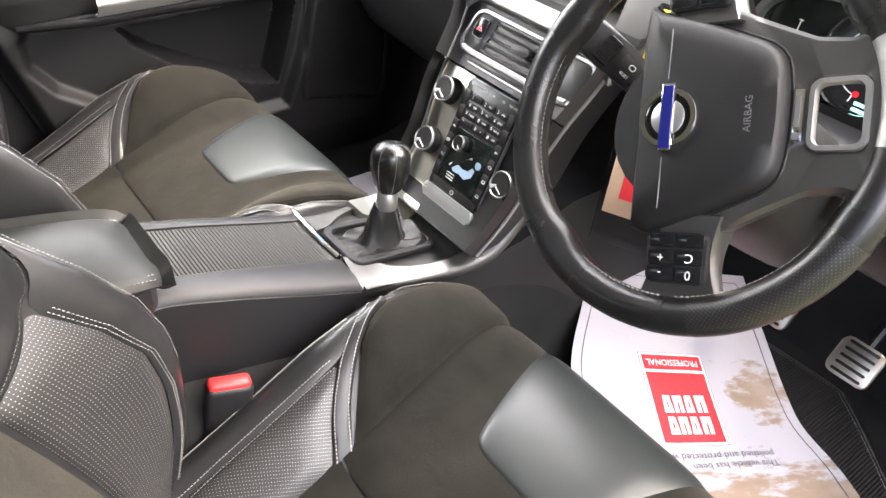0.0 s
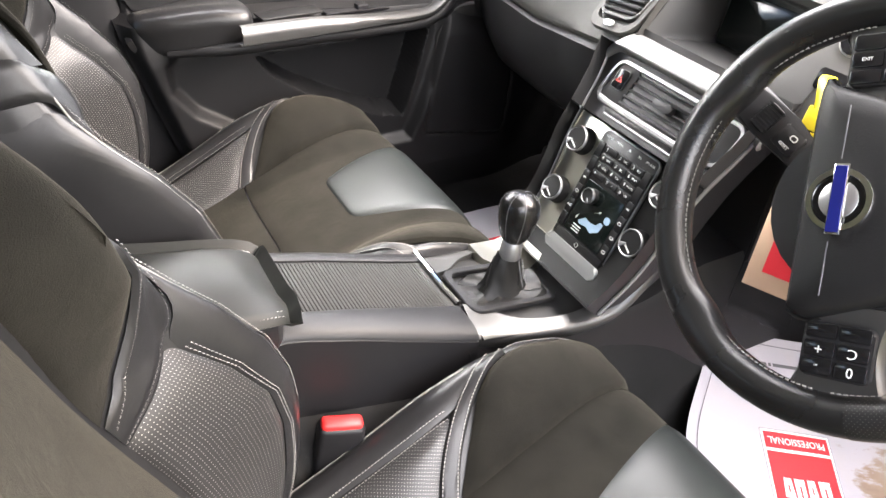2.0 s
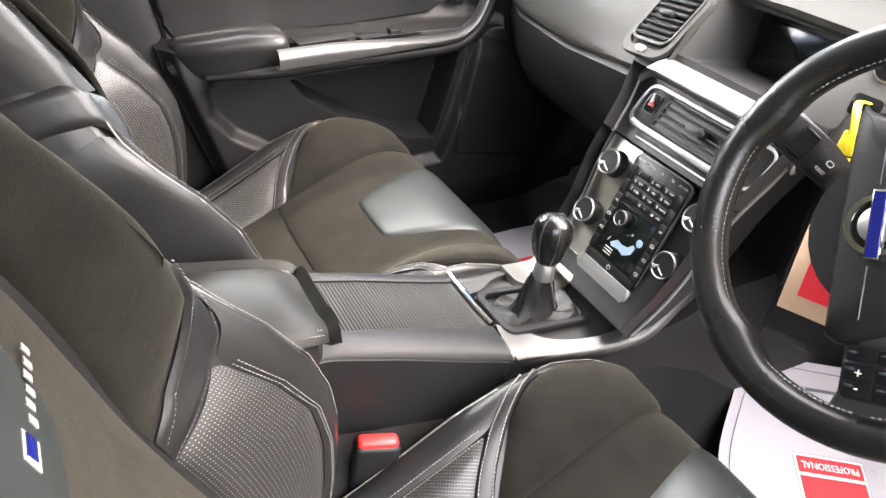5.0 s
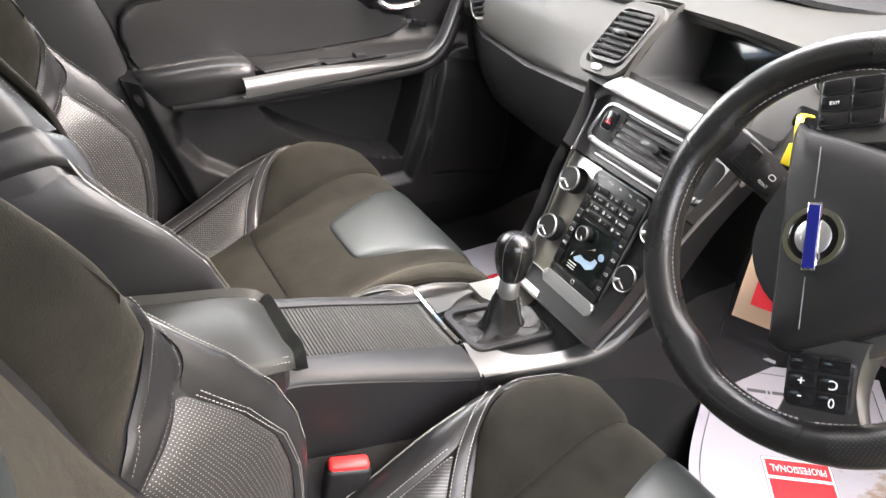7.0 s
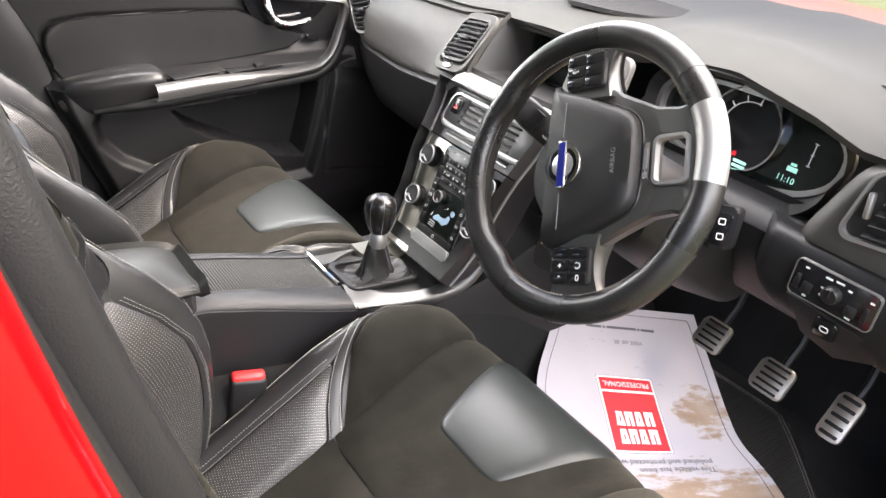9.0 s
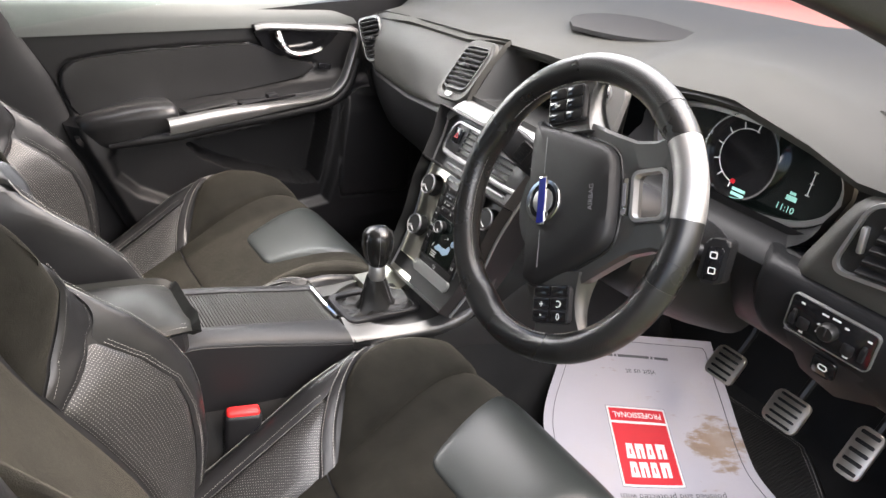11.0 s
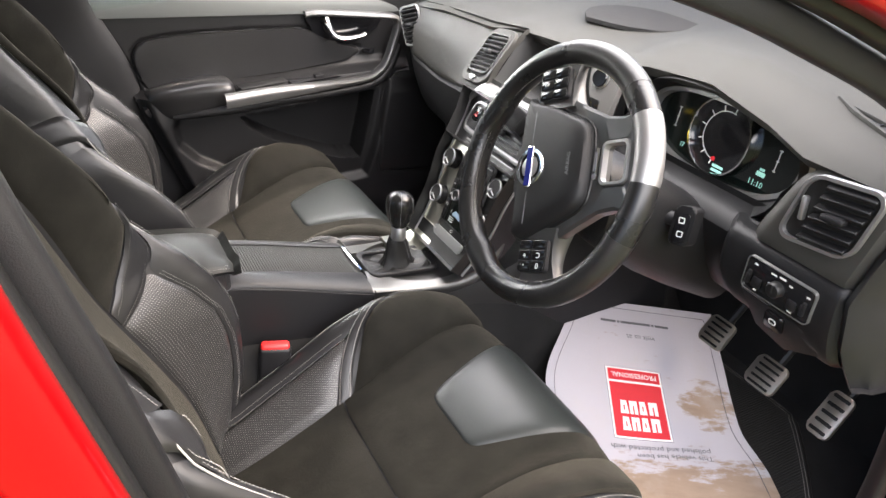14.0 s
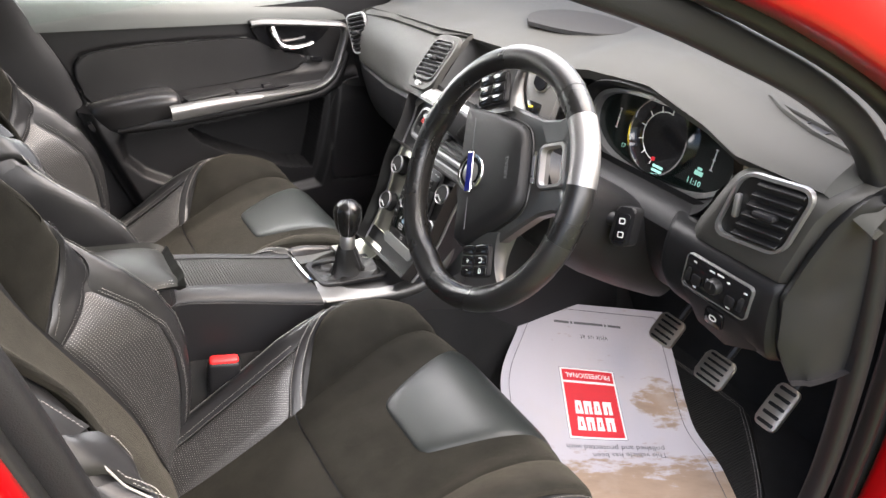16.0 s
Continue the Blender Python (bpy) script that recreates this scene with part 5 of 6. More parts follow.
# display binnacle in the middle: a hood over a deep recess with the screen at its back
DY0, DY1 = 0.232, 0.504
rows = []
for k in range(5):
    f = k / 4
    zt, zb = 1.000 - 0.022 * f, 0.896 - 0.006 * f
    ya, yb = DY0 + 0.026 * f, DY1 - 0.026 * f
    o = rounded(yb - ya, zt - zb, 0.014)
    row = []
    for p, q in o:
        z = (zt + zb) / 2 + q
        front = 0.350 + 0.78 * (z - 0.893)
        row.append((front + (0.488 - front) * f, (ya + yb) / 2 + p, z))
    rows.append(row)
part("display_hood", grid(rows, wrap=True), HOOD, dash, "dark grey display recess")
part("display_back", box(0.006, DY1 - DY0 - 0.02, 0.11, pose(0.492, (DY0 + DY1) / 2, 0.938, 0, 8, 0), 0.002), HOOD, dash)
part("display_screen", prism(rounded(0.206, 0.076, 0.005), 0.003, axes((0.486, (DY0 + DY1) / 2, 0.934), (0, -1, 0), (-1, 0, 0.14)), 0.001), SCREEN, dash, "dark switched-off display")
part("mid_shelf", grid([[(x, y, z) for x, z in spline([(0.50, 0.890), (0.43, 0.897), (0.390, 0.903), (0.358, 0.9062)], 8)] for y in np.linspace(CY - 0.150, CY + 0.122, 14)], skirt=0.01), HOOD, dash)
part("mid_back", box(0.10, 0.26, 0.25, (0.49, CY, 0.76), 0.02), PLASTIC, dash)


def slat_vent(m, w, h, n, parent, name="air_vent", frame_mat=None, wheel_side=0, skew=0.0, tilt=20):
    """A rounded vent: frame, dark cavity, slats, a tab and a thumb wheel."""
    v = part(name, ring_plate(rounded(w, h, min(w, h) * 0.22, skew=skew), rounded(w * 0.90, h * 0.87, min(w, h) * 0.17, skew=skew), 0.008, m, 0.003), frame_mat or SATIN, parent, "air vent with a slim silver frame")
    part("cavity", prism(rounded(w * 0.91, h * 0.88, min(w, h) * 0.17, skew=skew), 0.0015, m, 0), RUBBER, v)
    ww, x0 = w * 0.80, 0.0
    if wheel_side:
        ww, x0 = w * 0.62, -wheel_side * w * 0.09
    for k in range(n):
        y = h * 0.74 * (k / (n - 1) - 0.5)
        part("slat", box(ww, h * 0.05, 0.012, m @ pose(x0 + skew * y, y, 0.0055, tilt), 0.001, 1), PLASTIC_SOFT, v)
    part("tab", box(w * 0.30, h * 0.10, 0.016, m @ pose(x0, 0, 0.012), 0.004), PLASTIC, v)
    if wheel_side:
        part("thumb_wheel", box(0.008, h * 0.34, 0.010, m @ pose(wheel_side * w * 0.34 + skew * 0.0, 0, 0.006), 0.003), SATIN, v, "silver thumb wheel")
    return v


# centre vent beside the display, and the two end vents
VP = axes((0.3865, 0.553, 0.9485), (0, -1, 0.10), (-0.81, 0.0, 0.59))
part("vent_pod", ring_plate(rounded(0.100, 0.128, 0.028, skew=0.22), rounded(0.078, 0.094, 0.014, skew=0.22), 0.0075, VP @ pose(0, -0.006, 0.0), 0.004), FASCIA_MAT, dash, "grey raised vent surround")
slat_vent(VP @ pose(0, 0, 0.0015), 0.082, 0.094, 8, dash, frame_mat=HOOD, skew=0.22)
part("vent_lever", prism(rounded(0.022, 0.009, 0.004), 0.006, VP @ pose(-0.012, -0.0585, 0.005), 0.002), SATIN, dash, "small silver lever")
slat_vent(axes((0.419, 1.005, 0.902), (0.42, -1, 0.35), (-1, -0.42, 0.25)), 0.066, 0.104, 8, dash, skew=-0.15)
NV = axes((0.385, -0.279, 0.966), (0.05, -1, 0.10), (-1, -0.05, 0.12))
slat_vent(NV @ pose(0, 0, 0.004), 0.106, 0.096, 6, dash, wheel_side=-1, skew=0.32)

# instrument cluster
clus = thing("instrument_cluster", "dark instrument cluster with chrome ringed dial under a hood", "instrument cluster", at=(0.48, 0.0, 0.89))
CM = axes((0.490, 0.0, 0.945), (0, -1, 0), (-1, 0, 0.22))
ell = [(0.152 * math.copysign(abs(math.cos(a)) ** 0.75, math.cos(a)), 0.058 * math.copysign(abs(math.sin(a)) ** 0.85, math.sin(a)) + 0.004 * math.cos(2 * a)) for a in np.linspace(0, 2 * math.pi, 49)[:-1]]
part("bezel", ring_plate([(x * 1.07, y * 1.15) for x, y in ell], ell, 0.022, CM @ pose(0, 0, -0.004), 0.006), SATIN, clus, "silver cluster bezel")
part("face", prism([(x * 1.01, y * 1.01) for x, y in ell], 0.003, CM, 0), SCREEN, clus, "dark glossy dial face")
part("dial_ring", ring_plate(rounded(0.124, 0.124, 0.0615, 12), rounded(0.117, 0.117, 0.058, 12), 0.016, CM @ pose(-0.002, 0.004, 0.002), 0.002), CHROME, clus, "chrome dial ring")
part("dial", prism(rounded(0.117, 0.117, 0.058, 12), 0.002, CM @ pose(-0.002, 0.004, 0.003), 0), GLOSS, clus, "round black dial")
part("tick", join(*[box(0.010, 0.0016, 0.0006, CM @ pose(-0.002, 0.004, 0.0054) @ pose(0, 0, 0, 0, 0, a) @ pose(0.044, 0, 0), 0) for a in range(80, 261, 30)]), LEGEND, clus, "white scale marks", smooth=False)
part("arc", join(*[box(0.006, 0.0012, 0.0005, CM @ pose(-0.002, 0.004, 0.0054) @ pose(0, 0, 0, 0, 0, a) @ pose(0.040, 0, 0, 0, 0, 90), 0) for a in range(80, 261, 6)]), LEGEND, clus, smooth=False)
RLAMP = base_mat("red_lamp", (0.6, 0.01, 0.02), 0.4)
part("warning_lamp", prism(rounded(0.008, 0.007, 0.003), 0.0006, CM @ pose(-0.006, -0.034, 0.0052), 0), RLAMP, clus, "small red warning lamp", smooth=False)
for s in (-1, 1):
    part("gauge_scale", join(box(0.0012, 0.034, 0.0005, CM @ pose(s * 0.105, 0.004, 0.0036), 0), *[box(0.006, 0.0012, 0.0005, CM @ pose(s * 0.105, 0.004 + d, 0.0036), 0) for d in (-0.016, 0, 0.016)]), LEGEND, clus, smooth=False)
TEAL = base_mat("pale_green_digits", (0.25, 0.5, 0.45), 0.5)
TEAL.node_tree.nodes["Principled BSDF"].inputs["Emission Color"].default_value = (0.3, 0.7, 0.6, 1)
TEAL.node_tree.nodes["Principled BSDF"].inputs["Emission Strength"].default_value = 0.15
part("clock", writing("11:10", 0.013, CM @ pose(0.082, -0.040, 0.0036), 0.0001), TEAL, clus, "lit clock digits", smooth=False)
part("car_symbol", join(box(0.016, 0.007, 0.0004, CM @ pose(0.086, -0.024, 0.0036), 0), box(0.009, 0.004, 0.0004, CM @ pose(0.086, -0.017, 0.0036), 0)), TEAL, clus, smooth=False)
part("trip_bars", join(box(0.022, 0.0045, 0.0004, CM @ pose(0.008, -0.043, 0.0054), 0), box(0.022, 0.0045, 0.0004, CM @ pose(0.008, -0.050, 0.0054), 0)), TEAL, clus, smooth=False)
part("temperature", writing("17", 0.011, CM @ pose(-0.078, -0.036, 0.0036), 0.0001), TEAL, clus, "lit digits", smooth=False)
# hood sides and the roll under the cluster
rows = []
for a, b in zip([(x * 1.06, y * 1.14) for x, y in ell], ell):
    x, y = a
    p0 = CM @ Vector((x, y, 0.012))
    t = Vector((0.425 if y < 0 else 0.452, -x * 1.05 + 0.0, 0.948 + y * 1.30))
    rows.append([p0, p0.lerp(t, 0.5) + Vector((0, 0, 0.002)), t, t + Vector((0.02, 0, 0.004 if y > 0 else -0.01))])
rows.append(rows[0])
part("hood_tunnel", grid(rows), PLASTIC_SOFT, dash, "black cluster hood lining")
rows = []
for y in np.linspace(-0.20, 0.215, 24):
    k = smooth(-0.20, -0.14, y)
    rows.append([(x, y, z) for x, z in spline([(0.450, 0.888), (0.418, 0.882), (0.402, 0.872), (0.396, 0.850), (0.41, 0.80), (0.43, 0.76), (0.47, 0.72), (0.60, 0.70)], 18)])
part("knee_roll", grid(rows, skirt=0.012), PLASTIC_SOFT, dash, "black panel under the cluster")
# end of the dash at the door: grey round the vent, black below, and the side cap
END_Z = (0.66, 0.76, 0.87, 0.93, 0.975, 1.03)


def end_right(z):
    return float(np.interp(z, END_Z, (-0.352, -0.338, -0.330, -0.342, -0.352, -0.374)))


rows = []
for s in np.linspace(0, 1, 26):
    row = []
    for x, z in spline([(0.455, 1.034), (0.418, 1.022), (0.398, 1.003), (0.391, 0.975), (0.387, 0.93), (0.383, 0.895), (0.386, 0.882), (0.410, 0.878)], 26):
        yl = float(np.interp(z, (0.88, 0.905, 1.0, 1.03), (-0.166, -0.172, -0.214, -0.235)))
        y = yl + (end_right(z) - yl) * s
        row.append((x + 0.020 * smooth(0.9, 1.0, s) ** 2 + 0.012 * (1 - smooth(0, 0.10, s)), y, z - 0.016 * (1 - 0.6 * s) * smooth(0.975, 1.03, z)))
    rows.append(row)
part("end_surround", grid(rows, skirt=0.02), FASCIA_MAT, dash, "grey soft-grained vent surround")
rows = []
for s in np.linspace(0, 1, 26):
    row = []
    for x, z in spline([(0.415, 0.884), (0.388, 0.883), (0.379, 0.872), (0.374, 0.84), (0.376, 0.80), (0.388, 0.768), (0.42, 0.752), (0.52, 0.745)], 24):
        yl = -0.112 - 0.03 * (1 - smooth(0.76, 0.82, z))
        y = yl + (end_right(z) - yl) * s
        row.append((x + 0.030 * (1 - smooth(0, 0.16, s)) ** 2 + 0.014 * smooth(0.93, 1.0, s) ** 2, y, z + 0.012 * (1 - s) * smooth(0.80, 0.75, z)))
    rows.append(row)
part("switch_panel", grid(rows, skirt=0.02), PLASTIC_SOFT, dash, "black lower dash panel")
rows = []
for z in np.linspace(1.03, 0.72, 24):
    yr = end_right(z)
    x0 = float(np.interp(z, (0.67, 0.75, 0.80, 0.87, 0.93, 1.0, 1.03), (0.462, 0.416, 0.388, 0.381, 0.391, 0.412, 0.455)))
    rows.append([(x, y - 0.006 * math.exp(-((x - 0.455) / 0.026) ** 2 - ((z - 0.868) / 0.030) ** 2) * -1, z - 0.075 * smooth(0.43, 0.53, x) * smooth(0.86, 1.03, z)) for x, y in spline([(x0, yr), (x0 + 0.02, yr - 0.010), (0.455, min(yr - 0.014, -0.358)), (0.49, -0.364), (0.525, -0.366)], 18)])
part("end_cap", grid(rows, skirt=0.01), PLASTIC, dash, "black plastic side cap")
# light switch panel
LS = axes((0.3725, -0.243, 0.841), (0.04, -1, -0.03), (-1, -0.04, 0.04)) @ Matrix.Diagonal((0.88, 0.84, 1, 1))
lsw = thing("light_switch_panel", "black headlamp switch panel with rotary dial in the dash", "switch panel", at=(0.365, -0.245, 0.838))
part("plate", prism(rounded(0.124, 0.060, 0.008), 0.005, LS, 0.002), GLOSS, lsw)
part("plate_rim", ring_plate(rounded(0.126, 0.062, 0.009), rounded(0.122, 0.058, 0.007), 0.006, LS, 0.001), SATIN, lsw, "thin silver rim")
dk = part("dial", lathe([(0, 0.004), (0.0135, 0.004), (0.0130, 0.014), (0.011, 0.017), (0, 0.017)], LS), RUBBER, lsw, "black rotary dial")
part("dial_mark", box(0.003, 0.014, 0.004, LS @ pose(0, 0.004, 0.017), 0.001), PLASTIC, dk)
for x, y in ((-0.036, -0.010), (0.030, -0.012)):
    part("button", prism(rounded(0.016, 0.018, 0.003), 0.003, LS @ pose(x, y, 0.0045), 0.001), PLASTIC, lsw, "black push button")
for x, n_ in ((-0.052, 6), (0.050, 7)):
    tw = part("thumb_wheel", box(0.007, 0.026, 0.010, LS @ pose(x, -0.006, 0.004), 0.003), RUBBER, lsw)
    part("ribs", join(*[box(0.0075, 0.0012, 0.002, LS @ pose(x, -0.016 + 0.003 * k, 0.0093), 0) for k in range(n_)]), PLASTIC, tw)
for x, y, w in ((-0.045, 0.020, 0.006), (-0.012, 0.020, 0.010), (0.004, 0.0215, 0.012), (0.020, 0.017, 0.006), (0.052, 0.016, 0.006), (-0.016, 0.002, 0.004), (-0.016, -0.010, 0.004), (0.030, -0.024, 0.008), (-0.036, -0.024, 0.006)):
    part("symbol", box(w, 0.0030, 0.0004, LS @ pose(x, y, 0.0052), 0), LEGEND, lsw, "white printed symbol", smooth=False)
# blank and boot release below
part("lower_blank", prism([(-0.062, 0.022), (0.060, 0.016), (0.070, -0.012), (0.020, -0.040), (-0.030, -0.028)], 0.004, axes((0.3810, -0.247, 0.788), (0.06, -1, -0.06), (-1, -0.06, -0.25)), 0.001), PLASTIC, dash)
part("release_button", prism(rounded(0.030, 0.030, 0.005), 0.005, axes((0.3770, -0.247, 0.788), (0.06, -1, -0.06), (-1, -0.06, -0.25)), 0.002), GLOSS, dash, "black square release button")
part("release_symbol", ring_plate(rounded(0.012, 0.010, 0.004), rounded(0.009, 0.007, 0.003), 0.0006, axes((0.3713, -0.247, 0.788), (0.06, -1, -0.06), (-1, -0.06, -0.25)), 0.0001), LEGEND, dash, smooth=False)
# defroster slot and speaker on the top pad
DM = axes((0.490, -0.240, 1.0475), (-0.27, -1, -0.03), (-0.10, 0, 1)) @ Matrix.Diagonal((1.0, 0.72, 1, 1))
DO = [(-0.105, 0.016), (-0.06, 0.020), (0.02, 0.022), (0.095, 0.016), (0.100, -0.014), (0.02, -0.018), (-0.06, -0.002)]
DI = [(-0.060, 0.008), (-0.03, 0.010), (0.02, 0.011), (0.086, 0.007), (0.088, -0.006), (0.02, -0.009), (-0.03, -0.001)]
part("demist_surround", ring_plate(DO, DI, 0.006, DM, 0.002), DASH_PAD, dash, "grey demister surround")
part("demist_slot", prism([(-0.055, 0.006), (0.02, 0.010), (0.086, 0.007), (0.088, -0.006), (0.02, -0.009)], 0.002, DM, 0), RUBBER, dash, "dark demister slot")
for x in (-0.005, 0.032, 0.065):
    part("demist_rib", box(0.002, 0.014, 0.003, DM @ pose(x, 0, 0.003), 0), PLASTIC, dash, smooth=False)
GRILLE = grain(base_mat("speaker_grille_mesh", (0.026, 0.026, 0.026), 0.85, spec=0.2), 1500, 0.8, 0.001, 0.1, 6, 0.05)
part("speaker_grille", prism(spline([(0.533, 0.442), (0.57, 0.49), (0.62, 0.51), (0.67, 0.48), (0.70, 0.42), (0.70, 0.33), (0.686, 0.273), (0.64, 0.275), (0.591, 0.294), (0.55, 0.36), (0.533, 0.442)], 44)[:-1], 0.008, Matrix.Translation((0, 0, 1.0295)), 0.003), GRILLE, dash, "dark speaker grille mesh")

# ---- far door ----
door = thing("passenger_door", "closed black-lined front door with silver grab trim", "car door", at=(0.05, 1.15, 0.3))


def door_rear(z):
    """Where the lining's rear edge lies at a height."""
    return float(np.interp(z, [0.30, 0.49, 0.725, 0.83, 0.96, 1.04], [-0.10, -0.186, -0.264, -0.285, -0.345, -0.39]))


def inside(poly, x, z):
    """Signed distance to a closed outline, positive inside."""
    best, odd = 9.0, False
    for (x0, z0), (x1, z1) in zip(poly, poly[1:] + poly[:1]):
        dx, dz = x1 - x0, z1 - z0
        t = min(1, max(0, ((x - x0) * dx + (z - z0) * dz) / (dx * dx + dz * dz + 1e-12)))
        best = min(best, math.hypot(x - x0 - dx * t, z - z0 - dz * t))
        if (z0 > z) != (z1 > z) and x < x0 + dx * (z - z0) / (z1 - z0):
            odd = not odd
    return best if odd else -best


PAD_LINE = [(-0.232, 0.775), (-0.258, 0.83), (-0.256, 0.875), (-0.235, 0.895), (-0.165, 0.903), (0.0, 0.899), (0.163, 0.888), (0.24, 0.845), (0.32, 0.822), (0.275, 0.797), (0.10, 0.785), (-0.02, 0.782), (-0.13, 0.777)]
POCKET = [(-0.030, 0.690), (0.134, 0.697), (0.250, 0.706), (0.342, 0.711), (0.322, 0.63), (0.290, 0.524), (0.230, 0.535), (0.166, 0.561), (0.10, 0.592), (0.049, 0.618), (-0.005, 0.655)]
HOLLOW = [(-0.17, 0.735), (-0.198, 0.694), (-0.193, 0.648), (-0.155, 0.602), (-0.078, 0.553), (0.032, 0.494), (0.14, 0.47), (0.30, 0.475), (0.345, 0.60), (0.375, 0.735)]
SPEAKER = [(0.362, 0.700), (0.385, 0.740), (0.415, 0.755), (0.47, 0.750), (0.540, 0.705), (0.556, 0.660), (0.552, 0.470), (0.540, 0.450), (0.345, 0.478), (0.340, 0.50)]
rows = []
for k in range(240):
    s = k / 239
    row = []
    for z in np.linspace(0.965, 0.32, 160):
        xr = door_rear(z)
        x = xr + (0.74 - xr) * s
        y = float(np.interp(z, (0.32, 0.40, 0.55, 0.70, 0.735, 0.770, 0.781, 0.80, 0.965), (1.085, 1.072, 1.066, 1.072, 1.078, 1.086, 1.128, 1.141, 1.144)))
        y += (1.135 - y) * smooth(0.36, 0.48, x) * smooth(0.70, 0.78, z)
        y += 0.026 * smooth(-0.012, 0.012, inside(HOLLOW, x, z)) + 0.075 * smooth(-0.003, 0.007, inside(POCKET, x, z))
        d = inside(PAD_LINE, x, z)
        y += 0.006 * math.exp(-((d + 0.002) / 0.004) ** 2) + 0.004 * math.exp(-((inside(SPEAKER, x, z) + 0.001) / 0.0035) ** 2)
        y += 0.05 * smooth(0.52, 0.74, x) + 0.03 * (1 - smooth(0.0, 0.03, s))
        row.append((x, y, z))
    rows.append(row)
part("lining", grid(rows, skirt=0.02), PLASTIC_SOFT, door, "black moulded door lining")
rows = []
for s in np.linspace(0.01, 1, 40):
    x = -0.37 + 1.11 * s
    belt = 0.995 - 0.10 * x
    rows.append([(x, y, z) for y, z in ((1.187, belt + 0.008), (1.160, belt + 0.005), (1.145, belt - 0.008), (1.138, belt - 0.030), (1.137, belt - 0.034 - 0.035 * (1 - s)))])
part("window_ledge", grid(rows, skirt=0.004), base_mat("grey_ledge_plastic", (0.075, 0.082, 0.080), 0.5), door, "grey window ledge cap")
# padded insert above the armrest
part("padded_insert", prism(spline(PAD_LINE + PAD_LINE[:1], 70)[:-1], 0.020, Matrix(((1, 0, 0, 0), (0, 0, -1, 1.152), (0, 1, 0, 0), (0, 0, 0, 1))), 0.007, 4), LEATHER, door, "black padded insert")
# armrest pad
rows = []
for x, yo, zt, zb in spline([(-0.252, 1.105, 0.776, 0.752), (-0.238, 1.080, 0.785, 0.730), (-0.19, 1.058, 0.795, 0.716), (-0.12, 1.042, 0.803, 0.718), (-0.07, 1.036, 0.801, 0.735), (-0.052, 1.040, 0.796, 0.750), (-0.046, 1.052, 0.790, 0.756)], 28):
    rows.append([(x, y, z) for y, z in spline([(1.142, zt - 0.004), (yo + 0.034, zt + 0.001), (yo + 0.008, zt - 0.003), (yo, zt - 0.018), (yo + 0.003, (zt + zb) / 2), (yo + 0.010, zb + 0.006), (1.085, zb - 0.002)], 20)])
part("armrest", grid(rows, skirt=0.01), LEATHER, door, "black leather armrest")
for d in (0, 0.007):
    part("stitching", dashes(spline([(-0.240, 1.110 + d, 0.788), (-0.19, 1.090 + d, 0.7985), (-0.12, 1.074 + d, 0.8065), (-0.07, 1.070 + d, 0.8045), (-0.050, 1.084 + d, 0.7975)], 60), (0, 0, 1)), THREAD, door, smooth=False)
# silver trim: along the armrest, up and back over the handle
trim = spline([(-0.082, 1.004, 0.768), (0.056, 1.030, 0.763), (0.212, 1.055, 0.756), (0.315, 1.072, 0.755), (0.352, 1.078, 0.768), (0.375, 1.080, 0.79), (0.399, 1.085, 0.84), (0.414, 1.086, 0.885), (0.410, 1.088, 0.902), (0.390, 1.092, 0.908), (0.279, 1.112, 0.920), (0.20, 1.122, 0.928), (0.170, 1.126, 0.926)], 80)
rows = []
for k, p in enumerate(trim):
    v, a2, b2 = Vector(p), Vector(trim[max(k - 1, 0)]), Vector(trim[min(k + 1, 79)])
    t = (b2 - a2).normalized()
    n = Vector((t.x, 0, t.z)).normalized()
    up_ = Vector((-n.z, 0, n.x))
    w = 0.0165 - 0.0085 * smooth(0.10, 0.42, k / 79)
    rows.append([v + up_ * (w * c) + Vector((0, -o, 0)) for c, o in ((-1.0, -0.012), (-1.0, 0.002), (-0.85, 0.0055), (0.1, 0.008), (0.55, 0.0065), (0.95, 0.000), (1.0, -0.004), (1.0, -0.014))])
bm = grid(rows, skirt=0.001)
bmesh.ops.recalc_face_normals(bm, faces=bm.faces[:])
part("silver_trim", bm, DULL_SATIN, door, "satin silver grab trim")
# inner handle in its bowl
MH = Matrix(((1, 0, 0, 0), (0, 0, -1, 1.142), (0, 1, 0, 0), (0, 0, 0, 1)))
hb = part("handle_bowl", prism(spline([(0.170, 0.922), (0.178, 0.895), (0.205, 0.868), (0.25, 0.850), (0.31, 0.846), (0.35, 0.862), (0.385, 0.895), (0.30, 0.912), (0.170, 0.922)], 36)[:-1], 0.010, MH, 0.005, 2), GLOSS, door, "dark handle bowl")
part("handle", tube(spline([(0.222, 1.118, 0.916), (0.228, 1.112, 0.895), (0.240, 1.106, 0.872), (0.262, 1.102, 0.862), (0.30, 1.102, 0.862), (0.325, 1.106, 0.866)], 24), [0.012 - 0.004 * k / 23 for k in range(24)], 10, flat=0.7), CHROME, hb, "bright chrome door handle")
part("lock_switch", box(0.034, 0.006, 0.014, pose(0.340, 1.126, 0.815, 0, 12, 0), 0.002), GLOSS, door, "small lock switch")
part("window_switch_plate", box(0.185, 0.040, 0.006, pose(0.190, 1.098, 0.768, 0, 2, 8), 0.003), GLOSS, door)
part("window_switch", box(0.026, 0.018, 0.010, pose(0.185, 1.094, 0.774, 0, 2, 8), 0.003), PLASTIC, door, "window lift switch")
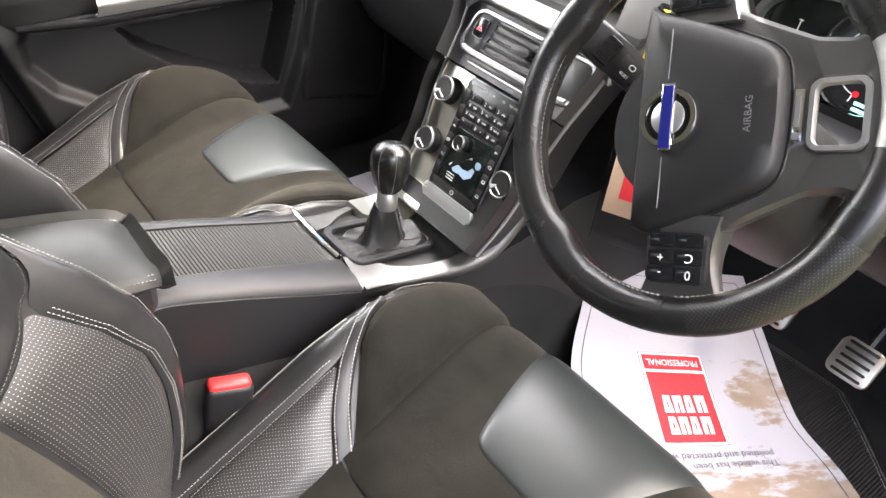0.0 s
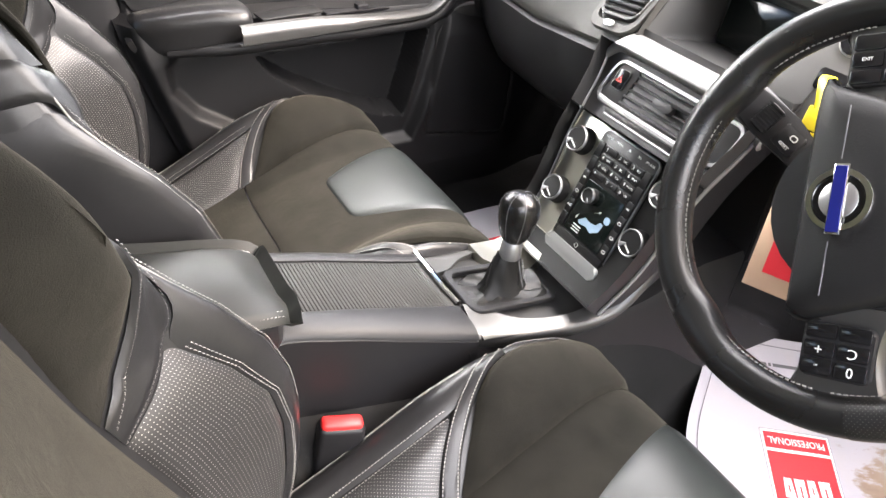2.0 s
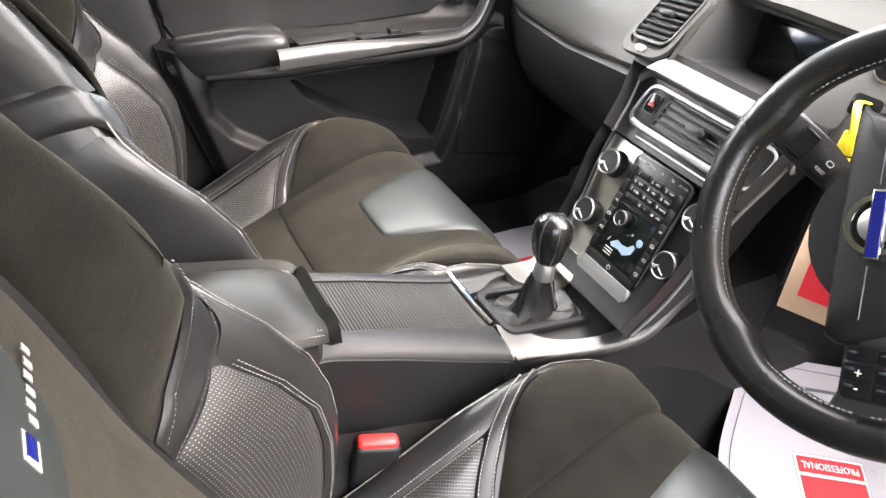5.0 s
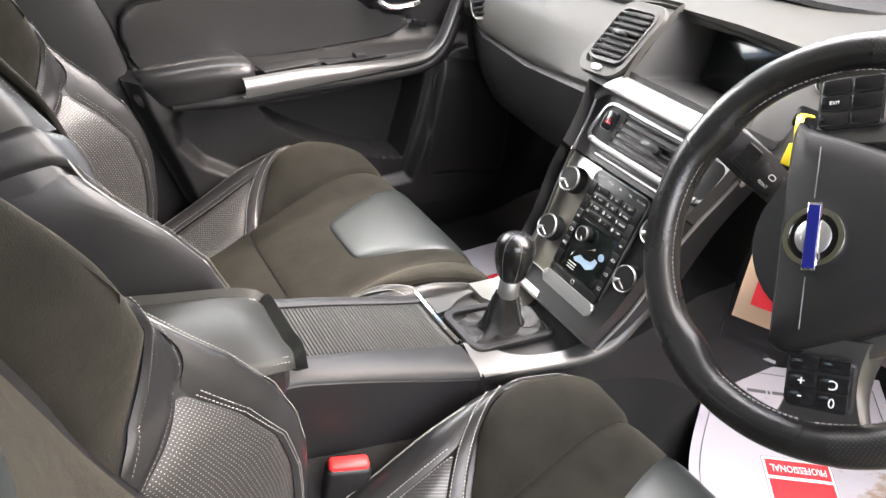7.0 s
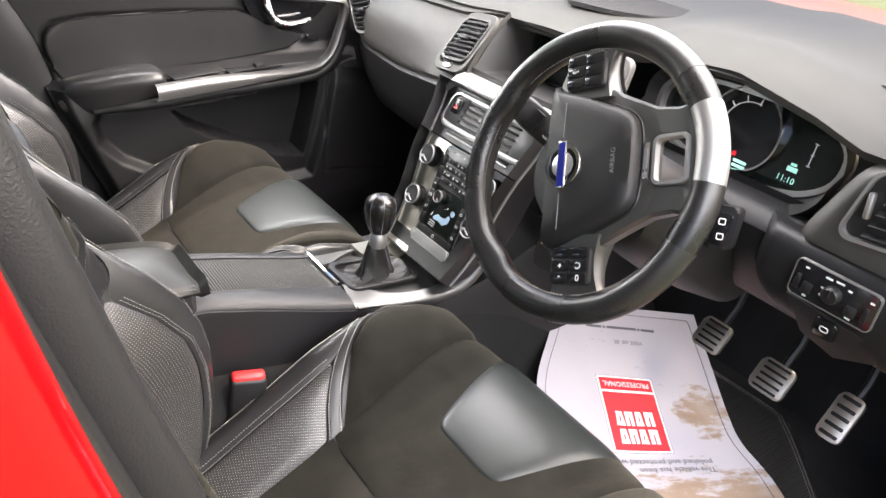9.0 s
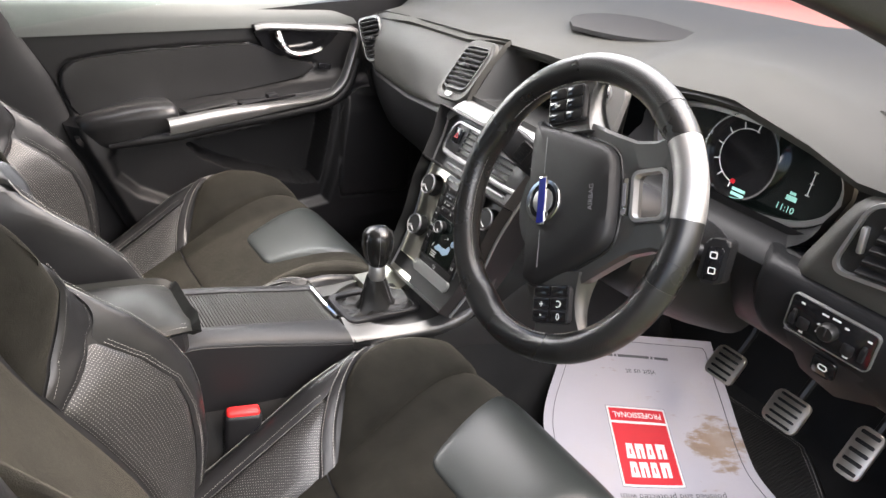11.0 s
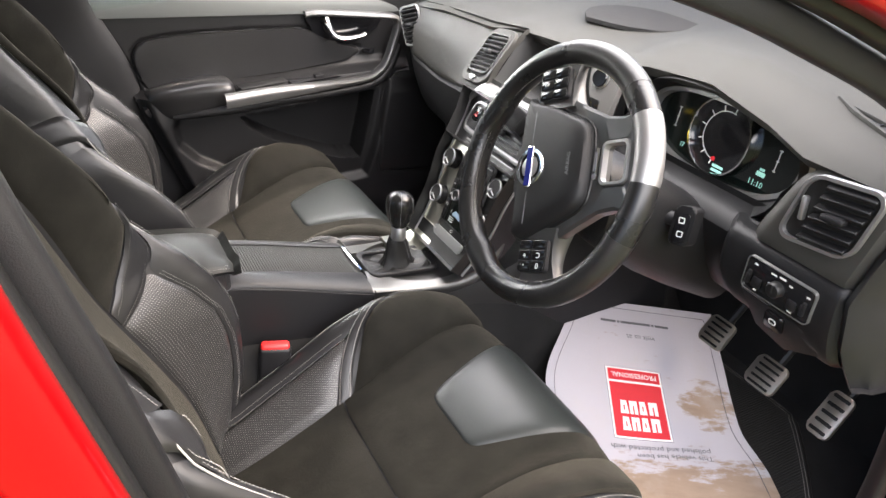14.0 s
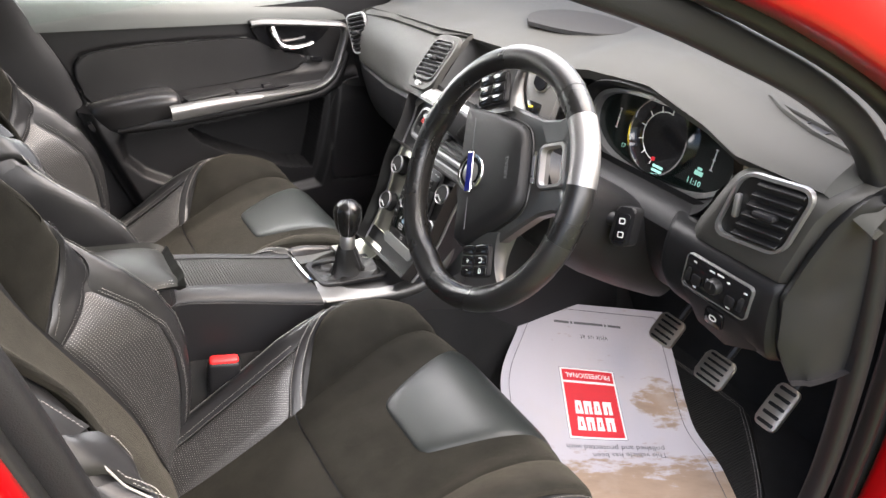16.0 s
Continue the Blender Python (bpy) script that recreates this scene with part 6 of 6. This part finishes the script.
part("grab_pocket", box(0.125, 0.042, 0.004, pose(0.028, 1.072, 0.7805, 0, 0, 8), 0.002), RUBBER, door, "dark grab recess")
part("under_ledge", tube(spline([(-0.20, 1.060, 0.728), (-0.09, 1.030, 0.739), (0.05, 1.047, 0.738), (0.212, 1.068, 0.733), (0.33, 1.082, 0.736), (0.385, 1.092, 0.768), (0.42, 1.10, 0.83)], 44), [0.006 + 0.006 * smooth(0, 0.2, k / 43) for k in range(44)], 10), PLASTIC_SOFT, door, "black rail under the trim")
part("speaker_cover", prism(spline(SPEAKER + SPEAKER[:1], 60)[:-1], 0.006, Matrix(((1, 0, 0, 0), (0.055, 0, -1, 1.075), (0, 1, 0, 0), (0, 0, 0, 1))), 0.004, 3), GRILLE, door, "black speaker cover")
CLEAR = base_mat("clear_window", (0.9, 0.95, 0.93), 0.02)
CLEAR.node_tree.nodes["Principled BSDF"].inputs["Transmission Weight"].default_value = 1.0
CLEAR.node_tree.nodes["Principled BSDF"].inputs["IOR"].default_value = 1.05
pane = part("window_glass", box(1.10, 0.006, 0.36, pose(0.05, 1.175, 1.18, -14, -4, 0), 0.001, 1), CLEAR, door, "clear side window")
pane.visible_shadow = False

# ---- car body round the openings ----
def bar(name, pts, w, d, mat, label, cat, up=(0, 1, 0), n=30):
    """A pillar or frame bar with a rounded section, w along the body side and d across it."""
    return tagged(part(name, bar_mesh(pts, w, d, up, n), mat), label, cat, kind="structure")


def bar_mesh(pts, w, d, up=(0, 1, 0), n=30):
    P = [Vector(p) for p in spline(pts, n)]
    rows = []
    for i, p in enumerate(P):
        t = (P[min(i + 1, n - 1)] - P[max(i - 1, 0)]).normalized()
        s = t.cross(Vector(up)).normalized()
        o = s.cross(t)
        rows.append([p + s * (w / 2 * math.copysign(abs(math.cos(a)) ** 0.6, math.cos(a))) + o * (d / 2 * math.copysign(abs(math.sin(a)) ** 0.6, math.sin(a))) for a in np.linspace(0, 2 * math.pi, 21)[:-1]])
    bm = grid(rows, wrap=True, cap=True)
    bmesh.ops.recalc_face_normals(bm, faces=bm.faces[:])
    return bm


# near side: centre pillar with its seal and inner trim
bar("pillar_centre_near", [(-0.381, -0.395, 0.34), (-0.406, -0.395, 0.60), (-0.453, -0.385, 0.85), (-0.493, -0.368, 1.04), (-0.511, -0.360, 1.127), (-0.525, -0.352, 1.21), (-0.539, -0.335, 1.30), (-0.554, -0.30, 1.42)], 0.060, 0.05, RED, "red painted centre pillar in the open doorway", "car pillar", n=40)
bar("pillar_seal_near", [(-0.362, -0.372, 0.34), (-0.384, -0.372, 0.60), (-0.428, -0.362, 0.85), (-0.467, -0.345, 1.04), (-0.487, -0.337, 1.127), (-0.505, -0.330, 1.21), (-0.521, -0.315, 1.30), (-0.540, -0.28, 1.42)], 0.018, 0.026, RUBBER, "black rubber door seal along the pillar", "door seal", n=40)
bar("pillar_trim_near", [(-0.348, -0.345, 0.34), (-0.370, -0.345, 0.60), (-0.414, -0.338, 0.85), (-0.451, -0.322, 1.04), (-0.472, -0.315, 1.127), (-0.490, -0.308, 1.21), (-0.507, -0.295, 1.30), (-0.527, -0.26, 1.42)], 0.032, 0.03, PLASTIC_SOFT, "grey plastic trim inside the centre pillar", "pillar trim", n=40)
# rear door behind it
rear = thing("rear_door", "closed red rear door with dark glass and a chrome strip", "car door", at=(-0.9, -0.38, 0.5))
rows = []
for x in np.linspace(-0.548, -1.45, 20):
    o = 0.03 * smooth(-0.53, -0.9, x)
    rows.append([(x, y - o, z) for y, z in spline([(-0.372, 1.018), (-0.392, 1.005), (-0.410, 0.94), (-0.425, 0.80), (-0.425, 0.60), (-0.405, 0.36)], 14)])
part("panel", grid(rows, skirt=0.02), RED, rear, "red painted door skin")
part("glass", box(0.90, 0.006, 0.36, pose(-1.005, -0.352, 1.21, -9, 0, 0), 0.002), GLASS, rear, "dark tinted glass")
part("glass_frame", bar_mesh([(-0.538, -0.372, 1.02), (-0.548, -0.365, 1.10), (-0.562, -0.352, 1.21), (-0.578, -0.335, 1.32)], 0.016, 0.02), RUBBER, rear, "black rubber window frame")
part("chrome_strip", bar_mesh([(-0.536, -0.378, 1.040), (-0.60, -0.384, 1.044), (-0.80, -0.395, 1.056), (-1.2, -0.40, 1.075)], 0.024, 0.014), CHROME, rear, "bright chrome waist strip")
# front pillar, roof rail, hinge pillar and sill
bar("pillar_trim_front", [(-0.30, -0.29, 1.375), (-0.10, -0.325, 1.320), (0.055, -0.352, 1.268), (0.175, -0.355, 1.218), (0.290, -0.355, 1.165), (0.392, -0.355, 1.103), (0.452, -0.357, 1.045), (0.50, -0.36, 0.96), (0.525, -0.365, 0.86), (0.545, -0.37, 0.72), (0.56, -0.37, 0.52), (0.54, -0.37, 0.36)], 0.034, 0.03, PLASTIC, "black plastic trim inside the front pillar", "pillar trim", n=60)
bar("pillar_seal_front", [(-0.30, -0.315, 1.395), (-0.10, -0.350, 1.340), (0.075, -0.376, 1.285), (0.195, -0.380, 1.237), (0.310, -0.380, 1.184), (0.412, -0.380, 1.125), (0.480, -0.382, 1.062), (0.535, -0.385, 0.965), (0.568, -0.39, 0.86), (0.592, -0.39, 0.72), (0.605, -0.39, 0.52), (0.585, -0.39, 0.33), (0.45, -0.395, 0.295), (-0.30, -0.395, 0.295)], 0.022, 0.028, RUBBER, "black rubber seal round the door opening", "door seal", n=80)
bar("pillar_front_near", [(-0.55, -0.31, 1.42), (-0.30, -0.345, 1.405), (-0.05, -0.385, 1.355), (0.12, -0.410, 1.300), (0.26, -0.415, 1.240), (0.38, -0.420, 1.178), (0.50, -0.425, 1.105), (0.585, -0.43, 1.0), (0.635, -0.43, 0.86), (0.655, -0.43, 0.70), (0.66, -0.43, 0.50), (0.64, -0.43, 0.34)], 0.062, 0.06, RED, "red painted windscreen and hinge pillar", "car pillar", n=70)
bar("sill_near", [(-0.60, -0.425, 0.27), (0.0, -0.425, 0.27), (0.66, -0.425, 0.29)], 0.09, 0.09, RED, "red painted door sill", "car sill")
bar("sill_trim", [(-0.50, -0.365, 0.30), (0.0, -0.365, 0.30), (0.56, -0.365, 0.31)], 0.05, 0.05, PLASTIC, "black plastic sill trim", "sill trim")
bar("pillar_centre_far", [(-0.26, 1.15, 0.36), (-0.365, 1.155, 0.72), (-0.39, 1.155, 0.83), (-0.445, 1.15, 0.96), (-0.52, 1.09, 1.15), (-0.57, 1.02, 1.38)], 0.25, 0.06, PLASTIC, "black lined centre pillar behind the far seat", "car pillar")
bar("pillar_front_far", [(0.66, 1.15, 0.95), (0.45, 1.12, 1.10), (0.20, 1.06, 1.36)], 0.07, 0.05, PLASTIC, "black lined windscreen pillar on the far side", "car pillar")
# bonnet and wing ahead of the windscreen
rows = [[(x, y, z - 0.09 * ((y - 0.385) / 0.85) ** 4) for x, z in spline([(0.98, 1.00), (1.2, 0.985), (1.7, 0.93), (2.2, 0.80), (2.35, 0.62)], 14)] for y in np.linspace(-0.44, 1.21, 22)]
tagged(part("bonnet", grid(rows, skirt=0.03), RED), "red painted bonnet ahead of the windscreen", "bonnet", kind="structure")

# ---- footwell ----
mat_ob = thing("floor_mat", "black ribbed rubber-edged floor mat with pale stitching", "floor mat", at=(0.45, -0.02, 0.29))
MO = [(0.24, -0.27), (0.24, 0.235), (0.50, 0.24), (0.76, 0.235), (0.79, 0.20), (0.795, 0.066), (0.80, -0.045), (0.785, -0.095), (0.70, -0.19), (0.63, -0.262), (0.58, -0.29), (0.34, -0.29)]
part("mat_sheet", prism(MO, 0.008, Matrix.Translation((0, 0, 0.2875)), 0.003), RUBBER, mat_ob)
for k in range(92):
    y = -0.27 + k * 0.0055
    x1 = float(np.interp(y, (-0.27, -0.19, -0.095, -0.045, 0.24), (0.60, 0.685, 0.765, 0.78, 0.775)))
    part("rib", box(x1 - 0.26, 0.0032, 0.003, ((x1 + 0.26) / 2, y, 0.296), 0), RIBBED, mat_ob, smooth=False)
for d in (0.010, 0.016):
    part("stitching", dashes([(x, y, 0.2985) for x, y in spline([(0.79 - d, 0.19), (0.80 - d, -0.04), (0.785 - d, -0.093 + d * 0.6), (0.70 - d * 0.7, -0.19 + d * 0.7), (0.63 - d * 0.7, -0.262 + d * 0.7), (0.58, -0.29 + d), (0.35, -0.29 + d)], 160)], (0, 0, 1)), THREAD, mat_ob, smooth=False)

# paper protector
def stained_paper():
    """White paper with brown mud: streaks towards the seat and one splash."""
    m = base_mat("stained_paper", (0.50, 0.485, 0.53), 0.75)
    nt = m.node_tree
    n, l = nt.nodes, nt.links
    b = n["Principled BSDF"]
    uv = n.new("ShaderNodeUVMap")
    uv.uv_map = "metres"
    sp = n.new("ShaderNodeSeparateXYZ")
    l.new(uv.outputs[0], sp.inputs[0])

    def op(kind, a, v=None, c=None):
        o = n.new("ShaderNodeMath")
        o.operation = kind
        for i, x in enumerate((a, v, c)):
            if x is None:
                continue
            if isinstance(x, (int, float)):
                o.inputs[i].default_value = x
            else:
                l.new(x, o.inputs[i])
        return o.outputs[0]

    def nz(scale, sx, sy, det=6):
        mp = n.new("ShaderNodeMapping")
        mp.inputs["Scale"].default_value = (sx, sy, 1)
        l.new(uv.outputs[0], mp.inputs["Vector"])
        t = n.new("ShaderNodeTexNoise")
        t.inputs["Scale"].default_value = scale
        t.inputs["Detail"].default_value = det
        t.inputs["Roughness"].default_value = 0.65
        l.new(mp.outputs[0], t.inputs["Vector"])
        return t.outputs["Fac"]
    streak = nz(14, 1.0, 2.6)
    near = op("MULTIPLY", op("MAXIMUM", op("SUBTRACT", sp.outputs[1], 0.085), 0.0), 5.5)
    dx, dy = op("SUBTRACT", sp.outputs[0], 0.150), op("SUBTRACT", sp.outputs[1], -0.012)
    dist = op("SQRT", op("ADD", op("MULTIPLY", dx, dx), op("MULTIPLY", dy, dy)))
    splash = op("MULTIPLY", op("MAXIMUM", op("SUBTRACT", 0.075, dist), 0.0), 9.5)
    blot = nz(45, 1, 1)
    mask = op("MULTIPLY", op("SUBTRACT", op("ADD", op("ADD", near, splash), op("MULTIPLY", op("SUBTRACT", streak, 0.5), 1.7)), op("MULTIPLY", blot, 0.42)), 4.0)
    mask = op("MINIMUM", op("MAXIMUM", mask, 0.0), 0.85)
    ramp = n.new("ShaderNodeMix")
    ramp.data_type = "RGBA"
    ramp.inputs[6].default_value = (0.44, 0.31, 0.20, 1)
    ramp.inputs[7].default_value = (0.20, 0.12, 0.06, 1)
    l.new(streak, ramp.inputs[0])
    mx = n.new("ShaderNodeMix")
    mx.data_type = "RGBA"
    l.new(mask, mx.inputs[0])
    mx.inputs[6].default_value = (0.50, 0.485, 0.53, 1)
    l.new(ramp.outputs[2], mx.inputs[7])
    faint = nz(9, 1, 1, 4)
    mx2 = n.new("ShaderNodeMix")
    mx2.data_type = "RGBA"
    l.new(op("MULTIPLY", op("MAXIMUM", op("SUBTRACT", faint, 0.52), 0.0), 1.6), mx2.inputs[0])
    l.new(mx.outputs[2], mx2.inputs[6])
    mx2.inputs[7].default_value = (0.50, 0.46, 0.43, 1)
    l.new(mx2.outputs[2], b.inputs["Base Color"])
    bp = n.new("ShaderNodeBump")
    bp.inputs["Strength"].default_value = 0.25
    bp.inputs["Distance"].default_value = 0.004
    l.new(nz(22, 1, 1), bp.inputs["Height"])
    l.new(bp.outputs[0], b.inputs["Normal"])
    return m


E1, E2, PO = Vector((0.87, -0.474, -0.13)), Vector((-0.418, -0.812, -0.408)), Vector((0.476, 0.061, 0.343))


def sheet(p, q, lift=0.0):
    """Paper surface: p along its printed lines, q towards the seat."""
    v = PO + E1 * p + E2 * q
    low = 0.302 + 0.003 * noise.noise((v.x * 14, v.y * 14, 0))
    v.z += 0.004 * noise.noise((v.x * 11, v.y * 11, 3))
    d = v.z - low
    v.z = low + (d + math.sqrt(d * d + 0.0006)) / 2 + lift
    return v


paper = thing("paper_mat", "crumpled white paper floor cover with red print and mud stains", "paper mat", at=(0.5, 0.05, 0.3))
SHEET_Q = (-0.246, 0.30)


def side_p(q):
    """The sheet's left and right borders."""
    return -0.118 - 0.072 * smooth(-0.25, -0.02, q), 0.206 + 0.022 * smooth(0.02, 0.16, q)


rows, uvs = [], []
for q in np.linspace(*SHEET_Q, 56):
    a, b = side_p(q)
    ps = np.linspace(a, b, 40)
    rows.append([sheet(p, q) for p in ps])
    uvs.append([(p, q) for p in ps])
bm = grid(rows, uv=uvs)
bm.normal_update()
part("sheet", bm, stained_paper(), paper, "mud-stained white paper")


def printed(bm, lift):
    """Lays a flat print, drawn in (p, q), onto the paper."""
    for v in bm.verts:
        v.co = sheet(v.co.x, v.co.y, lift)
    return bm


def patch(p0, q0, p1, q1, n=14):
    bm = bmesh.new()
    vs = [[bm.verts.new((p0 + (p1 - p0) * i / n, q0 + (q1 - q0) * j / n, 0)) for i in range(n + 1)] for j in range(n + 1)]
    for j in range(n):
        for i in range(n):
            bm.faces.new((vs[j][i], vs[j][i + 1], vs[j + 1][i + 1], vs[j + 1][i]))
    return bm


part("print_border", printed(patch(-0.060, -0.081, 0.060, 0.081), 0.0005), INK_GREY, paper)
part("print_margin", printed(patch(-0.059, -0.080, 0.059, 0.080), 0.0008), INK_WHITE, paper)
part("print_strip", printed(patch(-0.055, -0.076, 0.055, -0.050), 0.0012), INK_RED, paper, "red printed strip")
part("print_block", printed(patch(-0.055, -0.045, 0.055, 0.076), 0.0012), INK_RED, paper, "red printed block")


def text_on_paper(text, size, p, q, mat, label, width=1.0, bold=0.0):
    bm = writing(text, size, Matrix.Identity(4), 0.0, width=width, bold=bold)
    bmesh.ops.triangulate(bm, faces=bm.faces[:])
    for v in bm.verts:
        v.co = Vector((p - v.co.x, q + v.co.y, 0))
    return part("lettering", printed(bm, 0.0016), mat, paper, label, smooth=False)


text_on_paper("PROFESSIONAL", 0.0155, 0.0, -0.063, INK_WHITE, "white word", 0.92, 0.0002)
text_on_paper("visit us at", 0.0165, 0.030, -0.158, INK_GREY, "grey words")
text_on_paper("This vehicle has been", 0.0175, 0.055, 0.118, INK_GREY, "grey words")
text_on_paper("polished and protected with", 0.0175, 0.030, 0.100, INK_GREY, "grey words")
for r, q in enumerate((0.010, 0.047)):
    for k, (w, top) in enumerate(((0.0175, 0.7), (0.0165, 1.0), (0.0155, 0.75), (0.0185, 1.0))):
        p0 = -0.039 + k * 0.0200
        bm = patch(p0, q - 0.0150, p0 + w, q + 0.0150, 4)
        for v in bm.verts:
            v.co.x += (p0 + w / 2 - v.co.x) * (1 - top) * (q + 0.015 - v.co.y) / 0.03
        part("logo_shape", printed(bm, 0.0016), INK_WHITE, paper, "white logo shape", smooth=False)
        part("logo_slit", printed(patch(p0 + w * 0.42, q - 0.004, p0 + w * 0.58, q + (0.0155 if k % 2 else 0.007), 3), 0.0020), INK_RED, paper, smooth=False)
for p0, w in ((-0.055, 0.034), (-0.018, 0.005), (-0.010, 0.066), (0.059, 0.005), (0.067, 0.030)):
    part("web_bar", printed(patch(p0, -0.1955, p0 + w, -0.1895, 6), 0.0012), INK_GREY, paper, smooth=False)
frame_path = [sheet(side_p(q)[1] - 0.020, q, 0.0012) for q in np.linspace(0.28, -0.220, 48)] + [sheet(p, -0.228, 0.0012) for p in np.linspace(0.182, -0.098, 24)] + [sheet(side_p(q)[0] + 0.018, q, 0.0012) for q in np.linspace(-0.220, 0.28, 40)]
part("frame_line", tube(frame_path, 0.0006, 5), INK_GREY, paper, smooth=False)
# passenger's paper, only a corner shows
p2 = thing("paper_mat", "white paper floor cover with red print in the far footwell", "paper mat", at=(0.4, 0.8, 0.3))
bm = grid([[(x, y, 0.302 + 0.004 * noise.noise((x * 12, y * 12, 5))) for x in np.linspace(0.30, 0.62, 16)] for y in np.linspace(0.62, 0.98, 16)])
part("sheet", bm, PAPER, p2)
bm = grid([[(x, y, 0.306 + 0.004 * noise.noise((x * 12, y * 12, 5))) for x in np.linspace(0.375, 0.45, 6)] for y in np.linspace(0.76, 0.86, 6)])
part("print_block", bm, INK_RED, p2, "red printed block")


def pedal(name, c, w, h, n, label, tilt=50, lean=0):
    p = thing(name, label, "pedal", "pedals", at=c)
    m = axes(c, (0, -1, 0), (-math.sin(radians(tilt)), 0, math.cos(radians(tilt)))) @ pose(0, 0, 0, 0, 0, lean)
    part("plate", prism(rounded(w, h, 0.012), 0.008, m, 0.003), STEEL, p, "brushed steel pedal plate")
    for k in range(n):
        part("rubber_bar", prism(rounded(w * 0.70, h * 0.075, 0.002), 0.0025, m @ pose(0, h * 0.78 * (k / (n - 1) - 0.5), 0.0075), 0.0008), RUBBER, p, "black rubber bar")
    part("arm", tube([c + Vector((0.01, 0, -0.005)), c + Vector((0.06, 0, 0.05)), c + Vector((0.10, 0, 0.20))], 0.008, 8), RUBBER, p)
    return p


pedal("clutch_pedal", Vector((0.640, 0.042, 0.486)), 0.062, 0.062, 5, "steel clutch pedal with black rubber bars")
pedal("brake_pedal", Vector((0.615, -0.104, 0.495)), 0.066, 0.062, 5, "steel brake pedal with black rubber bars")
pedal("accelerator_pedal", Vector((0.66, -0.216, 0.470)), 0.046, 0.090, 5, "narrow steel accelerator pedal with rubber bars")

# seat belt buckle
buck = thing("belt_buckle", "black seat belt buckle with red release button", "belt buckle", at=(-0.20, 0.284, 0.45))
MB = axes((-0.201, 0.284, 0.512), (1, -0.25, -0.12), (0.10, 0, 1))
part("housing", box(0.056, 0.026, 0.12, MB, 0.008, 3), PLASTIC, buck)
part("button", box(0.050, 0.020, 0.018, MB @ pose(0, 0, 0.057), 0.006, 3), RED_PLASTIC, buck, "red release button")
